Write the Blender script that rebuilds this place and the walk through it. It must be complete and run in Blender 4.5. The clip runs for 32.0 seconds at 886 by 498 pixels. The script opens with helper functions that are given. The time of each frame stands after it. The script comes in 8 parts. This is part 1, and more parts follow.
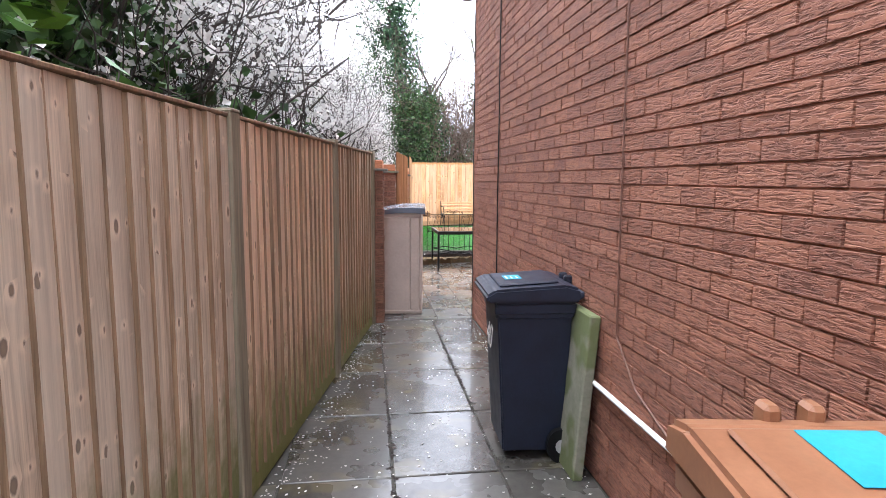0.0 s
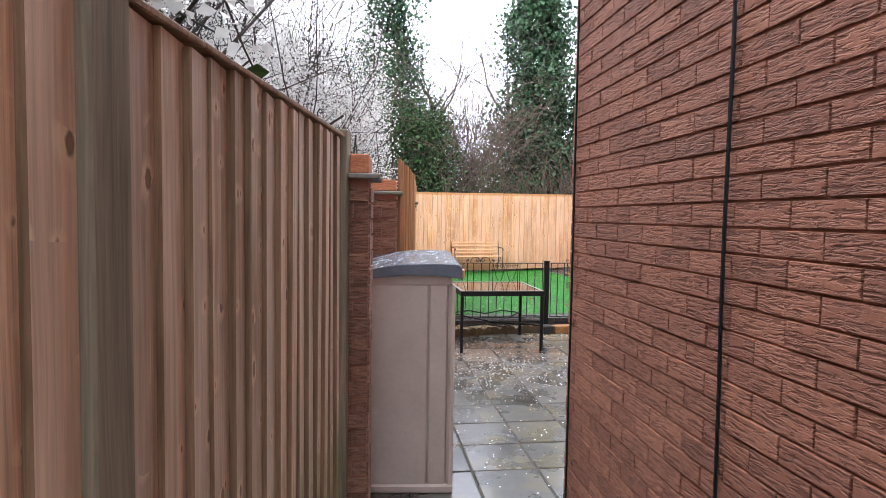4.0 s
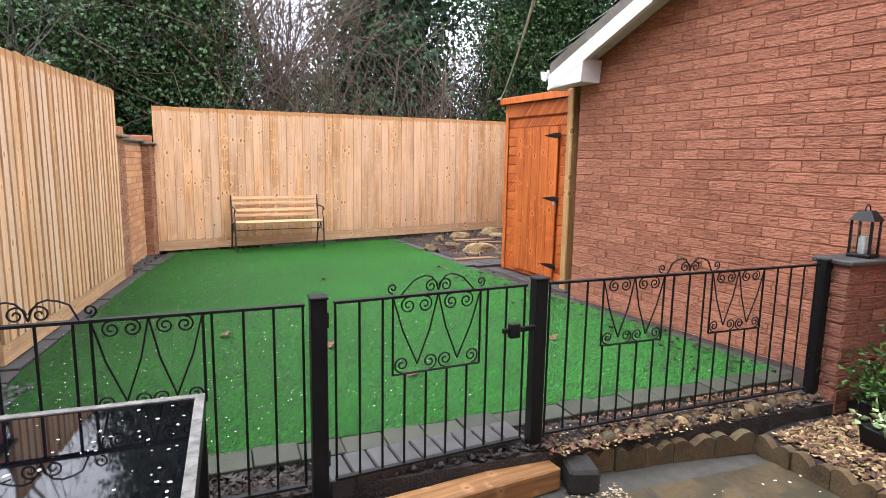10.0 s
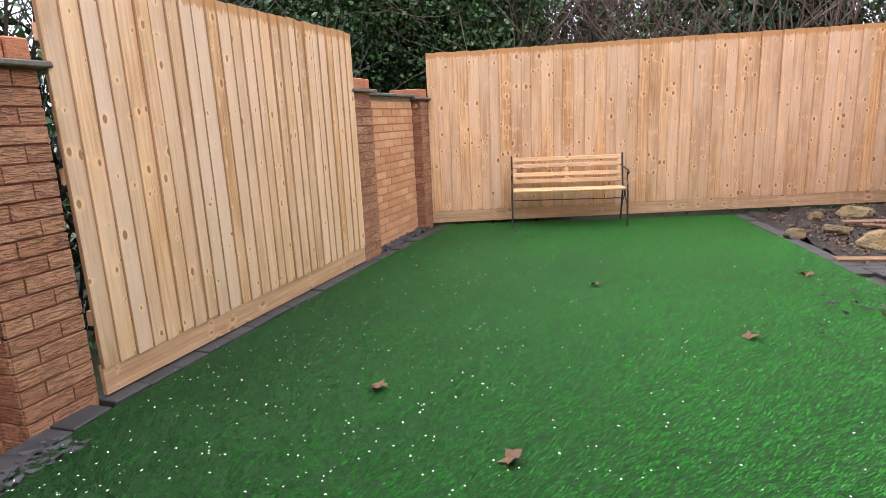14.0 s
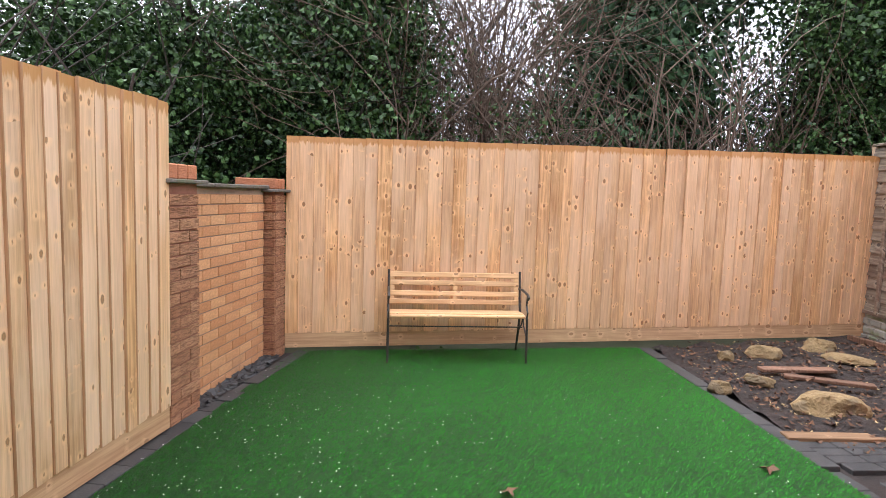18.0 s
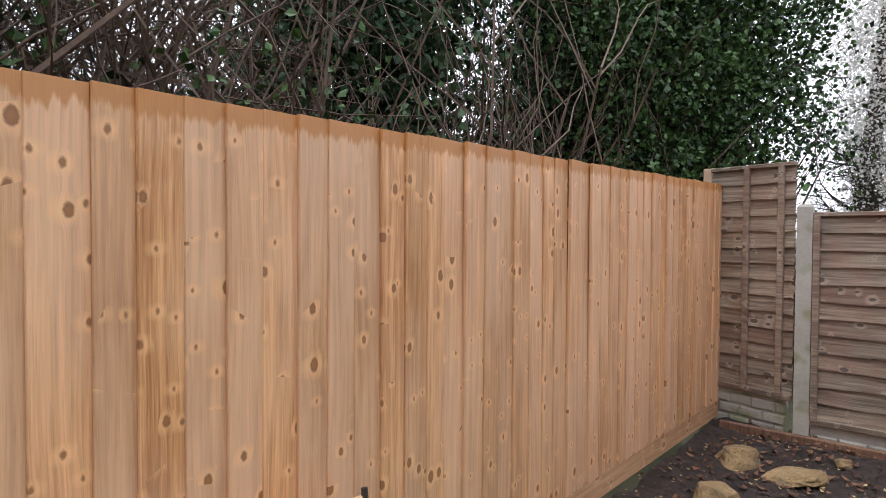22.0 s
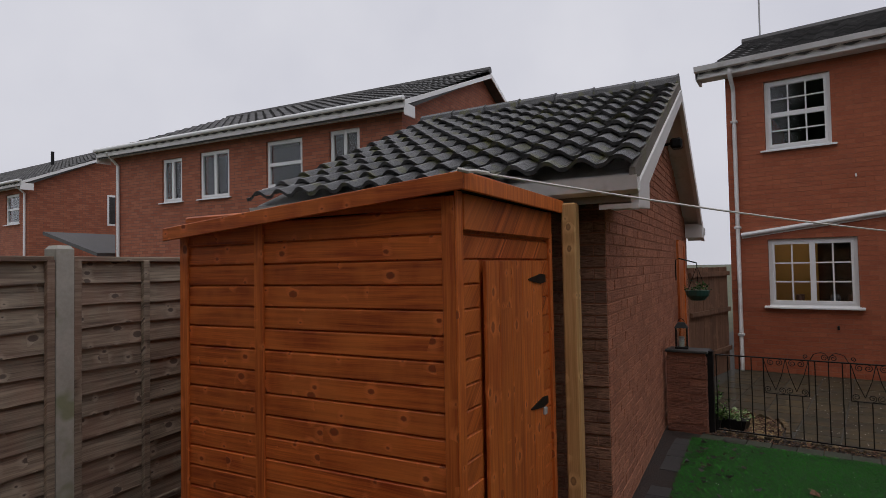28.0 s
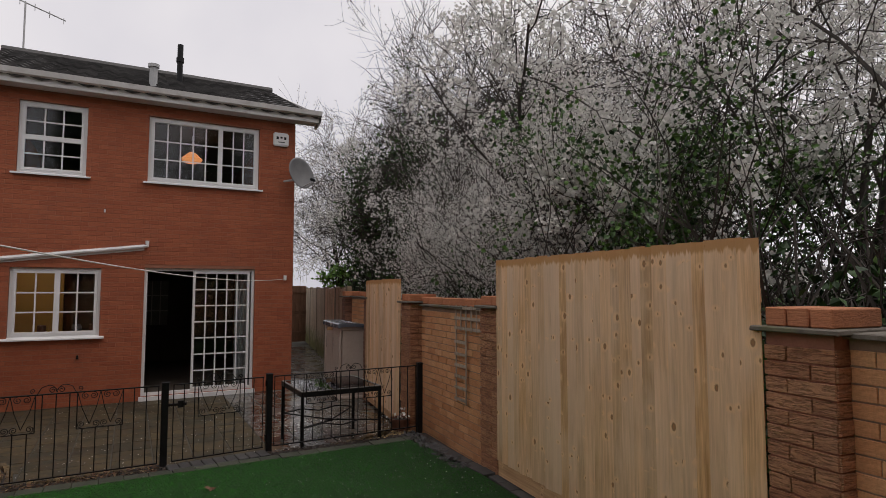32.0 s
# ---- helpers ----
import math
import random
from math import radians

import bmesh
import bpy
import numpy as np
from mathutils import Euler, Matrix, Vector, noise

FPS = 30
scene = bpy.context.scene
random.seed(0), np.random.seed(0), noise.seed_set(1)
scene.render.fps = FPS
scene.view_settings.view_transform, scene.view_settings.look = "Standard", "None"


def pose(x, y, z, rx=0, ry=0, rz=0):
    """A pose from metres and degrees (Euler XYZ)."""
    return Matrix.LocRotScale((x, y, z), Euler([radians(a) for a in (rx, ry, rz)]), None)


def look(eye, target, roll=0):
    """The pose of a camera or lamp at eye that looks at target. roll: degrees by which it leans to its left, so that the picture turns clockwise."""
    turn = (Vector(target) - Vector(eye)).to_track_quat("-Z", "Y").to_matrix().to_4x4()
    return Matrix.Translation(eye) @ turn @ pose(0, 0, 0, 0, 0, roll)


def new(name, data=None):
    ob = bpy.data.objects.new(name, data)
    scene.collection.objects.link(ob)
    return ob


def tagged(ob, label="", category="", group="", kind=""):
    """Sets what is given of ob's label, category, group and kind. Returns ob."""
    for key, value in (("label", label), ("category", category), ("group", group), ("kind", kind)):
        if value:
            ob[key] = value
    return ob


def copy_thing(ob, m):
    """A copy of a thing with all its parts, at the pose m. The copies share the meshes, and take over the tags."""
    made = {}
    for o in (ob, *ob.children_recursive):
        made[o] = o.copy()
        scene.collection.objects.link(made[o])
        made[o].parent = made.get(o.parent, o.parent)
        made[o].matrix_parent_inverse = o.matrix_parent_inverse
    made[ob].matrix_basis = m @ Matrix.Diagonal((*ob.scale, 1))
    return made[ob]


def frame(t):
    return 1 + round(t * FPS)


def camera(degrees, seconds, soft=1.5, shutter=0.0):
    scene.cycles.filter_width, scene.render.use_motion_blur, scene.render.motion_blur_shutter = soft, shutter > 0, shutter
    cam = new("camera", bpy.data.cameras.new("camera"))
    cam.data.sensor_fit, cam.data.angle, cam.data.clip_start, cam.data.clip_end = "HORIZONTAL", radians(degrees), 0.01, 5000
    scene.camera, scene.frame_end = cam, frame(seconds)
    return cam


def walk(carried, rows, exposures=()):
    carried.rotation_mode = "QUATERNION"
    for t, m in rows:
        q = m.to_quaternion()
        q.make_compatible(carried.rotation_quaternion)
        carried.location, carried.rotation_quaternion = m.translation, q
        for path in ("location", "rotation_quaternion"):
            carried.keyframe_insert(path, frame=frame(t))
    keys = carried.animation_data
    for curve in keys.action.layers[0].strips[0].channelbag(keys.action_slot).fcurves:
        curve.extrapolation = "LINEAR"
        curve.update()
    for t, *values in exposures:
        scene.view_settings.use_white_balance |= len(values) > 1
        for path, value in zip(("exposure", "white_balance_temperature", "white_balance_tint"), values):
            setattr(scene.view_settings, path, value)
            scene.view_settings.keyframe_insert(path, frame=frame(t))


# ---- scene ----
cam = camera(74.7, 32.0, soft=0.65)
PATH = [
    (0, (0.181, -4.936, 1.595), (0.434, -2.966, 1.358), 0.4),
    (0.5, (0.17, -4.662, 1.587), (0.342, -2.683, 1.358), 1.2),
    (1, (0.118, -4.279, 1.597), (0.307, -2.297, 1.412), 1.4),
    (1.5, (0.142, -3.801, 1.62), (0.344, -1.817, 1.472), 1.5),
    (2, (0.138, -3.301, 1.638), (0.342, -1.316, 1.5), 1.4),
    (2.5, (0.207, -2.753, 1.589), (0.413, -0.767, 1.48), 1.2),
    (4.5, (0.388, -0.737, 1.516), (0.674, 1.24, 1.405), 1.0),
    (5, (0.502, -0.208, 1.504), (0.805, 1.766, 1.394), 1.2),
    (5.5, (0.636, 0.323, 1.485), (0.944, 2.296, 1.379), 1.5),
    (6, (0.798, 0.88, 1.5), (1.11, 2.852, 1.386), 2.0),
    (6.5, (0.95, 1.395, 1.49), (1.32, 3.357, 1.377), 2.0),
    (7, (1.101, 1.797, 1.516), (1.576, 3.737, 1.398), 2.0),
    (7.5, (1.263, 2.141, 1.513), (1.886, 4.038, 1.387), 2.2),
    (8, (1.453, 2.508, 1.502), (2.181, 4.365, 1.354), 2.0),
    (8.5, (1.617, 2.924, 1.494), (2.397, 4.757, 1.321), 1.6),
    (9, (1.879, 3.335, 1.472), (2.676, 5.158, 1.269), 1.3),
    (9.5, (2.152, 3.718, 1.462), (2.916, 5.55, 1.222), 1.2),
    (10, (2.444, 4.091, 1.463), (3.109, 5.953, 1.163), 1.0),
    (10.5, (2.749, 4.444, 1.461), (3.258, 6.345, 1.104), 1.6),
    (11, (2.972, 4.876, 1.451), (3.425, 6.792, 1.095), 1.6),
    (11.5, (3.161, 5.247, 1.434), (3.55, 7.179, 1.092), 2.0),
    (12, (3.273, 5.559, 1.441), (3.465, 7.524, 1.122), 1.4),
    (12.5, (3.302, 5.851, 1.436), (3.278, 7.822, 1.098), 0.4),
    (13, (3.333, 6.027, 1.401), (3.062, 7.972, 1.018), -1.6),
    (13.5, (3.344, 6.077, 1.382), (2.844, 7.965, 0.952), -3.2),
    (15.5, (3.066, 6.211, 1.46), (2.642, 8.112, 1.008), 0.5),
    (16, (3.105, 6.26, 1.507), (2.799, 8.199, 1.123), 1.0),
    (16.5, (3.206, 6.455, 1.547), (2.996, 8.418, 1.225), 1.4),
    (17, (3.217, 6.731, 1.655), (3.085, 8.708, 1.384), 1.6),
    (17.5, (3.125, 7.102, 1.651), (3.041, 9.088, 1.438), 1.8),
    (18, (3.047, 7.482, 1.625), (2.973, 9.473, 1.441), 1.9),
    (18.5, (3.022, 7.9, 1.664), (2.972, 9.893, 1.507), 2.0),
    (19, (2.929, 8.352, 1.667), (2.89, 10.346, 1.516), 1.9),
    (19.5, (2.842, 8.811, 1.652), (2.827, 10.804, 1.488), 1.9),
    (20, (2.758, 9.316, 1.7), (2.804, 11.307, 1.518), 2.0),
    (20.5, (2.751, 9.782, 1.717), (2.971, 11.763, 1.55), 1.6),
    (21, (2.755, 10.335, 1.751), (3.263, 12.265, 1.621), 2.4),
    (21.5, (2.698, 10.833, 1.780), (3.584, 12.622, 1.655), 1.8),
    (22, (2.691, 11.232, 1.754), (3.861, 12.853, 1.705), 0.3),
    (22.5, (2.834, 11.524, 1.778), (4.292, 12.893, 1.739), 0.4),
    (23, (2.911, 11.733, 1.791), (4.597, 12.808, 1.754), 0.9),
    (23.5, (2.880, 11.934, 1.809), (4.721, 12.714, 1.764), 1.6),
    (24, (2.902, 12.062, 1.795), (4.775, 12.761, 1.750), 1.6),
    (24.5, (3.204, 11.973, 1.662), (5.102, 12.604, 1.672), 1.3),
    (26.5, (4.221, 12.775, 1.793), (6.153, 12.258, 1.808), 1.3),
    (27, (4.231, 12.798, 1.787), (5.992, 11.85, 1.822), 1.2),
    (27.5, (4.195, 12.55, 1.832), (5.743, 11.285, 1.876), -0.4),
    (28, (4.165, 12.542, 1.83), (5.372, 10.949, 1.892), -1.1),
    (28.5, (4.142, 12.511, 1.833), (5.077, 10.744, 1.895), -1.5),
    (29, (4.092, 12.512, 1.832), (4.794, 10.641, 1.908), -1.4),
    (29.3, (4.044, 12.494, 1.843), (4.531, 10.555, 1.92), -0.7),
    (29.5, (4.079, 12.518, 1.83), (4.447, 10.555, 1.922), -0.8),
    (30, (4.087, 12.527, 1.833), (4.249, 10.538, 1.958), -0.6),
    (30.3, (4.054, 12.548, 1.828), (4.077, 10.553, 1.967), -0.4),
    (30.5, (4.064, 12.549, 1.832), (3.991, 10.555, 1.977), -0.6),
    (31, (4.063, 12.55, 1.832), (3.731, 10.582, 1.972), 0.0),
    (31.5, (4.052, 12.562, 1.837), (3.41, 10.673, 1.968), 0.1),
    (32, (4.033, 12.565, 1.847), (3.091, 10.807, 1.984), -0.0),
]
EXPOSURES = [(0, 2.2, 5950, 12), (1, 2.2, 5950, 12), (2, 1.85, 5950, 12), (4.5, 1.8, 6000, 12), (6, 1.8, 6050, 12), (7, 1.65, 6100, 12), (8, 1.4, 6200, 12), (9, 1.5, 6150, 12), (11, 1.7, 6000, 11), (12, 1.65, 6000, 12), (13, 1.4, 6000, 12), (16, 1.45, 6150, 13), (17, 1.4, 6150, 13), (19, 1.35, 6100, 13), (20.5, 1.2, 6150, 13), (22, 0.75, 6200, 13), (23, 0.2, 6200, 12), (24, -0.35, 6200, 11), (26.5, -0.55, 6200, 11), (28, -0.8, 6400, 13), (30, -0.7, 6600, 14), (32, -0.54, 6850, 14)]
walk(cam, [(t, look(eye, target, roll)) for t, eye, target, roll in PATH], EXPOSURES)

# ---- world, sun and exposure ----
world = bpy.data.worlds.new("overcast_sky")
scene.world = world
world.use_nodes = True
wn, wl = world.node_tree.nodes, world.node_tree.links
sky = wn.new("ShaderNodeTexSky")
sky.sky_type, sky.sun_disc = "NISHITA", False
sky.sun_elevation, sky.sun_rotation = radians(72), radians(307)
sky.air_density, sky.dust_density, sky.ozone_density = 1.0, 6.0, 1.0
grey = wn.new("ShaderNodeHueSaturation")
grey.inputs["Saturation"].default_value = 0.12
cloud_co = wn.new("ShaderNodeTexCoord")
cloud = wn.new("ShaderNodeTexNoise")
cloud.inputs["Scale"].default_value, cloud.inputs["Detail"].default_value = 2.2, 5
cloud_ramp = wn.new("ShaderNodeValToRGB")
cloud_ramp.color_ramp.elements[0].position, cloud_ramp.color_ramp.elements[0].color = 0.3, (7.6, 7.8, 8.7, 1)
cloud_ramp.color_ramp.elements[1].position, cloud_ramp.color_ramp.elements[1].color = 0.7, (10.0, 10.1, 10.6, 1)
veil = wn.new("ShaderNodeMix")
veil.data_type = "RGBA"
veil.inputs["Factor"].default_value = 0.72
wl.new(cloud_co.outputs["Generated"], cloud.inputs["Vector"])
wl.new(cloud.outputs["Fac"], cloud_ramp.inputs["Fac"])
wl.new(sky.outputs["Color"], grey.inputs["Color"])
wl.new(grey.outputs["Color"], veil.inputs["A"])
wl.new(cloud_ramp.outputs["Color"], veil.inputs["B"])
wl.new(veil.outputs["Result"], wn["Background"].inputs["Color"])
wn["Background"].inputs["Strength"].default_value = 0.15
sun_data = bpy.data.lights.new("sun", "SUN")
sun_data.energy, sun_data.angle, sun_data.color = 1.0, radians(60), (1.0, 0.98, 0.95)
sun = new("sun", sun_data)
sun.matrix_world = look((-4, 3, 16), (0, 0, 0))


# ---- materials ----
def ramp(nt, stops, fac):
    r = nt.nodes.new("ShaderNodeValToRGB")
    el = r.color_ramp.elements
    while len(el) < len(stops):
        el.new(0.5)
    for e, (p, c) in zip(el, stops):
        e.position, e.color = p, (*c, 1)
    nt.links.new(fac, r.inputs["Fac"])
    return r.outputs["Color"]


def math_node(nt, op, a, b=None):
    n = nt.nodes.new("ShaderNodeMath")
    n.operation = op
    for i, v in enumerate((a, b)):
        if v is None:
            continue
        if isinstance(v, (int, float)):
            n.inputs[i].default_value = v
        else:
            nt.links.new(v, n.inputs[i])
    return n.outputs[0]


def mixed(nt, mode, fac, a, b):
    n = nt.nodes.new("ShaderNodeMix")
    n.data_type, n.blend_type = "RGBA", mode
    for key, v in (("Factor", fac), ("A", a), ("B", b)):
        if isinstance(v, (int, float)):
            n.inputs[key].default_value = v
        elif isinstance(v, tuple):
            n.inputs[key].default_value = (*v, 1)
        else:
            nt.links.new(v, n.inputs[key])
    return n.outputs["Result"]


def coords(nt, stretch=(1, 1, 1), shift=True, kind="Object"):
    """Local coordinates, stretched, and moved by the object's own random number."""
    tc = nt.nodes.new("ShaderNodeTexCoord")
    mp = nt.nodes.new("ShaderNodeMapping")
    mp.inputs["Scale"].default_value = stretch
    nt.links.new(tc.outputs[kind], mp.inputs["Vector"])
    if shift:
        oi = nt.nodes.new("ShaderNodeObjectInfo")
        k = math_node(nt, "MULTIPLY", oi.outputs["Random"], 37.0)
        nt.links.new(k, mp.inputs["Location"])
    return mp.outputs["Vector"]


def noise_tex(nt, vec, scale, detail=4, rough=0.6):
    n = nt.nodes.new("ShaderNodeTexNoise")
    n.inputs["Scale"].default_value, n.inputs["Detail"].default_value, n.inputs["Roughness"].default_value = scale, detail, rough
    nt.links.new(vec, n.inputs["Vector"])
    return n.outputs["Fac"]


def base_mat(name):
    m = bpy.data.materials.new(name)
    m.use_nodes = True
    return m, m.node_tree, m.node_tree.nodes["Principled BSDF"]


def bumped(nt, bsdf, height, strength, distance=0.01):
    b = nt.nodes.new("ShaderNodeBump")
    b.inputs["Strength"].default_value, b.inputs["Distance"].default_value = strength, distance
    nt.links.new(height, b.inputs["Height"])
    nt.links.new(b.outputs["Normal"], bsdf.inputs["Normal"])


def surface(name, dark, light, rough=0.7, scale=6.0, bump=0.3, dist=0.004, metal=0.0, stretch=(1, 1, 1), own=0.0, island=False, spots=None, rough_var=0.15, coat=0.0):
    """A plain surface: two tones by noise at two scales, a fine relief, and a tint of its own for each piece."""
    m, nt, b = base_mat(name)
    v = coords(nt, stretch)
    big, fine = noise_tex(nt, v, scale, 3), noise_tex(nt, v, scale * 9, 5)
    f = math_node(nt, "ADD", math_node(nt, "MULTIPLY", big, 0.65), math_node(nt, "MULTIPLY", fine, 0.35))
    col = ramp(nt, [(0.3, dark), (0.7, light)], f)
    if own:
        src = nt.nodes.new("ShaderNodeNewGeometry").outputs["Random Per Island"] if island else nt.nodes.new("ShaderNodeObjectInfo").outputs["Random"]
        k = math_node(nt, "ADD", math_node(nt, "MULTIPLY", src, 2 * own), 1 - own)
        col = mixed(nt, "MULTIPLY", 1.0, col, nt_grey(nt, k))
    if spots:
        n3 = noise_tex(nt, v, spots[1], 2)
        col = mixed(nt, "MIX", math_node(nt, "MULTIPLY", ramp_val(nt, n3, spots[2], spots[2] + 0.08), spots[3]), col, spots[0])
    nt.links.new(col, b.inputs["Base Color"])
    r = math_node(nt, "ADD", math_node(nt, "MULTIPLY", big, 2 * rough_var), rough - rough_var)
    nt.links.new(r, b.inputs["Roughness"])
    b.inputs["Metallic"].default_value = metal
    if coat:
        nt.links.new(math_node(nt, "MULTIPLY", ramp_val(nt, big, 0.3, 0.6), coat), b.inputs["Coat Weight"])
        b.inputs["Coat Roughness"].default_value = 0.07
    if bump:
        bumped(nt, b, fine, bump, dist)
    return m


def nt_grey(nt, k):
    c = nt.nodes.new("ShaderNodeCombineColor")
    for i in range(3):
        nt.links.new(k, c.inputs[i])
    return c.outputs[0]


def ramp_val(nt, v, lo, hi):
    n = nt.nodes.new("ShaderNodeMapRange")
    n.inputs["From Min"].default_value, n.inputs["From Max"].default_value = lo, hi
    nt.links.new(v, n.inputs["Value"])
    return n.outputs[0]


def nt_first(nt, colour, i=0):
    s_ = nt.nodes.new("ShaderNodeSeparateColor")
    nt.links.new(colour, s_.inputs[0])
    return s_.outputs[i]


def ramp_val2(nt, v, lo, hi):
    n = nt.nodes.new("ShaderNodeMapRange")
    nt.links.new(v, n.inputs["Value"])
    nt.links.new(lo, n.inputs["From Min"])
    nt.links.new(hi, n.inputs["From Max"])
    return n.outputs[0]


def wood(name, dark, light, knot=(0.12, 0.05, 0.02), along="Z", rough=0.75, own=0.15, grain=1.0, algae=None, weather=None, knots=True, pale=None, tips=None, pick_at=0.62, knot_size=0.015, checks=0.35):
    """Sawn timber: long grain that swerves round the knots, drying checks, a tone of its own for each board, and algae or grey weathering with ragged edges."""
    m, nt, b = base_mat(name)
    sx = nt.nodes.new("ShaderNodeSeparateXYZ")
    nt.links.new(coords(nt), sx.inputs[0])
    X, Y, Z = sx.outputs["X"], sx.outputs["Y"], sx.outputs["Z"]
    u = math_node(nt, "ADD", *{"Z": (X, Y), "X": (Z, Y), "Y": (X, Z)}[along])
    w = {"Z": Z, "X": X, "Y": Y}[along]

    def flat(a, ka, c, kc):
        n = nt.nodes.new("ShaderNodeCombineXYZ")
        nt.links.new(math_node(nt, "MULTIPLY", a, ka), n.inputs["X"])
        nt.links.new(math_node(nt, "MULTIPLY", c, kc), n.inputs["Y"])
        return n.outputs[0]
    slow = noise_tex(nt, flat(u, 2.5, w, 0.9), 1.0, 2)
    u1 = math_node(nt, "ADD", u, math_node(nt, "MULTIPLY", slow, 0.05))
    ring = halo = None
    if knots:
        vo = nt.nodes.new("ShaderNodeTexVoronoi")
        vo.voronoi_dimensions = "2D"
        vo.inputs["Scale"].default_value = 1.0
        nt.links.new(flat(u, 16.0, w, 6.5), vo.inputs["Vector"])
        ps = nt.nodes.new("ShaderNodeSeparateXYZ")
        nt.links.new(vo.outputs["Position"], ps.inputs[0])
        du = math_node(nt, "SUBTRACT", u, math_node(nt, "MULTIPLY", ps.outputs["X"], 1 / 16))
        dw = math_node(nt, "SUBTRACT", w, math_node(nt, "MULTIPLY", ps.outputs["Y"], 1 / 6.5))
        rag = math_node(nt, "MULTIPLY", math_node(nt, "SUBTRACT", noise_tex(nt, flat(u, 90, w, 90), 1.0, 2), 0.5), 0.008)

        def far(ka, kb):
            a, c = math_node(nt, "MULTIPLY", du, ka), math_node(nt, "MULTIPLY", dw, kb)
            return math_node(nt, "ADD", rag, math_node(nt, "SQRT", math_node(nt, "ADD", math_node(nt, "MULTIPLY", a, a), math_node(nt, "MULTIPLY", c, c))))
        d = far(1.0, 0.7)
        whorl = noise_tex(nt, flat(u, 1.2, w, 3.4), 1.0, 1)
        pick = math_node(nt, "GREATER_THAN", math_node(nt, "ADD", nt_first(nt, vo.outputs["Color"], 1), math_node(nt, "MULTIPLY", math_node(nt, "SUBTRACT", whorl, 0.5), 2.2)), pick_at + 0.12)
        chance = nt_first(nt, vo.outputs["Color"])
        r = math_node(nt, "ADD", math_node(nt, "MULTIPLY", math_node(nt, "MULTIPLY", chance, chance), knot_size), 0.003)
        r4 = math_node(nt, "ADD", math_node(nt, "MULTIPLY", r, 2.6), 0.006)
        near = math_node(nt, "MULTIPLY", ramp_val2(nt, d, r4, r), pick)
        u1 = math_node(nt, "SUBTRACT", u1, math_node(nt, "MULTIPLY", math_node(nt, "MULTIPLY", du, near), 0.85))
        ring = math_node(nt, "MULTIPLY", ramp_val2(nt, d, math_node(nt, "ADD", r, 0.004), math_node(nt, "SUBTRACT", r, 0.002)), pick)
        halo = math_node(nt, "MULTIPLY", ramp_val2(nt, far(0.75, 1.1), math_node(nt, "ADD", r4, 0.012), r), pick)
        heart = math_node(nt, "MULTIPLY", ramp_val2(nt, d, math_node(nt, "MULTIPLY", r, 0.85), math_node(nt, "MULTIPLY", r, 0.35)), pick)
    g1 = noise_tex(nt, flat(u1, 52 * grain, w, 1.3), 1.0, 4, 0.6)
    g2 = noise_tex(nt, flat(u1, 210 * grain, w, 5.0), 1.0, 3)
    g3 = noise_tex(nt, flat(u1, 9.0, w, 1.6), 1.0, 3)
    f = math_node(nt, "ADD", math_node(nt, "ADD", math_node(nt, "MULTIPLY", g1, 0.45), math_node(nt, "MULTIPLY", g2, 0.25)), math_node(nt, "MULTIPLY", g3, 0.3))
    col = ramp(nt, [(0.40, dark), (0.59, light)], f)
    oi = nt.nodes.new("ShaderNodeObjectInfo").outputs["Random"]
    k = math_node(nt, "ADD", math_node(nt, "MULTIPLY", oi, 2 * own), 1 - own)
    col = mixed(nt, "MULTIPLY", 1.0, col, nt_grey(nt, k))
    if pale:
        k2 = math_node(nt, "FRACT", math_node(nt, "MULTIPLY", oi, 17.3))
        col = mixed(nt, "MIX", math_node(nt, "MULTIPLY", k2, pale[1]), col, pale[0])
    if weather:
        n3 = noise_tex(nt, coords(nt, (1, 1, 0.35)), 3.0, 5)
        col = mixed(nt, "MIX", math_node(nt, "MULTIPLY", ramp_val(nt, n3, 0.42, 0.62), weather[1]), col, weather[0])
    if checks:
        crack = noise_tex(nt, flat(u1, 46, w, 1.0), 1.0, 2)
        col = mixed(nt, "MIX", math_node(nt, "MULTIPLY", ramp_val(nt, crack, 0.70, 0.76), checks), col, knot)
    if knots:
        lit = tuple(min(1.0, c * 1.3 + 0.03) for c in light)
        col = mixed(nt, "MIX", math_node(nt, "MULTIPLY", halo, 0.55), col, lit)
        col = mixed(nt, "MIX", math_node(nt, "MULTIPLY", ring, 0.8), col, knot)
        col = mixed(nt, "MIX", math_node(nt, "MULTIPLY", heart, 0.62), col, dark)
    if algae:
        tc = nt.nodes.new("ShaderNodeTexCoord")
        sp = nt.nodes.new("ShaderNodeSeparateXYZ")
        nt.links.new(tc.outputs["Object"], sp.inputs[0])
        n4 = noise_tex(nt, coords(nt), 7.0, 4)
        up = math_node(nt, "ADD", sp.outputs["Z"], math_node(nt, "MULTIPLY", n4, -algae[2] * 1.3))
        col = mixed(nt, "MIX", math_node(nt, "MULTIPLY", ramp_val(nt, up, 0.12, -algae[2] * 0.5), algae[1]), col, algae[0])
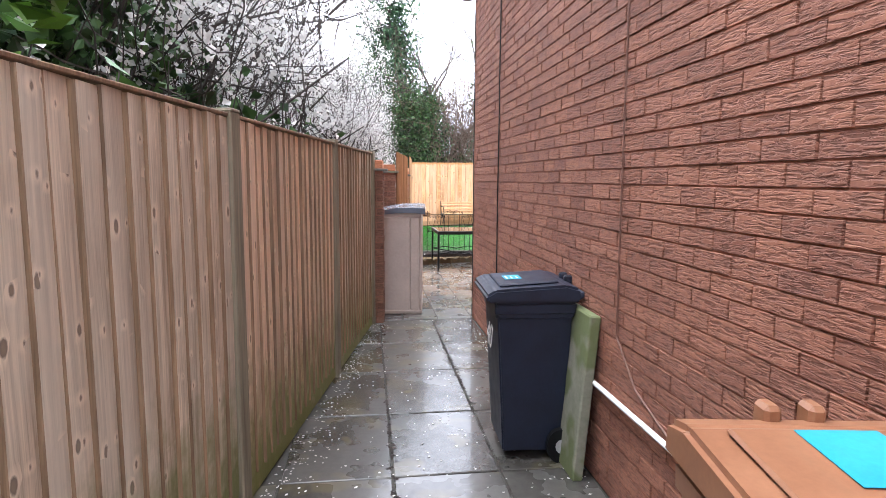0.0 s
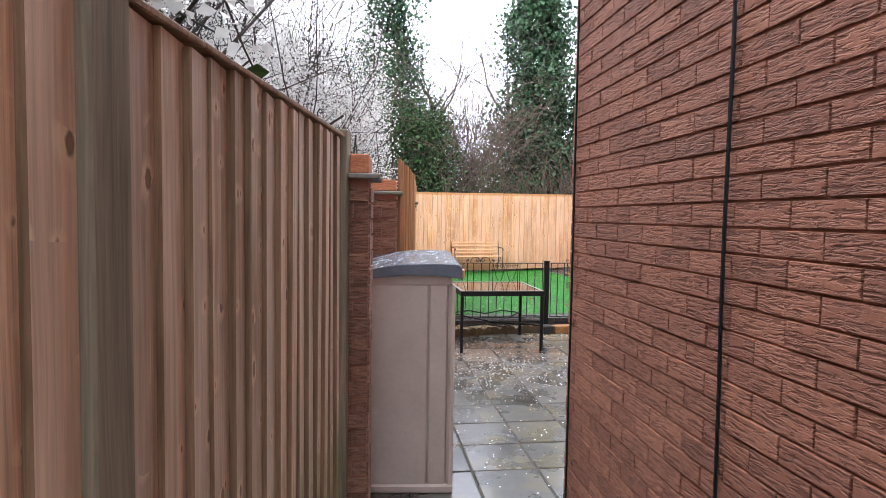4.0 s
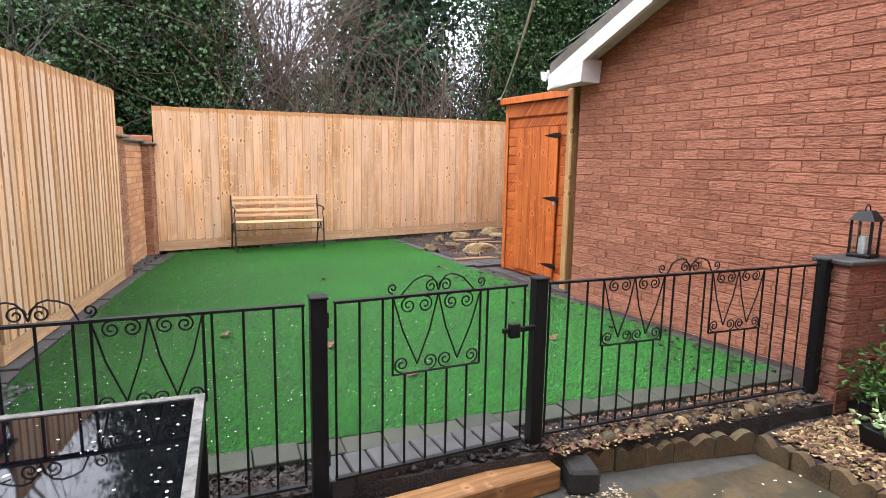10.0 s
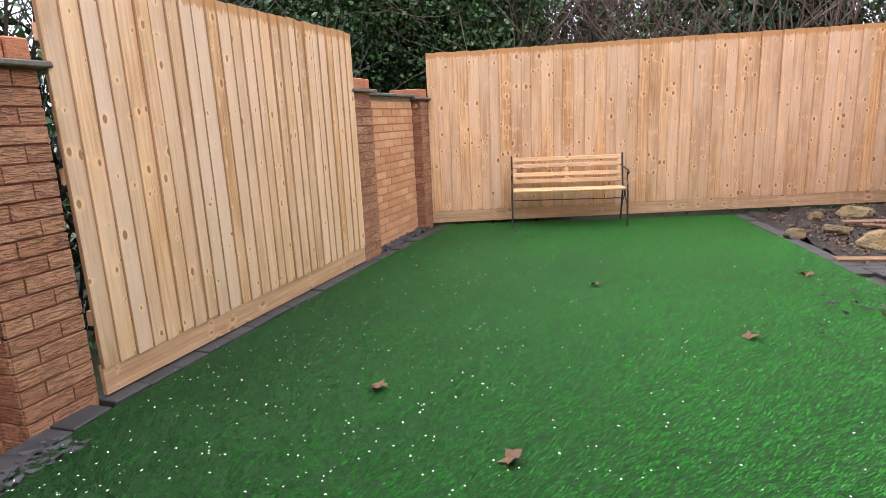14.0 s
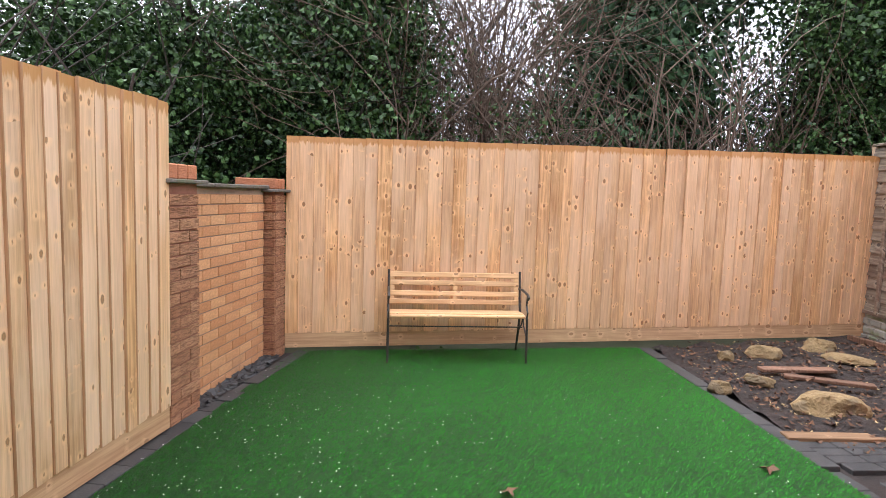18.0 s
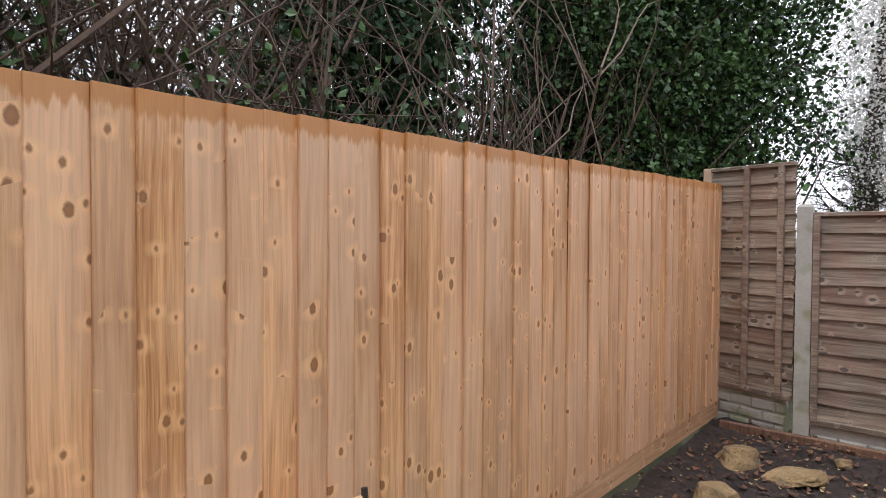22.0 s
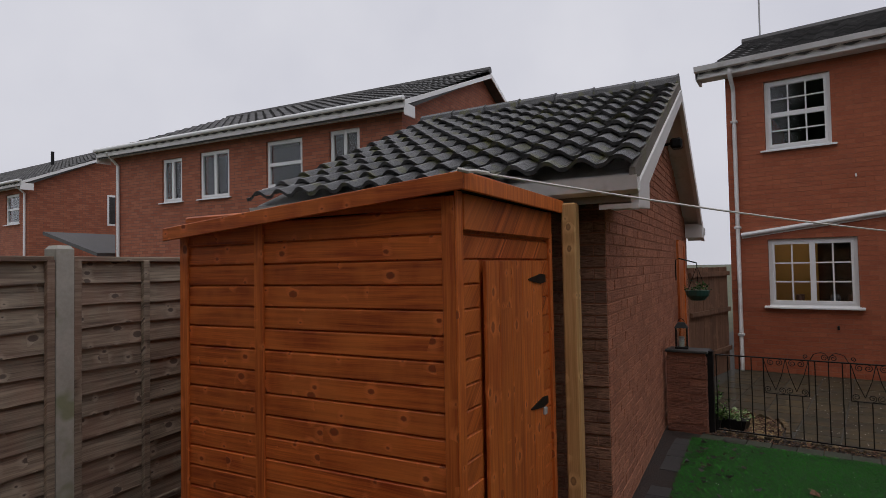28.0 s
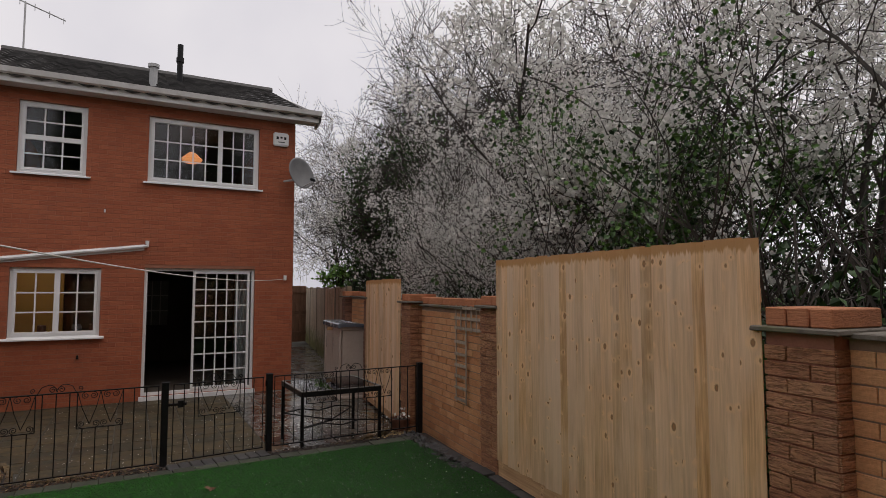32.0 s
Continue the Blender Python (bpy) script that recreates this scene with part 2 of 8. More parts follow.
    if tips:
        tg = nt.nodes.new("ShaderNodeTexCoord")
        ts = nt.nodes.new("ShaderNodeSeparateXYZ")
        nt.links.new(tg.outputs["Generated"], ts.inputs[0])
        drip = noise_tex(nt, coords(nt, (1, 1, 0.04)), 45, 3)
        wet = math_node(nt, "ADD", ts.outputs["Z"], math_node(nt, "MULTIPLY", drip, 0.07))
        col = mixed(nt, "MIX", math_node(nt, "MULTIPLY", ramp_val(nt, wet, 0.998, 1.008), 0.85), col, tips)
    nt.links.new(col, b.inputs["Base Color"])
    b.inputs["Roughness"].default_value = rough
    h = math_node(nt, "SUBTRACT", f, math_node(nt, "MULTIPLY", ring, 0.3)) if knots else f
    bumped(nt, b, h, 0.5, 0.004)
    return m


def brick_mat(name, dark, light, stain=(0.1, 0.06, 0.05), rustic=1.0, island=True, soot=0.25, splash=None):
    """Brick with a dragged, bark-like face: wandering level ridges, a tone of its own for each brick, and pale splashed dirt near the ground."""
    m, nt, b = base_mat(name)
    v = coords(nt, (1, 1, 1), False)
    src = nt.nodes.new("ShaderNodeNewGeometry").outputs["Random Per Island"] if island else nt.nodes.new("ShaderNodeObjectInfo").outputs["Random"]
    mp = nt.nodes.new("ShaderNodeMapping")
    mp.inputs["Scale"].default_value = (17, 17, 105)
    nt.links.new(v, mp.inputs["Vector"])
    nt.links.new(math_node(nt, "MULTIPLY", src, 61.0), mp.inputs["Location"])
    wavy = nt.nodes.new("ShaderNodeTexNoise")
    for key, val in (("Scale", 1.0), ("Detail", 3.0), ("Roughness", 0.55), ("Distortion", 0.7)):
        wavy.inputs[key].default_value = val
    nt.links.new(mp.outputs["Vector"], wavy.inputs["Vector"])
    n1, n2 = noise_tex(nt, v, 2.2, 4), wavy.outputs["Fac"]
    n3 = noise_tex(nt, v, 70, 3)
    f = math_node(nt, "ADD", math_node(nt, "MULTIPLY", noise_tex(nt, v, 9, 4), 0.45), math_node(nt, "MULTIPLY", src, 0.55))
    col = ramp(nt, [(0.15, dark), (0.85, light)], f)
    col = mixed(nt, "MULTIPLY", 0.5, col, ramp(nt, [(0.35, (0.62, 0.6, 0.58)), (0.65, (1, 1, 1))], n3))
    col = mixed(nt, "MIX", math_node(nt, "MULTIPLY", ramp_val(nt, n1, 0.5, 0.75), soot), col, stain)
    if splash:
        gp_ = nt.nodes.new("ShaderNodeNewGeometry")
        gz = nt.nodes.new("ShaderNodeSeparateXYZ")
        nt.links.new(gp_.outputs["Position"], gz.inputs[0])
        high = math_node(nt, "SUBTRACT", gz.outputs["Z"], math_node(nt, "MULTIPLY", n1, 1.1))
        col = mixed(nt, "MIX", math_node(nt, "MULTIPLY", ramp_val(nt, high, 0.35, -0.45), splash[1]), col, splash[0])
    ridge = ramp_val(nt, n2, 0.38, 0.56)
    # The low parts of the relief are also painted darker, as recess shade.
    groove_shade = math_node(nt, "MULTIPLY", math_node(nt, "SUBTRACT", 1.0, ridge), 0.6 * rustic)
    col = mixed(nt, "MULTIPLY", groove_shade, col, (0.33, 0.27, 0.25))
    nt.links.new(col, b.inputs["Base Color"])
    b.inputs["Roughness"].default_value = 0.8
    h = math_node(nt, "ADD", math_node(nt, "MULTIPLY", ridge, 1.0 * rustic), math_node(nt, "MULTIPLY", n3, 0.15))
    bumped(nt, b, h, 0.75, 0.007)
    return m


def glass_mat(name, tint=(0.9, 0.95, 0.95), rough=0.0):
    m, nt, b = base_mat(name)
    b.inputs["Base Color"].default_value = (*tint, 1)
    b.inputs["Transmission Weight"].default_value, b.inputs["Roughness"].default_value, b.inputs["IOR"].default_value = 1.0, rough, 1.45
    return m


def leaf_mat(name, dark, light, rough=0.45, thin=0.0):
    m, nt, b = base_mat(name)
    src = nt.nodes.new("ShaderNodeNewGeometry").outputs["Random Per Island"]
    v = coords(nt, (1, 1, 1), False)
    f = math_node(nt, "ADD", math_node(nt, "MULTIPLY", src, 0.6), math_node(nt, "MULTIPLY", noise_tex(nt, v, 0.9, 2), 0.4))
    nt.links.new(ramp(nt, [(0.25, dark), (0.75, light)], f), b.inputs["Base Color"])
    b.inputs["Roughness"].default_value = rough
    b.inputs["Specular IOR Level"].default_value = 0.3
    if thin:        # petals let part of the light through
        out = [n for n in nt.nodes if n.type == "OUTPUT_MATERIAL"][0]
        tr_, mx = nt.nodes.new("ShaderNodeBsdfTranslucent"), nt.nodes.new("ShaderNodeMixShader")
        tr_.inputs["Color"].default_value = (*light, 1)
        mx.inputs["Fac"].default_value = thin
        nt.links.new(b.outputs[0], mx.inputs[1])
        nt.links.new(tr_.outputs[0], mx.inputs[2])
        nt.links.new(mx.outputs[0], out.inputs["Surface"])
    return m


FENCE_OLD = wood("weathered_fence_wood", (0.25, 0.15, 0.085), (0.66, 0.46, 0.30), algae=((0.15, 0.17, 0.03), 0.9, 0.75), weather=((0.58, 0.47, 0.37), 0.45), own=0.2, pale=((0.62, 0.5, 0.39), 0.5), pick_at=0.66, knot=(0.065, 0.033, 0.017), knot_size=0.012, checks=0.7)
FENCE_BROWN = wood("brown_weathered_fence_wood", (0.36, 0.22, 0.125), (0.87, 0.62, 0.41), algae=((0.15, 0.17, 0.03), 0.9, 0.75), weather=((0.72, 0.56, 0.42), 0.45), own=0.22, pale=((0.76, 0.6, 0.45), 0.5), pick_at=0.6, knot=(0.065, 0.033, 0.017), knot_size=0.012, checks=0.75)
FENCE_GREY = wood("silvered_fence_wood", (0.29, 0.22, 0.145), (0.74, 0.62, 0.47), algae=((0.16, 0.18, 0.04), 0.9, 0.8), weather=((0.72, 0.65, 0.52), 0.5), own=0.2, pale=((0.76, 0.68, 0.55), 0.5), pick_at=0.62, knot=(0.07, 0.04, 0.022), knot_size=0.013, checks=0.7)
# Board edges darker than their faces: shade of the gaps put into the colour.
EDGE_OLD = wood("shaded_board_edge_and_capping", (0.14, 0.085, 0.045), (0.31, 0.195, 0.11), knots=False)
EDGE_NEW = wood("shaded_brown_board_edge", (0.2, 0.095, 0.04), (0.34, 0.175, 0.075), knots=False)
EDGE_PALE = wood("shaded_pale_board_edge", (0.33, 0.175, 0.08), (0.52, 0.3, 0.16), knots=False)
FENCE_NEW = wood("new_fence_wood", (0.38, 0.165, 0.058), (0.78, 0.445, 0.205), knot=(0.14, 0.045, 0.014), own=0.17, rough=0.48, pale=((0.78, 0.52, 0.34), 0.45), tips=(0.5, 0.22, 0.06), pick_at=0.53, knot_size=0.014, weather=((0.80, 0.55, 0.37), 0.4))
FENCE_PALE = wood("pale_planed_fence_wood", (0.42, 0.215, 0.085), (0.76, 0.47, 0.235), knot=(0.15, 0.06, 0.018), own=0.2, rough=0.5, pale=((0.86, 0.65, 0.47), 0.6), tips=(0.48, 0.23, 0.07), pick_at=0.6, knot_size=0.013, weather=((0.86, 0.64, 0.46), 0.45))
BOARD_FLAT = wood("new_gravel_board_wood", (0.42, 0.23, 0.115), (0.62, 0.39, 0.215), along="X", knot=(0.25, 0.12, 0.05), own=0.1, pick_at=0.6)
POST_OLD = wood("grey_post_wood", (0.125, 0.108, 0.068), (0.26, 0.22, 0.15), own=0.1, knots=False, checks=0.9)
LAP_WOOD = wood("grey_lap_wood", (0.09, 0.069, 0.052), (0.34, 0.28, 0.21), along="X", knot=(0.05, 0.03, 0.025), own=0.22, weather=((0.24, 0.115, 0.075), 0.42), pick_at=0.65, knot_size=0.02, grain=0.8)
SHED_WOOD = wood("orange_stained_shed_wood", (0.26, 0.04, 0.007), (0.64, 0.16, 0.028), along="X", knot=(0.12, 0.025, 0.008), own=0.16, rough=0.5, weather=((0.66, 0.19, 0.04), 0.5), pick_at=0.6, knot_size=0.016)
SHED_UP = wood("orange_stained_upright_wood", (0.36, 0.065, 0.011), (0.68, 0.19, 0.036), knot=(0.14, 0.03, 0.01), own=0.12, rough=0.5)
SLEEPER = wood("sleeper_wood", (0.36, 0.2, 0.09), (0.55, 0.34, 0.17), along="X", own=0.1)
STEP_WOOD = wood("wet_orange_brown_sleeper", (0.15, 0.062, 0.016), (0.33, 0.16, 0.05), along="X", own=0.1)
DARK_BOARD = wood("wet_brown_board", (0.16, 0.085, 0.04), (0.32, 0.19, 0.1), along="X", own=0.1)
POST_YELLOW = wood("weathered_yellow_post", (0.40, 0.215, 0.075), (0.60, 0.36, 0.15), own=0.1)
BENCH_WOOD = wood("varnished_bench_slats", (0.48, 0.26, 0.11), (0.70, 0.44, 0.225), along="X", own=0.12, rough=0.42)
TRELLIS_WOOD = wood("pale_grey_trellis_wood", (0.27, 0.215, 0.16), (0.48, 0.4, 0.32), own=0.1, knots=False)
DARK_FENCE = wood("brown_side_fence_wood", (0.12, 0.06, 0.035), (0.24, 0.13, 0.08), own=0.15)
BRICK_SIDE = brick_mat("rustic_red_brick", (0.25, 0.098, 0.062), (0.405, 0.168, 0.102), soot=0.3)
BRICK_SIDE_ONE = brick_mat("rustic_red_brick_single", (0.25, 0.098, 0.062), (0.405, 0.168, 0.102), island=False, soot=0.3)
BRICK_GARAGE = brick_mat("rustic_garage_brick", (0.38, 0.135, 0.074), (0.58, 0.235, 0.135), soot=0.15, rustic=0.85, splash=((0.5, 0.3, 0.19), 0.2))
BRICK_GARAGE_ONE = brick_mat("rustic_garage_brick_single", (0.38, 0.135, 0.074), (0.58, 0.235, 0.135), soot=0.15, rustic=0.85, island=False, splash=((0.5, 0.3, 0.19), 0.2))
BRICK_REAR = brick_mat("red_house_brick", (0.37, 0.094, 0.04), (0.47, 0.136, 0.06), rustic=0.35, soot=0.2)
BRICK_WALL = brick_mat("orange_garden_brick", (0.58, 0.25, 0.11), (0.78, 0.425, 0.215), rustic=0.13, soot=0.25)
BRICK_WALL_ONE = brick_mat("orange_garden_brick_single", (0.58, 0.25, 0.11), (0.78, 0.425, 0.215), rustic=0.13, island=False, soot=0.25)
BRICK_PIER = brick_mat("rustic_brown_pier_brick", (0.21, 0.095, 0.06), (0.36, 0.185, 0.115), soot=0.45)
BRICK_PIER_LIGHT = brick_mat("rustic_orange_pier_brick", (0.4, 0.17, 0.085), (0.6, 0.31, 0.17), soot=0.3)
BRICK_CAP = brick_mat("orange_coping_brick", (0.42, 0.15, 0.07), (0.58, 0.23, 0.11), rustic=0.3)
MORTAR = surface("brown_mortar", (0.235, 0.098, 0.064), (0.36, 0.158, 0.104), 0.95, 8)
MORTAR_RED = surface("red_brown_mortar", (0.24, 0.095, 0.055), (0.36, 0.155, 0.095), 0.95, 8)
MORTAR_DARK = surface("grey_mortar", (0.24, 0.165, 0.12), (0.38, 0.27, 0.2), 0.95, 8)
SLAB = surface("wet_concrete_paving", (0.034, 0.032, 0.028), (0.10, 0.094, 0.083), 0.27, 2.6, 0.35, 0.003, own=0.16, spots=((0.12, 0.10, 0.055), 3.3, 0.55, 0.6), rough_var=0.2, coat=0.7)
SLAB_BUFF = surface("wet_buff_paving", (0.016, 0.011, 0.004), (0.092, 0.064, 0.026), 0.72, 4.2, 0.5, 0.004, own=0.25, spots=((0.022, 0.02, 0.008), 3.3, 0.5, 0.7), rough_var=0.25, coat=0.08)
BUFF_STONE = surface("wet_brown_edging_stone", (0.035, 0.022, 0.009), (0.15, 0.098, 0.042), 0.75, 7, 0.8, 0.008, own=0.25, spots=((0.05, 0.055, 0.025), 4, 0.55, 0.5))
JOINT = surface("dark_joint_sand", (0.03, 0.028, 0.024), (0.08, 0.075, 0.06), 0.8, 14)
EDGING = surface("dark_paver_edging", (0.02, 0.02, 0.022), (0.068, 0.065, 0.063), 0.6, 9, own=0.15)
MOSSY = surface("mossy_dark_block", (0.02, 0.024, 0.015), (0.055, 0.058, 0.038), 0.8, 8, 0.5, 0.006, own=0.2)
BLACK_STONE = surface("wet_black_block", (0.006, 0.006, 0.006), (0.03, 0.027, 0.023), 0.8, 12, 0.8, 0.006)
CONCRETE = surface("pale_concrete", (0.30, 0.29, 0.25), (0.46, 0.44, 0.39), 0.85, 5, own=0.08, spots=((0.16, 0.2, 0.06), 4, 0.56, 0.6))
SLATE = surface("dark_mossy_coping_stone", (0.075, 0.062, 0.05), (0.2, 0.175, 0.145), 0.8, 6, 0.6, 0.006, own=0.15, spots=((0.12, 0.13, 0.05), 5, 0.56, 0.5))
ALGAE_CONCRETE = surface("algae_stained_concrete", (0.17, 0.175, 0.12), (0.34, 0.335, 0.27), 0.85, 4, 0.4, 0.004, spots=((0.1, 0.13, 0.03), 3.2, 0.46, 0.75))
STONE = surface("buff_garden_stone", (0.15, 0.095, 0.04), (0.42, 0.3, 0.15), 0.85, 6, 1.0, 0.02, own=0.25, spots=((0.14, 0.11, 0.07), 5, 0.55, 0.6))
SOIL = surface("dark_wet_soil", (0.012, 0.009, 0.008), (0.062, 0.043, 0.036), 0.7, 9, 1.0, 0.03)
GROUND_MAT = surface("rough_ground", (0.05, 0.06, 0.03), (0.12, 0.12, 0.07), 0.95, 0.6, 0.6, 0.03)
WHITE = surface("white_upvc", (0.74, 0.74, 0.74), (0.82, 0.82, 0.81), 0.4, 3, 0.05, rough_var=0.05)
WHITE_DIRTY = surface("weathered_white_trim", (0.58, 0.56, 0.54), (0.74, 0.72, 0.71), 0.5, 3, 0.08, spots=((0.4, 0.37, 0.34), 5, 0.6, 0.4))
ROOF = surface("mossy_dark_roof_tile", (0.008, 0.008, 0.009), (0.085, 0.083, 0.082), 0.36, 9, 0.9, 0.01, own=0.45, island=True, spots=((0.075, 0.075, 0.018), 7, 0.55, 0.8))
# Pale eave board toned grey-brown: the shadow under the tiles is in the colour.
FASCIA_SHADED = surface("eave_shaded_fascia_board", (0.22, 0.19, 0.155), (0.34, 0.30, 0.25), 0.7, 4, 0.15, 0.002)
ROOF_FAR = surface("brown_grey_roof_tile", (0.028, 0.027, 0.026), (0.10, 0.095, 0.092), 0.6, 5, 0.5, 0.006, own=0.4, island=True)
BLACK_METAL = surface("black_painted_iron", (0.004, 0.004, 0.005), (0.012, 0.012, 0.013), 0.48, 12, 0.15, 0.001)
BLACK_METAL.node_tree.nodes["Principled BSDF"].inputs["Specular IOR Level"].default_value = 0.22
DARK_METAL = surface("dark_brown_cast_iron", (0.02, 0.016, 0.013), (0.05, 0.04, 0.035), 0.5, 12, 0.2, 0.001)
NAVY = surface("black_bin_plastic", (0.005, 0.008, 0.018), (0.013, 0.019, 0.040), 0.45, 9, 0.15, 0.001)
BROWN_BIN = surface("brown_bin_plastic", (0.2, 0.085, 0.042), (0.3, 0.14, 0.072), 0.4, 6, 0.1, 0.001)
LABEL_BLUE = surface("cyan_sticker", (0.015, 0.25, 0.38), (0.04, 0.36, 0.5), 0.45, 9, 0)
TAUPE = surface("taupe_storage_plastic", (0.42, 0.345, 0.29), (0.54, 0.45, 0.38), 0.5, 4, 0.15, 0.002, rough_var=0.08)
GREY_LID = surface("grey_lid_plastic", (0.085, 0.1, 0.125), (0.15, 0.165, 0.195), 0.25, 4, 0.1, 0.002, rough_var=0.1)
TERRACOTTA = surface("brown_plant_pot", (0.12, 0.05, 0.035), (0.2, 0.09, 0.06), 0.6, 7, 0.2)
GREEN_POT = surface("green_hanging_pot", (0.01, 0.05, 0.04), (0.02, 0.09, 0.07), 0.5, 7, 0.1)
GREY_PLASTIC = surface("grey_plastic", (0.33, 0.33, 0.33), (0.45, 0.45, 0.45), 0.5, 6, 0.1)
PETAL = leaf_mat("fallen_white_petals", (0.62, 0.6, 0.56), (0.85, 0.83, 0.8), 0.6)
DEAD_LEAF = leaf_mat("dead_brown_leaves", (0.05, 0.024, 0.016), (0.19, 0.10, 0.055), 0.7)
WET_LEAF = leaf_mat("wet_black_leaves", (0.008, 0.007, 0.006), (0.04, 0.025, 0.018), 0.5)
CHIP = leaf_mat("pale_wood_chips", (0.07, 0.042, 0.02), (0.46, 0.34, 0.17), 0.8)
PALE_CHIP = leaf_mat("bleached_chips_and_petals", (0.10, 0.07, 0.035), (0.52, 0.43, 0.29), 0.8)
IVY = leaf_mat("dark_ivy_leaf", (0.009, 0.026, 0.008), (0.07, 0.14, 0.038), 0.45)
CONIFER = leaf_mat("blue_green_foliage", (0.014, 0.042, 0.018), (0.075, 0.15, 0.065), 0.5)
SHRUB_LEAF = leaf_mat("dark_green_shrub_leaf", (0.012, 0.035, 0.008), (0.09, 0.19, 0.035), 0.45)
BRIGHT = leaf_mat("fresh_green_leaf", (0.06, 0.16, 0.025), (0.2, 0.38, 0.07), 0.4)
BLOSSOM = leaf_mat("white_blossom", (0.48, 0.47, 0.44), (0.88, 0.86, 0.82), 0.6, 0.3)
TWIG = surface("brown_grey_twig", (0.018, 0.014, 0.011), (0.065, 0.051, 0.041), 0.85, 9)
RUST_TWIG = surface("reddish_brown_twig", (0.07, 0.046, 0.032), (0.18, 0.125, 0.09), 0.85, 9)
BARK = surface("dark_bark", (0.028, 0.022, 0.018), (0.08, 0.065, 0.05), 0.9, 9, 0.8, 0.01)
GLASS = glass_mat("window_glass")
# Plaster toned dark, so the shade of unlit rooms is in its colour.
DARK_ROOM = surface("shade_toned_room_plaster", (0.10, 0.09, 0.08), (0.15, 0.135, 0.12), 0.9, 2, 0.05)
ROPE = surface("white_line_cord", (0.55, 0.53, 0.5), (0.7, 0.68, 0.64), 0.7, 20, 0)

grass_mat, gnt, gb = base_mat("artificial_grass_blades")
gsrc = gnt.nodes.new("ShaderNodeNewGeometry").outputs["Random Per Island"]
gpatch = noise_tex(gnt, coords(gnt, (1, 1, 1), False), 1.1, 5)
gnt.links.new(ramp(gnt, [(0.3, (0.003, 0.04, 0.0015)), (0.7, (0.03, 0.275, 0.012))], math_node(gnt, "ADD", math_node(gnt, "MULTIPLY", gsrc, 0.6), math_node(gnt, "MULTIPLY", gpatch, 0.4))), gb.inputs["Base Color"])
gb.inputs["Roughness"].default_value = 0.5
gb.inputs["Specular IOR Level"].default_value = 0.22
TURF = surface("green_turf_backing", (0.002, 0.028, 0.002), (0.012, 0.09, 0.007), 0.6, 22, 1.0, 0.02)


# ---- building helpers ----
class Shape:
    """Vertices and faces that become one mesh."""

    def __init__(self):
        self.v, self.f = [], []

    def add(self, verts, faces, m=None):
        k = len(self.v)
        self.v += [tuple(m @ Vector(p)) for p in verts] if m else [tuple(p) for p in verts]
        self.f += [tuple(i + k for i in f) for f in faces]
        return self

    def box(self, x0, x1, y0, y1, z0, z1, m=None):
        return self.add([(x, y, z) for z in (z0, z1) for y in (y0, y1) for x in (x0, x1)], [(0, 2, 3, 1), (4, 5, 7, 6), (0, 1, 5, 4), (2, 6, 7, 3), (0, 4, 6, 2), (1, 3, 7, 5)], m)

    def prism(self, outline, a, b, axis="y", m=None):
        """An outline in two axes, drawn out from a to b along the third."""
        n = len(outline)

        def at(p, q):
            return {"x": (q, p[0], p[1]), "y": (p[0], q, p[1]), "z": (p[0], p[1], q)}[axis]
        verts = [at(p, a) for p in outline] + [at(p, b) for p in outline]
        faces = [tuple(range(n)), tuple(range(2 * n - 1, n - 1, -1))] + [(i, i + n, (i + 1) % n + n, (i + 1) % n) for i in range(n)]
        return self.add(verts, faces, m)

    def tube(self, points, radii, n=6, close=True):
        pts = [Vector(p) for p in points]
        if isinstance(radii, (int, float)):
            radii = [radii] * len(pts)
        k = len(self.v)
        side = None
        for i, p in enumerate(pts):
            d = (pts[min(i + 1, len(pts) - 1)] - pts[max(i - 1, 0)])
            d = d.normalized() if d.length > 1e-9 else Vector((0, 0, 1))
            if side is None:
                side = d.cross(Vector((0, 0, 1)) if abs(d.z) < 0.9 else Vector((1, 0, 0))).normalized()
            side = (side - d * side.dot(d)).normalized()
            up = d.cross(side)
            for j in range(n):
                a = 2 * math.pi * j / n
                self.v.append(tuple(p + (side * math.cos(a) + up * math.sin(a)) * radii[i]))
        for i in range(len(pts) - 1):
            for j in range(n):
                a, b = k + i * n + j, k + i * n + (j + 1) % n
                self.f.append((a, b, b + n, a + n))
        if close:
            self.f.append(tuple(k + j for j in range(n - 1, -1, -1)))
            self.f.append(tuple(k + (len(pts) - 1) * n + j for j in range(n)))
        return self

    def lathe(self, profile, n=20, m=None):
        verts, faces = [], []
        for r, z in profile:
            for j in range(n):
                a = 2 * math.pi * j / n
                verts.append((r * math.cos(a), r * math.sin(a), z))
        for i in range(len(profile) - 1):
            for j in range(n):
                a, b = i * n + j, i * n + (j + 1) % n
                faces.append((a, b, b + n, a + n))
        return self.add(verts, faces, m)

    def mesh(self, name, mat, bevel=0.0, smooth=False, segments=1):
        me = bpy.data.meshes.new(name)
        me.from_pydata(self.v, [], self.f)
        if bevel:
            bm = bmesh.new()
            bm.from_mesh(me)
            bmesh.ops.recalc_face_normals(bm, faces=bm.faces)
            bmesh.ops.bevel(bm, geom=list(bm.edges), offset=bevel, segments=segments, affect="EDGES", clamp_overlap=True)
            bm.to_mesh(me)
            bm.free()
        me.materials.append(mat)
        if smooth:
            me.shade_smooth()
        me.update()
        return me


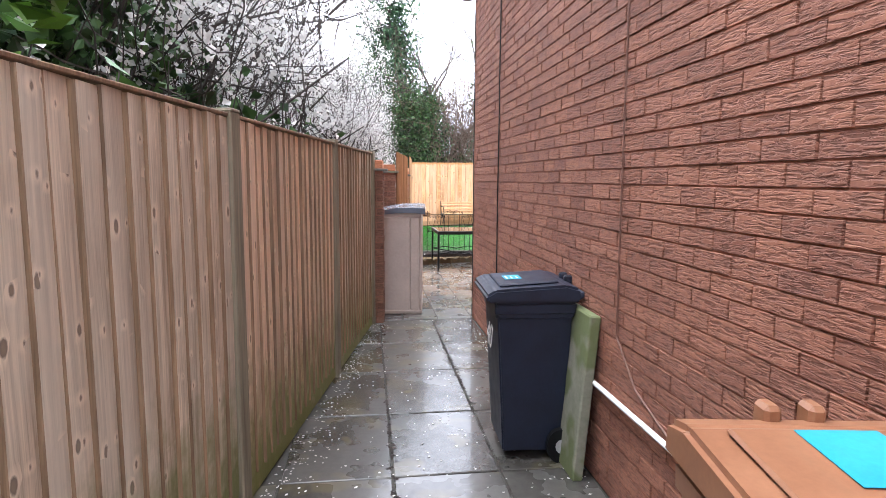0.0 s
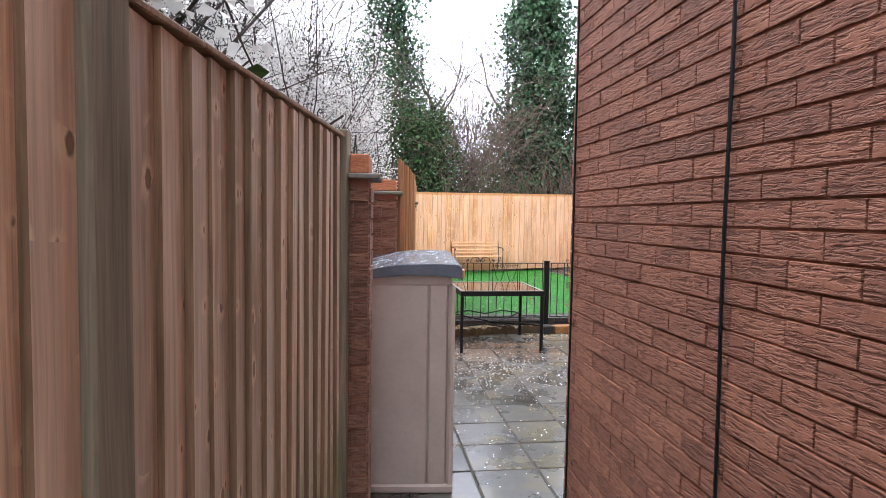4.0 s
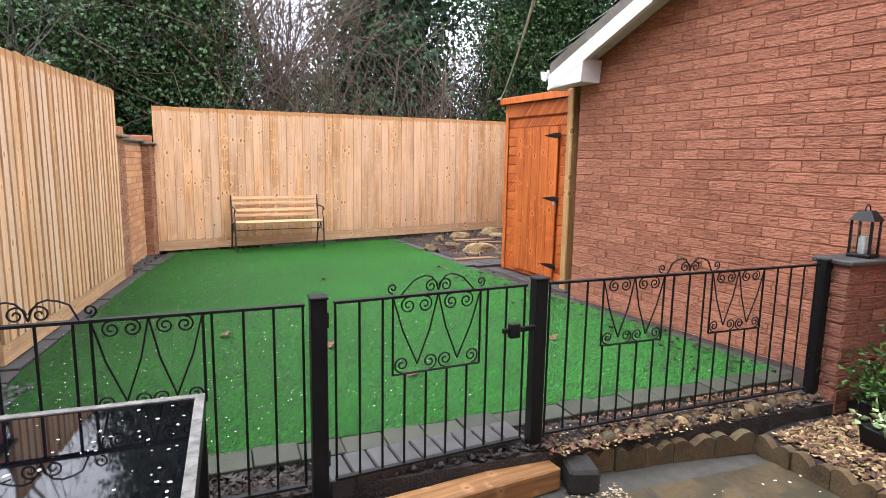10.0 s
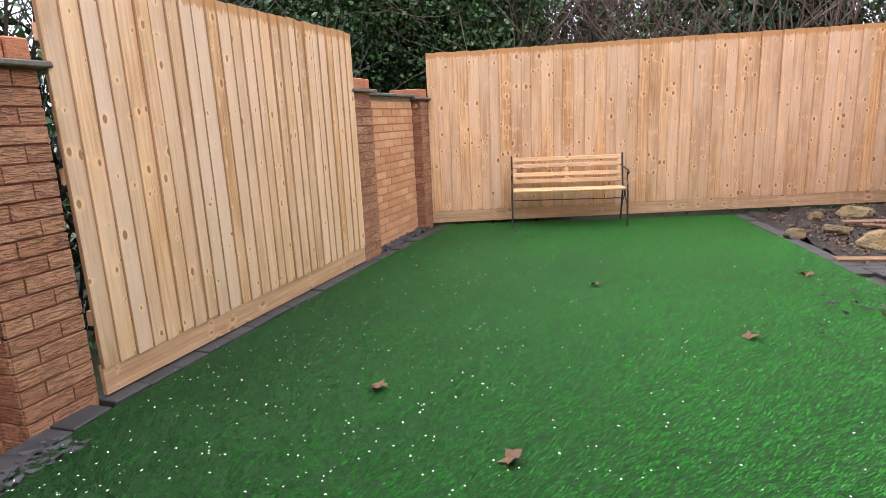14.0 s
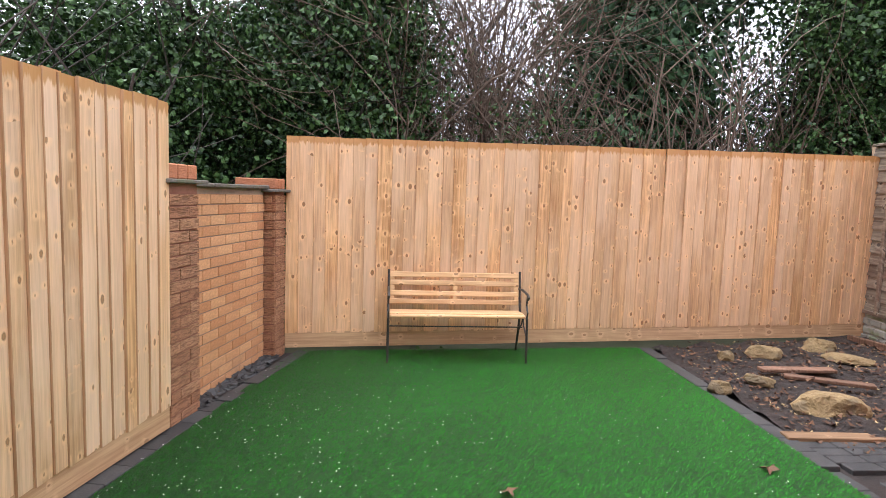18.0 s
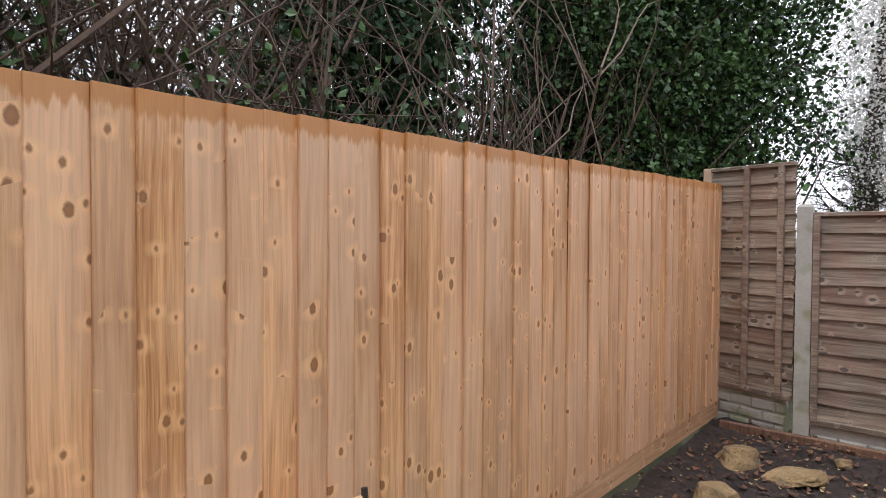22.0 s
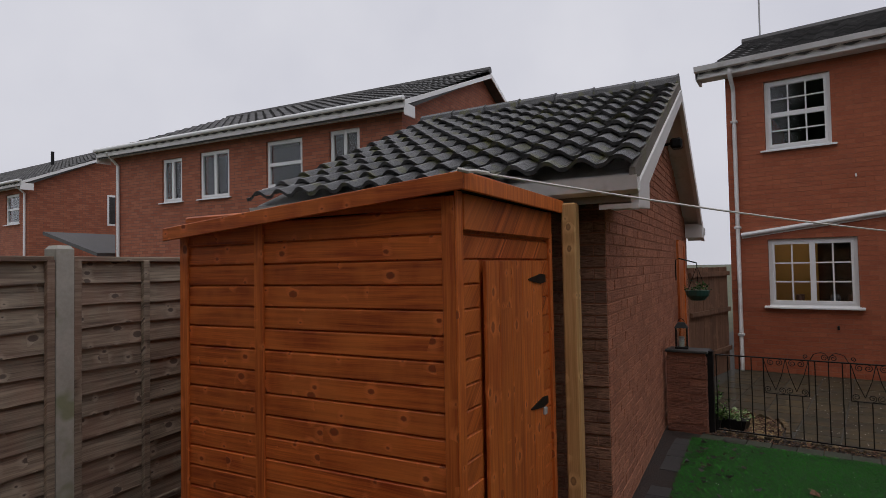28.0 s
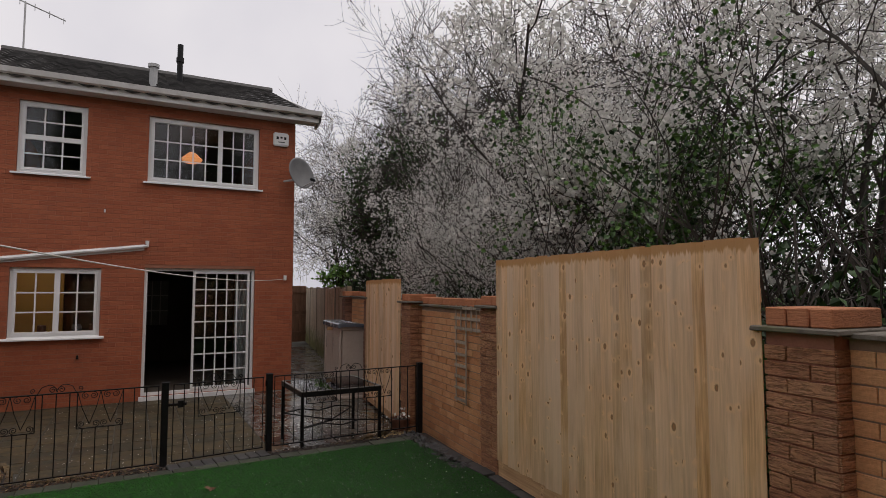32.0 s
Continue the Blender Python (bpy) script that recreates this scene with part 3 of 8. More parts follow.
def part(name, shape, mat, parent=None, label="", m=None, bevel=0.0, smooth=False, segments=1):
    """One mesh object, under a thing or a part, at the pose m in its parent."""
    me = shape if isinstance(shape, bpy.types.Mesh) else shape.mesh(name, mat, bevel, smooth, segments)
    ob = new(name, me)
    if parent:
        ob.parent = parent
    if m is not None:
        ob.matrix_basis = m
    return tagged(ob, label)


def thing(name, m, label, category, group="", kind=""):
    ob = new(name)
    ob.empty_display_size = 0.1
    ob.matrix_basis = m
    return tagged(ob, label, category, group, kind)


def along(a, b, z=0.0):
    """A frame at a, with x towards b, z up, and the garden on the side of -y."""
    return pose(a[0], a[1], z, 0, 0, math.degrees(math.atan2(b[1] - a[1], b[0] - a[0])))


def dist(a, b):
    return math.hypot(b[0] - a[0], b[1] - a[1])


def rnd(a, b):
    return random.uniform(a, b)


def slab_wall(shape, length, height, t, holes=(), y0=0.0):
    """A wall of thickness t with rectangular holes (x0, x1, z0, z1), cut into butted blocks."""
    xs = sorted({0.0, length, *[h[0] for h in holes], *[h[1] for h in holes]})
    for xa, xb in zip(xs, xs[1:]):
        cuts = sorted((h[2], h[3]) for h in holes if h[0] < (xa + xb) / 2 < h[1])
        z = 0.0
        for za, zb in cuts:
            if za > z:
                shape.box(xa, xb, y0, y0 + t, z, za)
            z = zb
        if z < height:
            shape.box(xa, xb, y0, y0 + t, z, height)
    return shape


def holed_wall(root, name, length, height, t, holes, mat, m, y0=0.0):
    """The same wall, each block a part of its own."""
    s_ = slab_wall(Shape(), length, height, t, holes, y0)
    for k in range(len(s_.v) // 8):
        v = s_.v[8 * k:8 * k + 8]
        part(name, Shape().box(v[0][0], v[7][0], v[0][1], v[7][1], v[0][2], v[7][2]), mat, root, m=m)


def brick_rows(length, height, keep=None, holes=(), bl=0.2198, bh=0.067, j=0.008, jx=0.0042, z0=0.0, deep=0.01):
    """The bricks of a face, as (x0, x1, z0, z1, proud)."""
    rng = random.Random(int(length * 977 + height * 131))
    row, out = 0, []
    z = z0 + j
    while z + bh <= height + 1e-6:
        x = -((row % 2) * (bl + jx) / 2)
        while x < length:
            a, b = max(x, 0.0), min(x + bl, length)
            spans = [(a, b)]
            for h in holes:
                if z + bh > h[2] + 0.01 and z < h[3] - 0.01:
                    nxt = []
                    for p, q in spans:
                        if q <= h[0] or p >= h[1]:
                            nxt.append((p, q))
                        else:
                            if p < h[0]:
                                nxt.append((p, h[0]))
                            if q > h[1]:
                                nxt.append((h[1], q))
                    spans = nxt
            for p, q in spans:
                if q - p > 0.02 and (keep is None or keep((p + q) / 2, z + bh / 2)):
                    out.append((p, q, z, z + bh, deep * rng.uniform(0.6, 1.3)))
            x += bl + jx
        z += bh + j
        row += 1
    return out


def brick_block(s, x0, x1, z0, z1, proud, c=0.002):
    """One brick on a face at y = 0, chamfered at the front, open at the back."""
    v = [(x0, 0.001, z0), (x1, 0.001, z0), (x1, 0.001, z1), (x0, 0.001, z1), (x0 + c, -proud, z0 + c), (x1 - c, -proud, z0 + c), (x1 - c, -proud, z1 - c), (x0 + c, -proud, z1 - c)]
    return s.add(v, [(4, 5, 6, 7), (0, 1, 5, 4), (1, 2, 6, 5), (2, 3, 7, 6), (3, 0, 4, 7)])


LATE = []  # bricks and boards of the setting, made last


def face_bricks(parent, m, rows, mat, mat_one, single=None, limit=300):
    """Bricks on a wall's face: those in the stretch `single` (x0, x1, z0, z1) as objects of their own, the rest joined."""
    def make():
        joined, ones, shared = Shape(), 0, {}
        for r in rows:
            x, z = (r[0] + r[1]) / 2, (r[2] + r[3]) / 2
            if single and ones < limit and single[0] < x < single[1] and single[2] < z < single[3]:
                key = (round(r[1] - r[0], 2), round(r[4], 3))
                if key not in shared:
                    w = r[1] - r[0]
                    shared[key] = brick_block(Shape(), -w / 2, w / 2, (r[2] - r[3]) / 2, (r[3] - r[2]) / 2, r[4]).mesh("brick", mat_one)
                part("brick", shared[key], mat_one, parent, m=m @ pose(x, 0, z))
                ones += 1
            else:
                brick_block(joined, *r)
        if joined.v:
            tagged(part("brickwork", joined, mat, parent, m=m), kind="stuff")
    LATE.append(make)

# ---- plan ----
LAWN = 0.18
HOUSE_X, HOUSE_Y, HOUSE_W, HOUSE_D = 1.38, 1.65, 4.86, 8.4
F0, F1, F2, F3 = (-1.79, -9.94), (-0.445, -2.21), (-0.105, -0.28), (0.20, 1.42)      # passage fence posts
A0, A1 = (0.562, 3.45), (0.845, 5.42)                                                # first new panel
B0, B1 = (1.075, 8.13), (1.31, 10.77)                                               # second new panel
BL, BR = (1.44, 12.62), (7.37, 13.79)                                                # back fence
C1, C2 = (7.34, 13.13), (7.81, 11.27)                                                # concrete posts
G0 = (5.56, 9.00)                                                                     # garage corner
GM = pose(G0[0], G0[1], 0, 0, 0, -80.4)
SHED = pose(5.567, 10.605, LAWN - 0.025, 0, 0, 8.7)

# ---- ground, paving, lawn ----
s = Shape().add([(-400, -400, -0.06), (400, -400, -0.06), (400, 400, -0.06), (-400, 400, -0.06)], [(0, 1, 2, 3)])
tagged(part("ground", s, GROUND_MAT), "rough earth and grass running out to the horizon", "ground", kind="structure")

paving = tagged(part("patio_base", Shape().prism([(-1.5, -9), (7.4, -9), (7.4, 6.3), (-1.5, 6.3)], -0.058, -0.004, "z"), JOINT), "dark wet joints between the paving slabs", "paving", kind="structure")
lawn_edge = [(1.22, 6.60), (5.66, 6.72), (5.40, 8.45), (5.08, 10.7), (4.80, 13.22), (1.56, 12.58), (1.42, 10.7), (1.20, 8.1)]
tagged(part("lawn", Shape().prism(lawn_edge, 0.05, LAWN, "z"), TURF), "bright green artificial turf lawn", "lawn", kind="structure")
under = [(0.9, 6.28), (7.9, 6.28), (8.6, 9.2), (7.36, 13.78), (1.44, 12.62), (1.05, 8.1)]
tagged(part("raised_ground", Shape().prism(under, -0.05, LAWN - 0.035, "z"), SOIL), "dark damp soil under and around the lawn", "soil", kind="structure")


def kerb(a, b, w, name, z0, z1, mat, step=0.2, label="", cat="edging"):
    m, L = along(a, b, 0), dist(a, b)
    n = max(1, round(L / step))
    root = thing(name, m, label, cat, kind="structure")
    me = Shape().box(0.002, L / n - 0.002, -w, 0, z0, z1).mesh("paver", mat, 0.004)
    for i in range(n):
        part("paver", me, mat, root, m=pose(i * L / n, rnd(-.004, .004), rnd(-.006, .004), 0, 0, rnd(-.6, .6)))


kerb((1.05, 8.1), (1.29, 10.7), 0.13, "lawn_edging", 0.06, LAWN + 0.004, EDGING, label="dark wet block edging along the lawn beside the fence")
kerb((1.30, 10.7), (1.56, 12.6), 0.12, "lawn_edging", 0.06, LAWN + 0.004, EDGING, label="dark wet block edging along the lawn beside the brick wall")
kerb((1.04, 6.62), (1.06, 8.05), 0.14, "lawn_edging", 0.06, LAWN + 0.004, EDGING, label="dark wet block edging along the lawn beside the trellis wall")
kerb((4.92, 13.22), (5.20, 10.7), 0.12, "lawn_edging", 0.06, LAWN + 0.008, EDGING, label="dark wet block edging between the lawn and the soil bed")
kerb((5.20, 10.7), (5.53, 8.45), 0.13, "lawn_edging", 0.05, LAWN - 0.025, EDGING, label="dark wet block edging between the lawn and the shed")
kerb((5.57, 8.45), (5.82, 6.72), 0.17, "lawn_edging", 0.05, LAWN - 0.03, EDGING, label="dark wet block edging along the garage wall")
kerb((1.1, 6.62), (5.6, 6.74), 0.17, "lawn_edging", 0.06, LAWN + 0.002, MOSSY, label="dark mossy block edging along the railing")

# soil bed with a lumpy surface
N = 46
verts, faces = [], []
for i in range(N):
    for k in range(N):
        u, w = i / (N - 1), k / (N - 1)
        x0, x1 = 4.95 + (5.28 - 4.95) * (1 - w), 7.36 + (7.85 - 7.36) * (1 - w)
        x = x0 + (x1 - x0) * u
        y = 10.72 + (BL[1] + (BR[1] - BL[1]) * (x - BL[0]) / (BR[0] - BL[0]) - 0.04 - 10.72) * w
        z = LAWN - 0.03 + 0.10 * u * w + 0.06 * noise.noise((x * 3.1, y * 3.1, 0.4)) + 0.03 * noise.noise((x * 11, y * 11, 2.0)) + 0.03
        verts.append((x, y, z))
for i in range(N - 1):
    for k in range(N - 1):
        a = i * N + k
        faces.append((a, a + N, a + N + 1, a + 1))
tagged(part("soil_bed", Shape().add(verts, faces), SOIL), "bare dark soil bed with lumps beside the lawn", "flower bed", kind="structure")


# ---- timber fences ----
def feather_fence(name, a, b, z0, height, board=0.105, gravel=0.15, mat=FENCE_NEW, gmat=BOARD_FLAT, thick=0.022, label="", rise=0.0, ragged=0.012, group="", edge=None):
    m, L = along(a, b, z0), dist(a, b)
    root = thing(name, m, label, "fence panel", group)
    n = round(L / board)
    w = L / n
    hb = height - gravel
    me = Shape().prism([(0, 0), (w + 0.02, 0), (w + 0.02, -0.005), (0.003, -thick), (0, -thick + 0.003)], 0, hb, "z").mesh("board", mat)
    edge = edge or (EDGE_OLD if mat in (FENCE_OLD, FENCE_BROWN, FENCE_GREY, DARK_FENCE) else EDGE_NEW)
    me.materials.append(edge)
    # The edge faces take the tone that paints shade between boards.
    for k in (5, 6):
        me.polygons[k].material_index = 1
    for i in range(n):
        dz = rise * (i + 0.5) / n
        part("board", me, mat, root, m=pose(i * w + (rnd(-.011, .009) if 0 < i < n - 1 else 0), -0.012 + rnd(-.002, .002), gravel + dz - rnd(0, ragged), rnd(-.25, .25), rnd(-.2, .2), 0))
    if gravel:
        part("gravel_board", Shape().prism([(0, 0.012), (L, 0.012 + rise), (L, gravel + 0.01 + rise), (0, gravel + 0.01)], -0.02, 0.006, "y"), gmat, root, "plain pale horizontal gravel board", bevel=0.002)
    for z in (0.35, 1.0, 1.6):
        part("rail", Shape().prism([(0.01, z), (L - 0.01, z + rise), (L - 0.01, z + 0.07 + rise), (0.01, z + 0.07)], 0.0, 0.035, "y"), mat, root)
    return root


for a, b in ((F0, F1), (F1, F2), (F2, F3)):
    L = dist(a, b)
    d = ((b[0] - a[0]) / L, (b[1] - a[1]) / L)
    nbay = max(1, round(L / 1.95))
    cuts = [(a[0] + (b[0] - a[0]) * k / nbay, a[1] + (b[1] - a[1]) * k / nbay) for k in range(nbay + 1)]
    pieces = list(zip(cuts, cuts[1:]))
    for p, q in pieces:
        p2 = (p[0] + d[0] * 0.055, p[1] + d[1] * 0.055)
        q2 = (q[0] - d[0] * 0.055, q[1] - d[1] * 0.055)
        old = FENCE_GREY if q[1] < -2.0 else (FENCE_BROWN if q[1] < 0 else FENCE_OLD)
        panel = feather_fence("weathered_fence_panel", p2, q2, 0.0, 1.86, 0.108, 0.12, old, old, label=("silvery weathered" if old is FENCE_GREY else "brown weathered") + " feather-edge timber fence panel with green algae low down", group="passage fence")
        part("capping", Shape().box(0.0, dist(p2, q2), -0.036, 0.03, 1.862, 1.878), EDGE_OLD, panel, "thin dark capping strip", bevel=0.003)
        post = thing("fence_post", along(p, q, 0), "grey weathered timber fence post between panels", "fence post", "passage fence posts")
        part("shaft", Shape().box(-0.05, 0.05, -0.045, 0.055, -0.05, 1.885), POST_OLD, post, bevel=0.004)
        part("cap", Shape().prism([(-0.052, 1.8855), (0.052, 1.8855), (0.045, 1.9), (-0.045, 1.9)], -0.047, 0.057, "y"), POST_OLD, post, "weathered bevelled top", bevel=0.003)
post = thing("fence_post", along(F3, A0, 0), "grey weathered timber fence post beside the brick pier", "fence post", "passage fence posts")
part("shaft", Shape().box(-0.05, 0.05, -0.045, 0.055, -0.05, 1.9), POST_OLD, post, bevel=0.004)

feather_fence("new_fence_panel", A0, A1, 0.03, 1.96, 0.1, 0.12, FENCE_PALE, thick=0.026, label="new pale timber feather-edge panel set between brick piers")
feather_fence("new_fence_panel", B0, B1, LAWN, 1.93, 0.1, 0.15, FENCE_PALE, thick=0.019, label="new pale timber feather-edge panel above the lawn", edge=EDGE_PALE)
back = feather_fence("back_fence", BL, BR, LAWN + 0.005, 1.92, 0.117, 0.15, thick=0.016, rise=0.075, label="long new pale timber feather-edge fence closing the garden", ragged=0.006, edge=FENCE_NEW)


def lap_panel(a, b, z0, z1, battens, label, slats=None, m0=None):
    m, L = along(a, b, z0), dist(a, b)
    root = thing("lap_fence_panel", m, label, "fence panel", "old lap panels")
    H = z1 - z0
    n = slats or round(H / 0.122)
    for i in range(n):
        z = i * H / n
        wav = [rnd(-.011, .011) for _ in range(7)]
        top = [(L * k / 6, z + H / n + 0.018 + wav[k]) for k in range(7)]
        bot = [(L * k / 6, z + 0.002 + wav[6 - k] * 0.7) for k in range(7)]
        sh = Shape()
        sh.v = [(x, -0.026, zz) for x, zz in bot] + [(x, -0.004, zz) for x, zz in top] + [(x, -0.017, zz) for x, zz in bot] + [(x, 0.003, zz) for x, zz in top]
        for k in range(6):
            sh.f += [(k, k + 1, k + 8, k + 7), (k + 15, k + 14, k + 21, k + 22), (k, k + 14, k + 15, k + 1)]
        part("slat", sh, LAP_WOOD, root)
    for x in battens:
        part("batten", Shape().box(x - 0.022, x + 0.022, -0.048, -0.02, -0.01, H + 0.01), LAP_WOOD, root, bevel=0.003)
    part("top_rail", Shape().box(0, L, -0.042, 0.02, H + 0.0, H + 0.03), LAP_WOOD, root, bevel=0.004)
    part("bottom_rail", Shape().box(0, L, -0.042, -0.014, -0.03, 0.01), LAP_WOOD, root, bevel=0.004)


def post_concrete(p, q, top, label="pale square concrete fence post with green algae"):
    post = thing("concrete_post", along(p, q, 0), label, "fence post", "concrete posts")
    part("shaft", Shape().prism([(-0.05, -0.05), (0.05, -0.05), (0.05, 0.05), (-0.05, 0.05)], 0, top - 0.02, "z").add([(-0.05, -0.05, top - 0.02), (0.05, -0.05, top - 0.02), (0.05, 0.05, top - 0.02), (-0.05, 0.05, top - 0.02), (-0.035, -0.035, top), (0.035, -0.035, top), (0.035, 0.035, top), (-0.035, 0.035, top)], [(0, 1, 5, 4), (1, 2, 6, 5), (2, 3, 7, 6), (3, 0, 4, 7), (4, 5, 6, 7)]), CONCRETE, post)


D1 = (C2[0] - C1[0]) / dist(C1, C2), (C2[1] - C1[1]) / dist(C1, C2)
for k in range(6):
    p = (C1[0] + D1[0] * 1.93 * k, C1[1] + D1[1] * 1.93 * k)
    q = (p[0] + D1[0], p[1] + D1[1])
    post_concrete(p, q, 1.99)
    a = (p[0] + D1[0] * 0.055, p[1] + D1[1] * 0.055)
    b = (p[0] + D1[0] * 1.875, p[1] + D1[1] * 1.875)
    if k < 4:
        lap_panel(a, b, 0.42 - 0.04 * k, 1.90, (0.02, 0.47, 0.93, 1.38, 1.8), "old grey waney lap timber fence panel, reddish low down")
        gb_root = thing("rock_face_gravel_board", along(a, b, 0.05), "pale rock-faced concrete gravel board under the fence", "gravel board")
        sh = Shape()
        rows_ = brick_rows(1.82, 0.34, bl=0.17, bh=0.075, j=0.012, deep=0.02)
        part("backing", Shape().box(0, 1.82, 0, 0.04, 0, 0.34), CONCRETE, gb_root)
        for r in rows_:
            brick_block(sh, *r, c=0.012)
        tagged(part("stone_pattern", sh, CONCRETE, gb_root), kind="stuff")
O0 = (BR[0] - 0.03, BR[1] + 0.05)
lap_panel(O0, (C1[0] - D1[0] * 0.06, C1[1] - D1[1] * 0.06), 0.56, 2.28, (0.3, 0.56), "tall narrow grey lap fence panel in the corner")
gb_root = thing("rock_face_gravel_board", along(O0, C1, 0.05), "pale rock-faced concrete gravel board under the narrow panel", "gravel board")
part("backing", Shape().box(0, 0.6, 0, 0.04, 0, 0.5), CONCRETE, gb_root)
sh = Shape()
for r in brick_rows(0.6, 0.5, bl=0.17, bh=0.075, j=0.012, deep=0.02):
    brick_block(sh, *r, c=0.012)
tagged(part("stone_pattern", sh, CONCRETE, gb_root), kind="stuff")
post = thing("green_post", along(O0, C1, 0), "greenish weathered timber post behind the back fence", "fence post")
part("shaft", Shape().box(-0.10, 0.0, 0.02, 0.11, 0, 2.32), FENCE_OLD, post, bevel=0.004)


# ---- brick boundary walls ----
def pier(a, b, w, depth, top, z0=0.0, label="", inset=0.0, mat=BRICK_PIER):
    """A square pier whose front face lies on the line a-b, from a onwards."""
    m = along(a, b, z0)
    root = thing("brick_pier", m, label or "rustic brown brick pier with a stone slab and brick coping", "brick pier")
    H = top - z0
    part("core", Shape().box(0.004, w - 0.004, 0.004, depth - 0.004, 0, H - 0.115), MORTAR, root)
    for mm, L in ((pose(0, 0, 0), w), (pose(0, depth, 0, 0, 0, -90), depth), (pose(w, 0, 0, 0, 0, 90), depth)):
        face_bricks(root, mm, brick_rows(L, H - 0.12, deep=0.008), mat, mat)
    part("stone_slab", Shape().prism([(-0.05, H - 0.115), (w + 0.05, H - 0.115), (w + 0.045, H - 0.09), (-0.045, H - 0.09)], -0.05, depth + 0.05, "y"), SLATE, root, "thin dark overhanging stone slab", bevel=0.005)
    n = 3
    for i in range(n):
        part("coping_brick", Shape().box(i * w / n + 0.004, (i + 1) * w / n - 0.004, 0.0, depth, H - 0.088, H), BRICK_CAP, root, bevel=0.006)
    return root


def garden_wall(a, b, setback, top, z0, single, label, capped=True):
    m, L = along(a, b, z0) @ pose(0, setback, 0), dist(a, b)
    root = thing("garden_wall", m, label, "brick wall")
    H = top - z0
    part("core", Shape().box(0, L, 0.002, 0.2, 0, H - 0.11), MORTAR_DARK, root)
    face_bricks(root, pose(0, 0, 0), brick_rows(L, H - 0.11, deep=0.006), BRICK_WALL, BRICK_WALL_ONE, single)
    nt_ = round(L / 0.33)
    for i in range(nt_):
        part("coping_slab", Shape().box(i * L / nt_ + 0.002, (i + 1) * L / nt_ - 0.003, -0.05, 0.25, H - 0.11, H - 0.082), SLATE, root, bevel=0.005, m=pose(0, rnd(-.006, .006), rnd(-.003, .003)))
    nb = round(L / 0.228) if capped else 0
    for i in range(nb):
        part("coping_brick", Shape().box(i * L / nb + 0.005, (i + 1) * L / nb - 0.005, 0.0, 0.2, H - 0.081, H), BRICK_CAP, root, bevel=0.006, m=pose(0, rnd(-.004, .004), rnd(-.004, .002)))
    return root


def on(a, b, d):
    L = dist(a, b)
    return (a[0] + (b[0] - a[0]) * d / L, a[1] + (b[1] - a[1]) * d / L)


P1 = (0.335, 1.43)
pier(P1, (0.35, 1.66), 0.23, 0.29, 1.80, label="rustic brown brick pier with stone slab beside the storage box")
pier((0.55, 3.24), A0, 0.22, 0.33, 1.80, label="rustic brick pier with orange coping beside the new panel")
garden_wall((0.212, 1.665), (0.325, 3.24), 0.0, 1.795, 0.0, (0, 1.6, 0.9, 1.7), "orange brick garden wall with stone and brick coping")
W0 = (0.87, 5.50)
pier(W0, B0, 0.33, 0.36, 1.78, label="rustic brick pier beside the railing post", mat=BRICK_PIER_LIGHT)
pier(on(W0, B0, 2.27), B0, 0.33, 0.36, 1.78, LAWN - 0.1, label="rustic brick pier between the trellis and the new panel", mat=BRICK_PIER_LIGHT)
garden_wall(on(W0, B0, 0.33), on(W0, B0, 2.27), 0.16, 1.74, 0.0, None, "orange brick garden wall carrying a wooden trellis")
pier((1.315, 10.80), BL, 0.33, 0.36, 1.76, LAWN - 0.1, label="rustic orange-brown brick pier at the end of the new panel", mat=BRICK_PIER_LIGHT)
pier(on((1.315, 10.80), BL, 1.58), BL, 0.22, 0.36, 1.72, LAWN - 0.1, label="narrow rustic brick pier against the back fence", mat=BRICK_PIER_LIGHT)
garden_wall(on((1.315, 10.80), BL, 0.33), on((1.315, 10.80), BL, 1.58), 0.10, 1.74, LAWN - 0.1, (0, 2, 0.2, 1.6), "orange brick garden wall with a thin mossy stone coping", False)

# ---- house ----
HR = pose(HOUSE_X + HOUSE_W, HOUSE_Y, 0, 0, 0, 180)
HS = pose(HOUSE_X, HOUSE_Y, 0, 0, 0, -90)
house = thing("house", pose(HOUSE_X, HOUSE_Y, 0), "two-storey red brick house with white windows and brown tiled roof", "house")
HOUSE_INV = Matrix.Translation((-HOUSE_X, -HOUSE_Y, 0))
WALL_H = 5.0
X_ = HOUSE_X + HOUSE_W
def hx(x):
    return X_ - x


OPEN = {"w1": (hx(5.66), hx(4.74), 3.66, 4.80), "w2": (hx(3.85), hx(2.03), 3.66, 4.79), "w3": (hx(5.68), hx(4.47), 1.09, 2.18), "door": (hx(3.845), hx(2.06), 0.07, 2.20)}
holed_wall(house, "rear_wall", HOUSE_W, WALL_H, 0.26, list(OPEN.values()), MORTAR_RED, HOUSE_INV @ HR, 0.001)
face_bricks(house, HOUSE_INV @ HR, brick_rows(HOUSE_W, WALL_H, holes=list(OPEN.values()), deep=0.003), BRICK_REAR, BRICK_REAR)
part("side_wall", Shape().box(0.27, HOUSE_D, 0.001, 0.26, 0, WALL_H), MORTAR, house, m=HOUSE_INV @ HS)
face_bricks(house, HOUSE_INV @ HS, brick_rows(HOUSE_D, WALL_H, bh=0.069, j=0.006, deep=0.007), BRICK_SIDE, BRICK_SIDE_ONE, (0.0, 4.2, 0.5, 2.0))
holed_wall(house, "front_wall", HOUSE_W - 0.002, WALL_H, 0.2, [(1.4, 2.9, 0.8, 2.15)], MORTAR, pose(0.001, -HOUSE_D, 0))
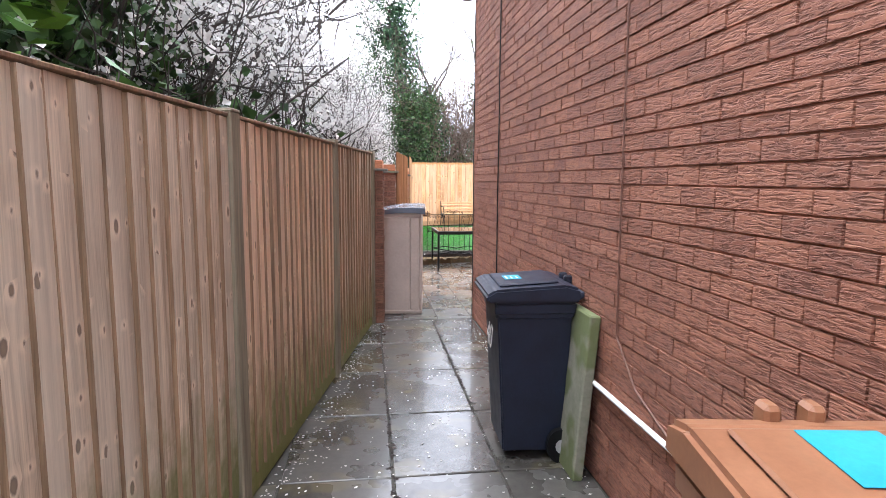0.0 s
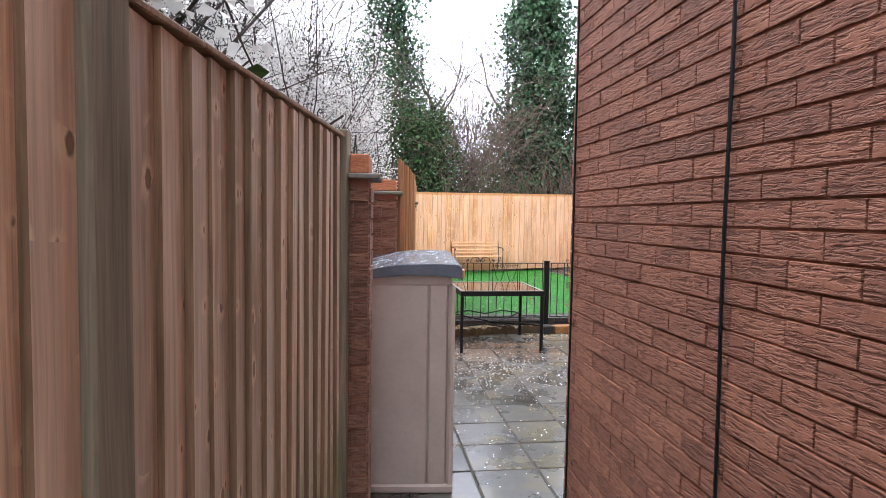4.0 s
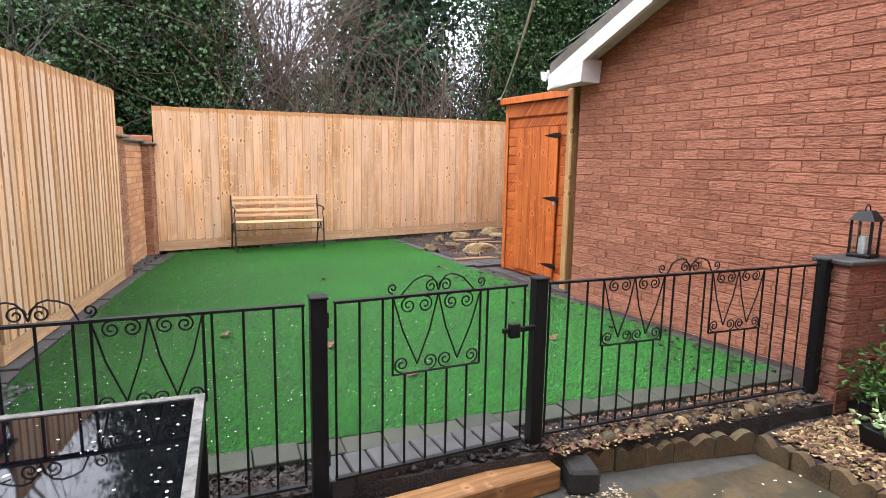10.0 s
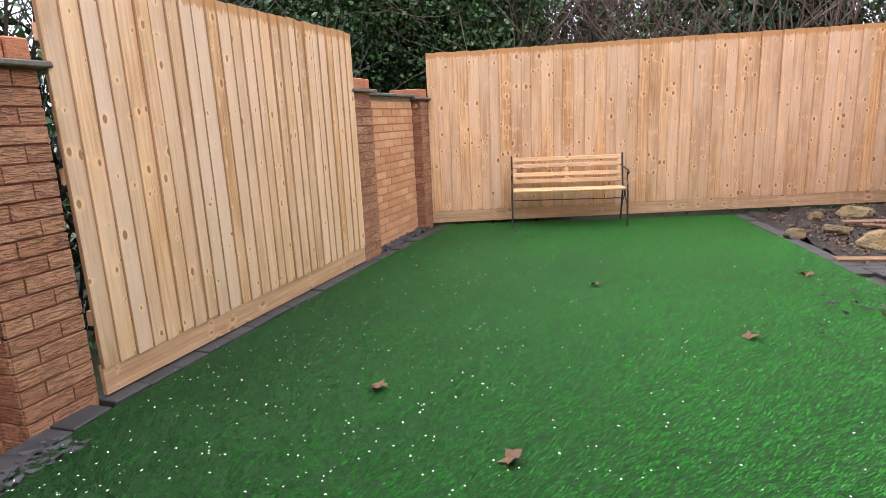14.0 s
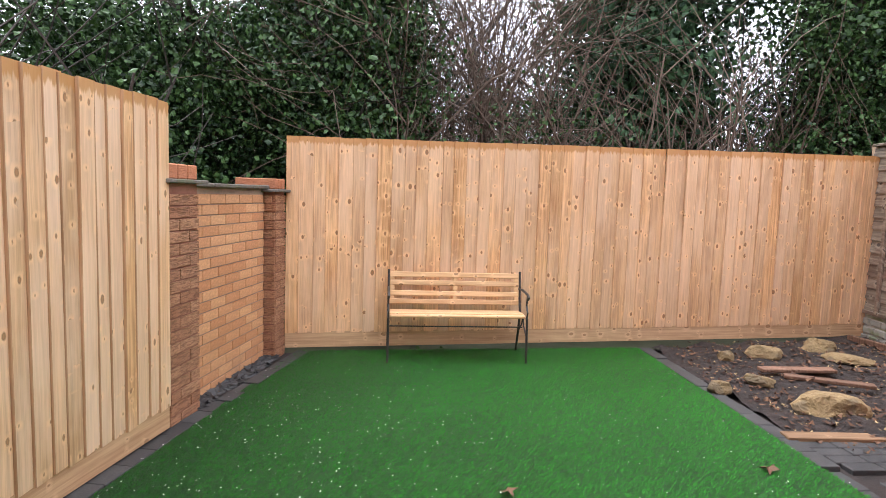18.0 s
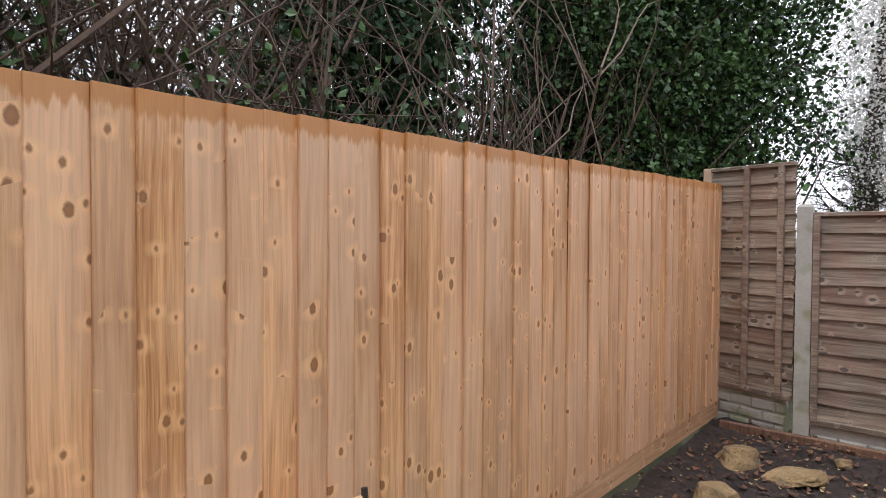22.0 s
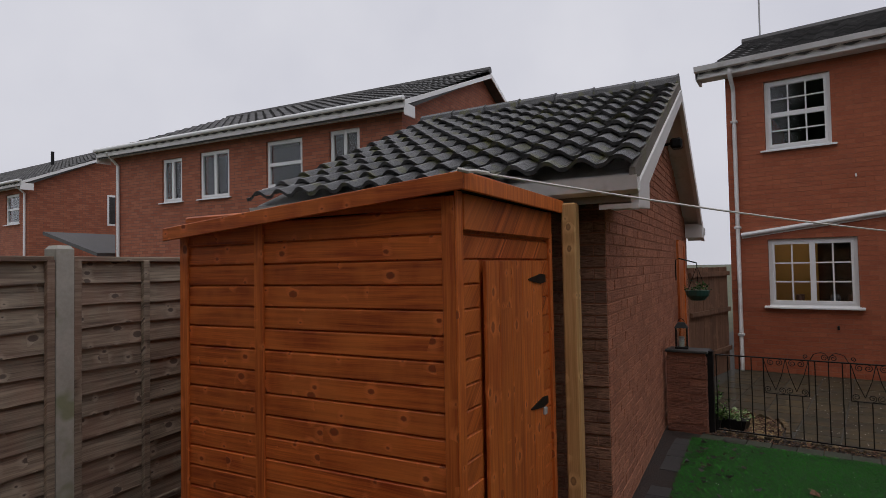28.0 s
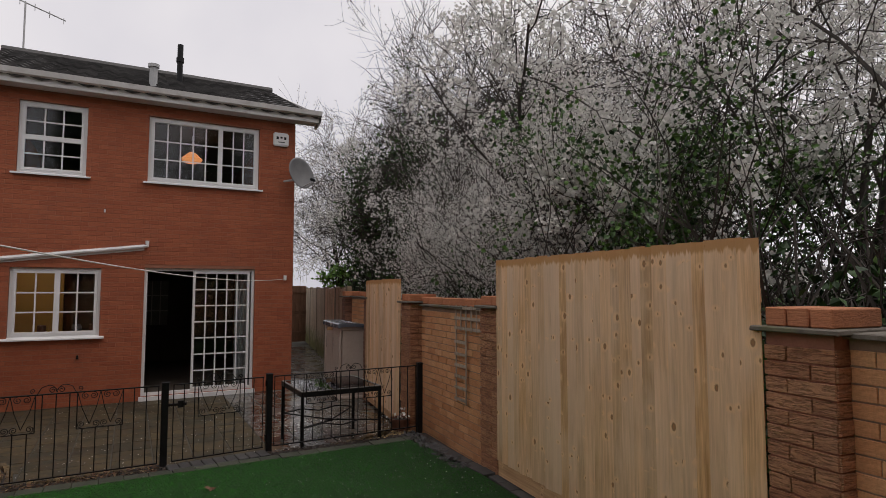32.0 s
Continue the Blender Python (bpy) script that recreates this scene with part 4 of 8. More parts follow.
part("far_side_wall", Shape().box(HOUSE_W - 0.26, HOUSE_W - 0.002, -HOUSE_D + 0.2, -0.27, 0, WALL_H), BRICK_REAR, house)
# gables
RZ = WALL_H + 1.76
for x0, x1 in ((0.0, 0.26), (HOUSE_W - 0.26, HOUSE_W)):
    part("gable", Shape().prism([(-HOUSE_D, WALL_H), (0, WALL_H), (-HOUSE_D / 2, RZ)], x0 + 0.002, x1 - 0.002, "x"), BRICK_REAR, house)


def tiled_slope(root, width, run, rise, m, mat, tw=0.3, th=0.32, wave=0.028, name="roof_tiles", far=False):
    """Interlocking pantiles up a slope: x across, y up the slope, all one joined sheet of separate tiles."""
    sl = math.hypot(run, rise)
    nx, ny = max(1, round(width / tw)), max(1, round(sl / th))
    w, h = width / nx, sl / ny
    sh = Shape()
    prof = [0.0, 0.02, 0.1, 0.5, 0.9, 1.0, 0.9, 0.5, 0.1] if not far else [0.0, 0.7, 1.6, 0.5, 0.0]
    for j in range(ny):
        for i in range(nx):
            k = len(sh.v)
            dz = rnd(-.003, .003)
            npf = len(prof)
            for yy, zz in ((j * h - 0.03, 0.018 if not far else 0.0), (j * h - 0.03 + rnd(-.004, .004), 0.046), ((j + 1) * h, 0.004)):
                for q, p in enumerate(prof):
                    sh.v.append((i * w + w * q / (npf - 1), yy, zz + p * wave + dz))
            for r in range(2):
                for q in range(npf - 1):
                    a = k + r * npf + q
                    sh.f.append((a, a + 1, a + npf + 1, a + npf))
    ob = part(name, sh, mat, root, m=m)
    tagged(ob, kind="stuff")
    return ob


ang = math.degrees(math.atan2(RZ - WALL_H, HOUSE_D / 2))
over = 0.30
RM = HOUSE_INV @ HR @ pose(-0.34, -over, WALL_H + 0.17 - over * math.tan(radians(ang)), ang, 0, 0)
tiled_slope(house, HOUSE_W + 0.68, HOUSE_D / 2 + over, (HOUSE_D / 2 + over) * math.tan(radians(ang)), RM, ROOF_FAR, far=True)
part("roof_deck", Shape().prism([(0.26, WALL_H + 0.0), (-HOUSE_D / 2, RZ + 0.115), (-HOUSE_D - 0.3, WALL_H - 0.02), (-HOUSE_D - 0.3, WALL_H - 0.08), (-HOUSE_D / 2, RZ + 0.05), (0.26, WALL_H - 0.015)], -0.34, HOUSE_W + 0.34, "x"), ROOF_FAR, house)
part("ridge", Shape().tube([(-0.4, -HOUSE_D / 2, RZ + 0.2), (HOUSE_W + 0.4, -HOUSE_D / 2, RZ + 0.2)], 0.1, 8), ROOF_FAR, house)
part("fascia", Shape().box(-0.40, HOUSE_W + 0.40, 0.27, 0.30, WALL_H - 0.03, WALL_H + 0.16), WHITE_DIRTY, house, "weathered white fascia board", bevel=0.004)
part("soffit", Shape().box(-0.36, HOUSE_W + 0.36, 0.002, 0.268, WALL_H - 0.02, WALL_H + 0.0), WHITE_DIRTY, house)
gut = Shape()
gp = [(0.30, 0.13), (0.30, 0.05), (0.34, 0.03), (0.39, 0.05), (0.41, 0.13), (0.40, 0.13), (0.38, 0.06), (0.34, 0.045), (0.315, 0.06), (0.315, 0.13)]
part("gutter", gut.prism([(p[0], p[1] + WALL_H + 0.04) for p in gp], -0.41, HOUSE_W + 0.41, "x"), WHITE_DIRTY, house, "white plastic gutter")
part("box_end", Shape().prism([(0.0, WALL_H - 0.08), (0.30, WALL_H - 0.02), (0.30, WALL_H + 0.2), (0.0, WALL_H + 0.3)], -0.41, -0.37, "x"), WHITE_DIRTY, house)
part("box_end", Shape().prism([(0.0, WALL_H - 0.08), (0.30, WALL_H - 0.02), (0.30, WALL_H + 0.2), (0.0, WALL_H + 0.3)], HOUSE_W + 0.37, HOUSE_W + 0.41, "x"), WHITE_DIRTY, house)
part("verge_board", Shape().prism([(0.3, WALL_H - 0.02), (-HOUSE_D / 2, RZ - 0.02), (-HOUSE_D / 2, RZ + 0.16), (0.3, WALL_H + 0.14)], -0.42, -0.39, "x"), WHITE_DIRTY, house)


def window(root, m, x0, x1, z0, z1, lights, name="window", sill=True, y=0.05):
    """A casement window: lights are (x0, x1, columns, rows, z0, z1) in shares of the opening."""
    w = part(name, Shape(), WHITE, root, m=m)
    fr = Shape()
    t, d = 0.05, 0.07
    fr.box(x0, x0 + t, y, y + d, z0, z1).box(x1 - t, x1, y, y + d, z0, z1).box(x0 + t, x1 - t, y, y + d, z0, z0 + t).box(x0 + t, x1 - t, y, y + d, z1 - t, z1)
    part("frame", fr, WHITE, w, "white plastic window frame", bevel=0.004)
    W, H = x1 - x0 - 2 * t, z1 - z0 - 2 * t
    for a, b, cols, rows_, c, e in lights:
        p, q, r, u = x0 + t + a * W, x0 + t + b * W, z0 + t + c * H, z0 + t + e * H
        sh = Shape()
        k = 0.038
        sh.box(p, p + k, y - 0.012, y + 0.05, r, u).box(q - k, q, y - 0.012, y + 0.05, r, u).box(p + k, q - k, y - 0.012, y + 0.05, r, r + k).box(p + k, q - k, y - 0.012, y + 0.05, u - k, u)
        for i in range(1, cols):
            x = p + k + (q - p - 2 * k) * i / cols
            sh.box(x - 0.011, x + 0.011, y + 0.008, y + 0.028, r + k, u - k)
        for j in range(1, rows_):
            z = r + k + (u - r - 2 * k) * j / rows_
            sh.box(p + k, q - k, y + 0.006, y + 0.026, z - 0.011, z + 0.011)
        part("sash", sh, WHITE, w)
        g = part("pane", Shape().box(p + k, q - k, y + 0.029, y + 0.035, r + k, u - k), GLASS, w)
        g.visible_shadow = False
    if sill:
        part("sill", Shape().prism([(-0.07, z0 - 0.04), (y, z0 - 0.01), (y, z0 + 0.015), (-0.07, z0 - 0.015)], x0 - 0.07, x1 + 0.07, "x"), WHITE, w, bevel=0.003)
    return w


HM = HOUSE_INV @ HR
o = OPEN["w1"]
window(house, HM, *o, [(0, 1, 3, 2, 0.5, 1), (0, 1, 3, 2, 0, 0.5)])
o = OPEN["w2"]
window(house, HM, *o, [(0, 0.64, 5, 3, 0, 1), (0.64, 1, 3, 3, 0, 1)])
o = OPEN["w3"]
window(house, HM, *o, [(0, 0.51, 2, 3, 0, 1), (0.51, 1, 2, 3, 0, 1)])
o = OPEN["door"]
pd = window(house, HM, *o, [(0.42, 0.98, 5, 7, 0.0, 1)], "patio_door", False)
part("threshold", Shape().box(o[0] - 0.03, o[1] + 0.03, -0.05, 0.1, 0.0, 0.068), WHITE, pd, "white plastic threshold")
# rooms behind the openings
floor_low = Shape().box(0.27, HOUSE_W - 0.27, -5.2, -0.262, -0.02, 0.06)
part("room_floor", floor_low, surface("brown_carpet", (0.1, 0.075, 0.06), (0.17, 0.13, 0.1), 0.95, 30), house)
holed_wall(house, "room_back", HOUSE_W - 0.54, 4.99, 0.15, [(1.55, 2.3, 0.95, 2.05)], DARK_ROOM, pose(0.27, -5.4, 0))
for xc in (2.0, 2.19, 2.38):
    part("far_glazing_bar", Shape().box(xc - 0.012, xc + 0.012, -5.33, -5.3, 0.95, 2.05), WHITE, house)
for zc in (1.3, 1.68):
    part("far_glazing_bar", Shape().box(1.82, 2.57, -5.329, -5.301, zc - 0.012, zc + 0.012), WHITE, house)
part("curtain", Shape().prism([(0.62 + 0.03 * k, 0.0 + 0.03 * (k % 2)) for k in range(12)] + [(0.95 - 0.03 * k, 0.02 + 0.03 * (k % 2)) for k in range(12)], 0.08, 2.3, "z", pose(0, -0.5, 0)), GREY_PLASTIC, house, "pale gathered curtain")
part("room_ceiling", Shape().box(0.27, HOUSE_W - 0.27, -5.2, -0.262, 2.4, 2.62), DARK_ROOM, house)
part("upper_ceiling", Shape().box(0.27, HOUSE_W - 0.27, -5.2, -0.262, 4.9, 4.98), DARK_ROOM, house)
kw = surface("yellow_kitchen_wall", (0.62, 0.40, 0.12), (0.72, 0.48, 0.17), 0.7, 3, 0.05)
part("kitchen_wall", Shape().box(3.78, HOUSE_W - 0.275, -2.3, -2.2, 0.06, 2.39), kw, house, "warm yellow kitchen wall")
lampd = bpy.data.lights.new("kitchen_lamp", "POINT")
lampd.energy, lampd.color, lampd.shadow_soft_size = 9, (1.0, 0.8, 0.5), 0.12
klamp = new("kitchen_lamp", lampd)
klamp.location = (HOUSE_X + 4.1, HOUSE_Y - 1.0, 2.33)
glow, gnt2, gb2 = base_mat("lit_orange_shade")
gb2.inputs["Emission Color"].default_value, gb2.inputs["Emission Strength"].default_value = (1.0, 0.36, 0.12, 1), 1.0
gb2.inputs["Base Color"].default_value = (0.6, 0.3, 0.12, 1)
pend = thing("pendant_lamp", pose(3.05, 0.1, 4.45), "lit orange pendant lamp in the upstairs room", "pendant lamp")
part("shade", Shape().lathe([(0.04, 0.12), (0.1, 0.08), (0.2, -0.02), (0.16, -0.08), (0.1, -0.1)], 14), glow, pend)
part("cord", Shape().tube([(0, 0, 0.12), (0, 0, 0.45)], 0.006, 5), WHITE, pend)
for i, (xk, wk) in enumerate(((2.95, 0.16), (3.2, 0.1), (3.42, 0.14), (3.9, 0.12))):
    jar = thing("kitchen_jar", pose(HOUSE_X + xk, HOUSE_Y - 0.36, 1.09), "small jar on the kitchen window sill", "jar", "jars on the sill")
    part("jar", Shape().lathe([(0.001, 0), (wk / 2, 0), (wk / 2, 0.14 + 0.03 * (i % 2)), (wk / 3, 0.18), (0.001, 0.18)], 12), TERRACOTTA if i % 2 else GREY_LID, jar)
part("kitchen_counter", Shape().box(2.83, HOUSE_W - 0.275, -0.8, -0.264, 0.07, 1.088), WHITE_DIRTY, house)
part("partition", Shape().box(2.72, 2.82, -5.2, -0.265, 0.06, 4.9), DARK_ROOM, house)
# Added sheet that blocks the bright sky behind the far window.
part("far_blind", Shape().box(1.75, 2.65, -5.5, -5.48, 0.9, 2.1), GREY_PLASTIC, house, "added grey sheet that dims the far window")
# rear eaves-level things
dp = thing("downpipe", HR @ pose(hx(6.11), 0, 0), "white plastic rainwater downpipe with brackets", "downpipe")
part("pipe", Shape().tube([(0, -0.32, WALL_H + 0.06), (0, -0.3, WALL_H - 0.05), (0, -0.06, WALL_H - 0.22), (0, -0.05, WALL_H - 0.3), (0, -0.05, 0.06), (0, -0.1, 0.0)], 0.034, 10), WHITE_DIRTY, dp, smooth=True)
for z in (0.6, 2.4, 4.2):
    part("bracket", Shape().box(-0.05, 0.05, -0.09, 0, z - 0.02, z + 0.02), WHITE_DIRTY, dp, bevel=0.004)
wp = thing("waste_pipe", HR @ pose(hx(6.06), 0, 2.27), "sloping white waste pipe across the brick wall", "waste pipe")
part("pipe", Shape().tube([(0, -0.05, 0), (2.18, -0.05, 0.28), (2.24, -0.05, 0.29), (2.24, -0.05, 0.38)], 0.03, 8), WHITE, wp)
part("back_board", Shape().prism([(0, -0.06), (2.2, 0.22), (2.2, 0.32), (0, 0.04)], -0.02, 0.0, "y"), WHITE_DIRTY, wp)
alarm = thing("alarm_box", HR @ pose(hx(1.79), -0.006, 4.51), "white burglar alarm box with small dark symbols", "alarm box")
part("case", Shape().box(0, 0.28, -0.07, 0, 0, 0.25), WHITE, alarm, bevel=0.02, segments=2)
for i in range(3):
    part("symbol", Shape().box(0.05 + i * 0.07, 0.09 + i * 0.07, -0.074, -0.0705, 0.12 + 0.02 * (i % 2), 0.17), BLACK_METAL, alarm)
part("bar", Shape().box(0.08, 0.2, -0.074, -0.0705, 0.06, 0.075), BLACK_METAL, alarm)
dish = thing("satellite_dish", HR @ pose(hx(1.51), -0.1, 3.96, 0, 0, 30), "grey round satellite dish on a wall arm", "satellite dish")
dsh = Shape()
prof = [(0.001, 0.0)] + [(0.3 * k / 8, 0.055 * (k / 8) ** 2) for k in range(1, 9)]
part("reflector", dsh.lathe(prof + [(r, z - 0.006) for r, z in reversed(prof)], 24, pose(0, -0.28, 0, 78, 0, 0)), surface("weathered_dish_grey", (0.13, 0.13, 0.135), (0.2, 0.2, 0.2), 0.5, 6, 0.1), dish, smooth=True)
part("wall_arm", Shape().tube([(0, 0.12, -0.1), (0, -0.1, -0.1), (0, -0.26, -0.02)], 0.02, 8), GREY_PLASTIC, dish)
part("feed_arm", Shape().tube([(0, -0.3, -0.27), (0, -0.62, -0.18)], 0.012, 6), GREY_PLASTIC, dish)
part("receiver", Shape().tube([(0, -0.58, -0.13), (0, -0.66, -0.16)], 0.03, 8), BLACK_METAL, dish)
for nm, x, z, w_, h_, lab in (("overflow_pipe", 4.454, 3.114, 0.025, 0.05, "small white overflow pipe end"), ("wall_tap", 4.75, 0.77, 0.03, 0.06, "small dark outside tap"), ("line_hook", 1.53, 2.05, 0.05, 0.09, "small cream plastic box holding the washing line")):
    ob = thing(nm, HR @ pose(hx(x), -0.006, z), lab, nm.split("_")[1])
    part("body", Shape().box(-w_ / 2, w_ / 2, -0.06, 0, -h_ / 2, h_ / 2), WHITE if nm != "wall_tap" else BLACK_METAL, ob, bevel=0.006)
stack = thing("flue", HR @ pose(2.45, 1.2, WALL_H + 0.75), "grey flue pipe through the roof", "flue")
part("pipe", Shape().tube([(0, 0, -0.3), (0, 0, 0.3)], 0.07, 12), GREY_PLASTIC, stack)
part("cap", Shape().tube([(0, 0, 0.3), (0, 0, 0.36)], 0.1, 12), GREY_PLASTIC, stack)
soil_pipe = thing("vent_pipe", HR @ pose(3.0, 2.9, WALL_H + 1.4), "tall black vent pipe above the roof", "vent pipe")
part("pipe", Shape().tube([(0, 0, -0.3), (0, 0, 0.85)], 0.06, 12), BLACK_METAL, soil_pipe)
part("collar", Shape().tube([(0, 0, 0.45), (0, 0, 0.55)], 0.08, 12), BLACK_METAL, soil_pipe)
aer = thing("television_aerial", HR @ pose(-0.02, 4.15, RZ + 0.12), "thin metal television aerial on a mast", "aerial")
part("mast", Shape().tube([(0, 0, -0.2), (0, 0, 1.2)], 0.02, 6), GREY_PLASTIC, aer)
part("boom", Shape().tube([(-0.12, 0, 1.22), (0.72, 0.3, 1.05)], 0.014, 6), GREY_PLASTIC, aer)
for k in range(4):
    t = k / 3
    part("rod", Shape().tube([(-0.1 + t * 0.78, t * 0.28 - 0.0, 1.12 - 0.16 * t), (-0.1 + t * 0.78, t * 0.28, 1.3 - 0.2 * t)], 0.008, 5), GREY_PLASTIC, aer)

# ---- garage ----
GL, GH, GA, GDEEP = 5.6, 2.35, 3.55, 2.65
garage = thing("garage", GM, "single-storey red brick garage with a mossy pantiled roof", "garage")


def gable_ok(x, z):
    return z < GH + (GA - GH) * (1 - abs(x - GL / 2) / (GL / 2)) - 0.04


part("gable_wall", Shape().prism([(0, 0), (GL, 0), (GL, GH), (GL / 2, GA), (0, GH)], 0.001, 0.22, "y"), MORTAR_RED, garage)
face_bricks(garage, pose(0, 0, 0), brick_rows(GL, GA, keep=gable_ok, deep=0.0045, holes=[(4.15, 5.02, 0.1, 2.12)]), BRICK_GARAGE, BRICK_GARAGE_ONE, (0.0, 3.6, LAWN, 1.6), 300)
part("back_wall", Shape().box(0.001, 0.22, 0.221, GDEEP, 0, GH), MORTAR, garage)
face_bricks(garage, pose(0, GDEEP, 0, 0, 0, -90), brick_rows(GDEEP, GH), BRICK_PIER, BRICK_PIER)
part("front_wall", Shape().box(GL - 0.22, GL - 0.001, 0.221, GDEEP, 0, GH), BRICK_SIDE, garage)
part("far_wall", Shape().box(0.22, GL - 0.22, GDEEP - 0.2, GDEEP, 0, GH), BRICK_SIDE, garage)
ga = math.degrees(math.atan2(GA - GH, GL / 2))
ov, ogab = 0.2, 0.22
gsl = (GL / 2 + ov)
# slope over the shed side, its tiles seen from the garden
tiled_slope(garage, GDEEP + ogab + 0.2, gsl, gsl * math.tan(radians(ga)), pose(-ov, GDEEP + 0.2, GH + 0.13 - ov * math.tan(radians(ga)), 0, 0, -90) @ pose(0, 0, 0, ga, 0, 0), ROOF, tw=0.225, th=0.285, wave=0.05)
tiled_slope(garage, GDEEP + ogab + 0.2, gsl, gsl * math.tan(radians(ga)), pose(GL + ov, -ogab, GH + 0.13 - ov * math.tan(radians(ga)), 0, 0, 90) @ pose(0, 0, 0, ga, 0, 0), ROOF, tw=0.225, th=0.285, wave=0.05)
tz = math.tan(radians(ga))
part("roof_deck", Shape().prism([(-ov + 0.03, GH - 0.03 - ov * tz), (GL / 2, GA + 0.02), (GL + ov - 0.03, GH - 0.03 - ov * tz), (GL + ov - 0.03, GH + 0.10 - ov * tz), (GL / 2, GA + 0.14), (-ov + 0.03, GH + 0.10 - ov * tz)], -ogab + 0.03, GDEEP + 0.15, "y"), WHITE_DIRTY, garage)
for sgn in (0, 1):
    def gx(x):
        return x if not sgn else GL - x
    part("verge_board", Shape().prism([(gx(-ov), GH - 0.12 - ov * tz), (gx(GL / 2), GA - 0.03), (gx(GL / 2), GA + 0.09), (gx(-ov), GH + 0.02 - ov * tz)], -ogab - 0.02, -ogab + 0.025, "y"), WHITE, garage, "white painted verge board")
    part("undercloak", Shape().prism([(gx(-ov), GH + 0.023 - ov * tz), (gx(GL / 2), GA + 0.093), (gx(GL / 2), GA + 0.19), (gx(-ov), GH + 0.13 - ov * tz)], -ogab - 0.005, -ogab + 0.03, "y"), SLATE, garage, "weathered mortar and tile ends along the verge")
    part("box_end", Shape().prism([(gx(-ov - 0.01), 2.185), (gx(0.25), 2.185), (gx(0.27), GH + 0.03), (gx(-ov - 0.01), GH - 0.11 - ov * tz)], -ogab - 0.018, -0.012, "y"), WHITE, garage, "white boxed eave end")
    # Fascia colour carries the shade below the gutter.
    part("fascia", Shape().box(min(gx(-ov), gx(-ov + 0.02)), max(gx(-ov), gx(-ov + 0.02)), -ogab + 0.026, GDEEP + 0.15, GH - 0.07 - ov * tz, GH + 0.08 - ov * tz), FASCIA_SHADED, garage)
    part("gutter", Shape().prism([(gx(p[0] * -1 - ov + 0.30), p[1] + GH - 0.06 - ov * tz) for p in gp], -ogab - 0.03, GDEEP + 0.1, "y"), WHITE_DIRTY, garage, "pale plastic gutter")
for k in range(7):
    ya, yb = -ogab + (GDEEP + ogab + 0.2) * k / 7, -ogab + (GDEEP + ogab + 0.2) * (k + 1) / 7
    part("ridge_tile", Shape().tube([(GL / 2, ya, GA + 0.145), (GL / 2, ya + 0.03, GA + 0.145), (GL / 2, yb + 0.02, GA + 0.14)], [0.118, 0.108, 0.104], 10), ROOF, garage, m=pose(0, 0, rnd(-.006, .006)))
gdoor = part("side_door", Shape().box(4.22, 4.95, -0.016, 0.0, 0.12, 2.05), SHED_UP, garage, "orange-brown timber side door")
part("door_frame", Shape().box(4.15, 4.22, -0.03, 0.0, 0.1, 2.1).box(4.95, 5.02, -0.03, 0, 0.1, 2.1).box(4.22, 4.95, -0.03, 0, 2.05, 2.12), SHED_UP, gdoor)
lamp = thing("security_light", GM @ pose(3.05, -0.012, 3.12), "small black security floodlight on the gable", "wall light")
part("bracket", Shape().tube([(0, 0, 0), (0, -0.1, 0.02)], 0.015, 6), BLACK_METAL, lamp)
part("head", Shape().box(-0.08, 0.08, -0.2, -0.08, -0.05, 0.06), BLACK_METAL, lamp, bevel=0.02)

# side fence between garage and house
sf = feather_fence("side_fence", (6.28, 1.75), (6.48, 3.45), 0, 1.75, 0.12, 0.0, DARK_FENCE, DARK_FENCE, label="dark brown timber side gate and fence between house and garage")

pg = thing("passage_gate", pose(-1.3, -7.4, 0), "dark brown timber gate closing the passage", "gate")
for i in range(22):
    part("plank", Shape().box(i * 0.12 + 0.002, i * 0.12 + 0.118, 0, 0.02, 0.05, 1.95), DARK_FENCE, pg)
for z in (0.3, 1.0, 1.7):
    part("ledge", Shape().box(0.0, 2.64, 0.021, 0.05, z, z + 0.1), DARK_FENCE, pg)

# ---- shed ----
SW, SDP = 1.70, 1.24      # long side, door side
shed = thing("shed", SHED, "small orange-stained timber shed with a pent roof and closed door", "shed")
ZF, ZB = 2.03, 1.93       # heights above the lawn at the door side and at the far side
part("body", Shape().prism([(0.02, 0.0), (SW - 0.02, 0.0), (SW - 0.02, ZB - 0.08), (0.02, ZF - 0.08)], -SDP + 0.02, -0.02, "y"), SHED_WOOD, shed)
# shiplap boards on the long side (towards +y)
nb = 19
for i in range(nb):
    z0, z1 = i * ZF / nb, (i + 1) * ZF / nb
    if z1 > ZB - 0.02:
        z1 = min(z1, ZF - 0.05)
    part("board", Shape().prism([(0.0, z0 + 0.003), (0.016, z0 + 0.003), (0.016, z1 - 0.012), (0.003, z1 - 0.003), (0.0, z1 - 0.003)], 0.05, SW - 0.03, "x", pose(0, -0.02, 0)), SHED_WOOD, shed)
for i in range(nb):
    z0, z1 = i * ZF / nb, (i + 1) * ZF / nb
    if z1 > ZF - 0.02:
        break
    sp = ((-SDP + 0.03, -1.015), (-0.235, -0.05)) if z0 > 0.02 and z1 < 1.72 else ((-SDP + 0.03, -0.05),)
    for ya, yb in sp:
        part("board", Shape().prism([(0.02, z0 + 0.003), (0.004, z0 + 0.003), (0.004, z1 - 0.012), (0.017, z1 - 0.003), (0.02, z1 - 0.003)], ya, yb, "y"), SHED_WOOD, shed)
for x in (0.0, 1.08, SW - 0.06):
    part("upright", Shape().box(x, x + 0.06, -0.004, 0.012, 0, ZF - 0.06 - 0.05 * x), SHED_UP, shed, bevel=0.003)
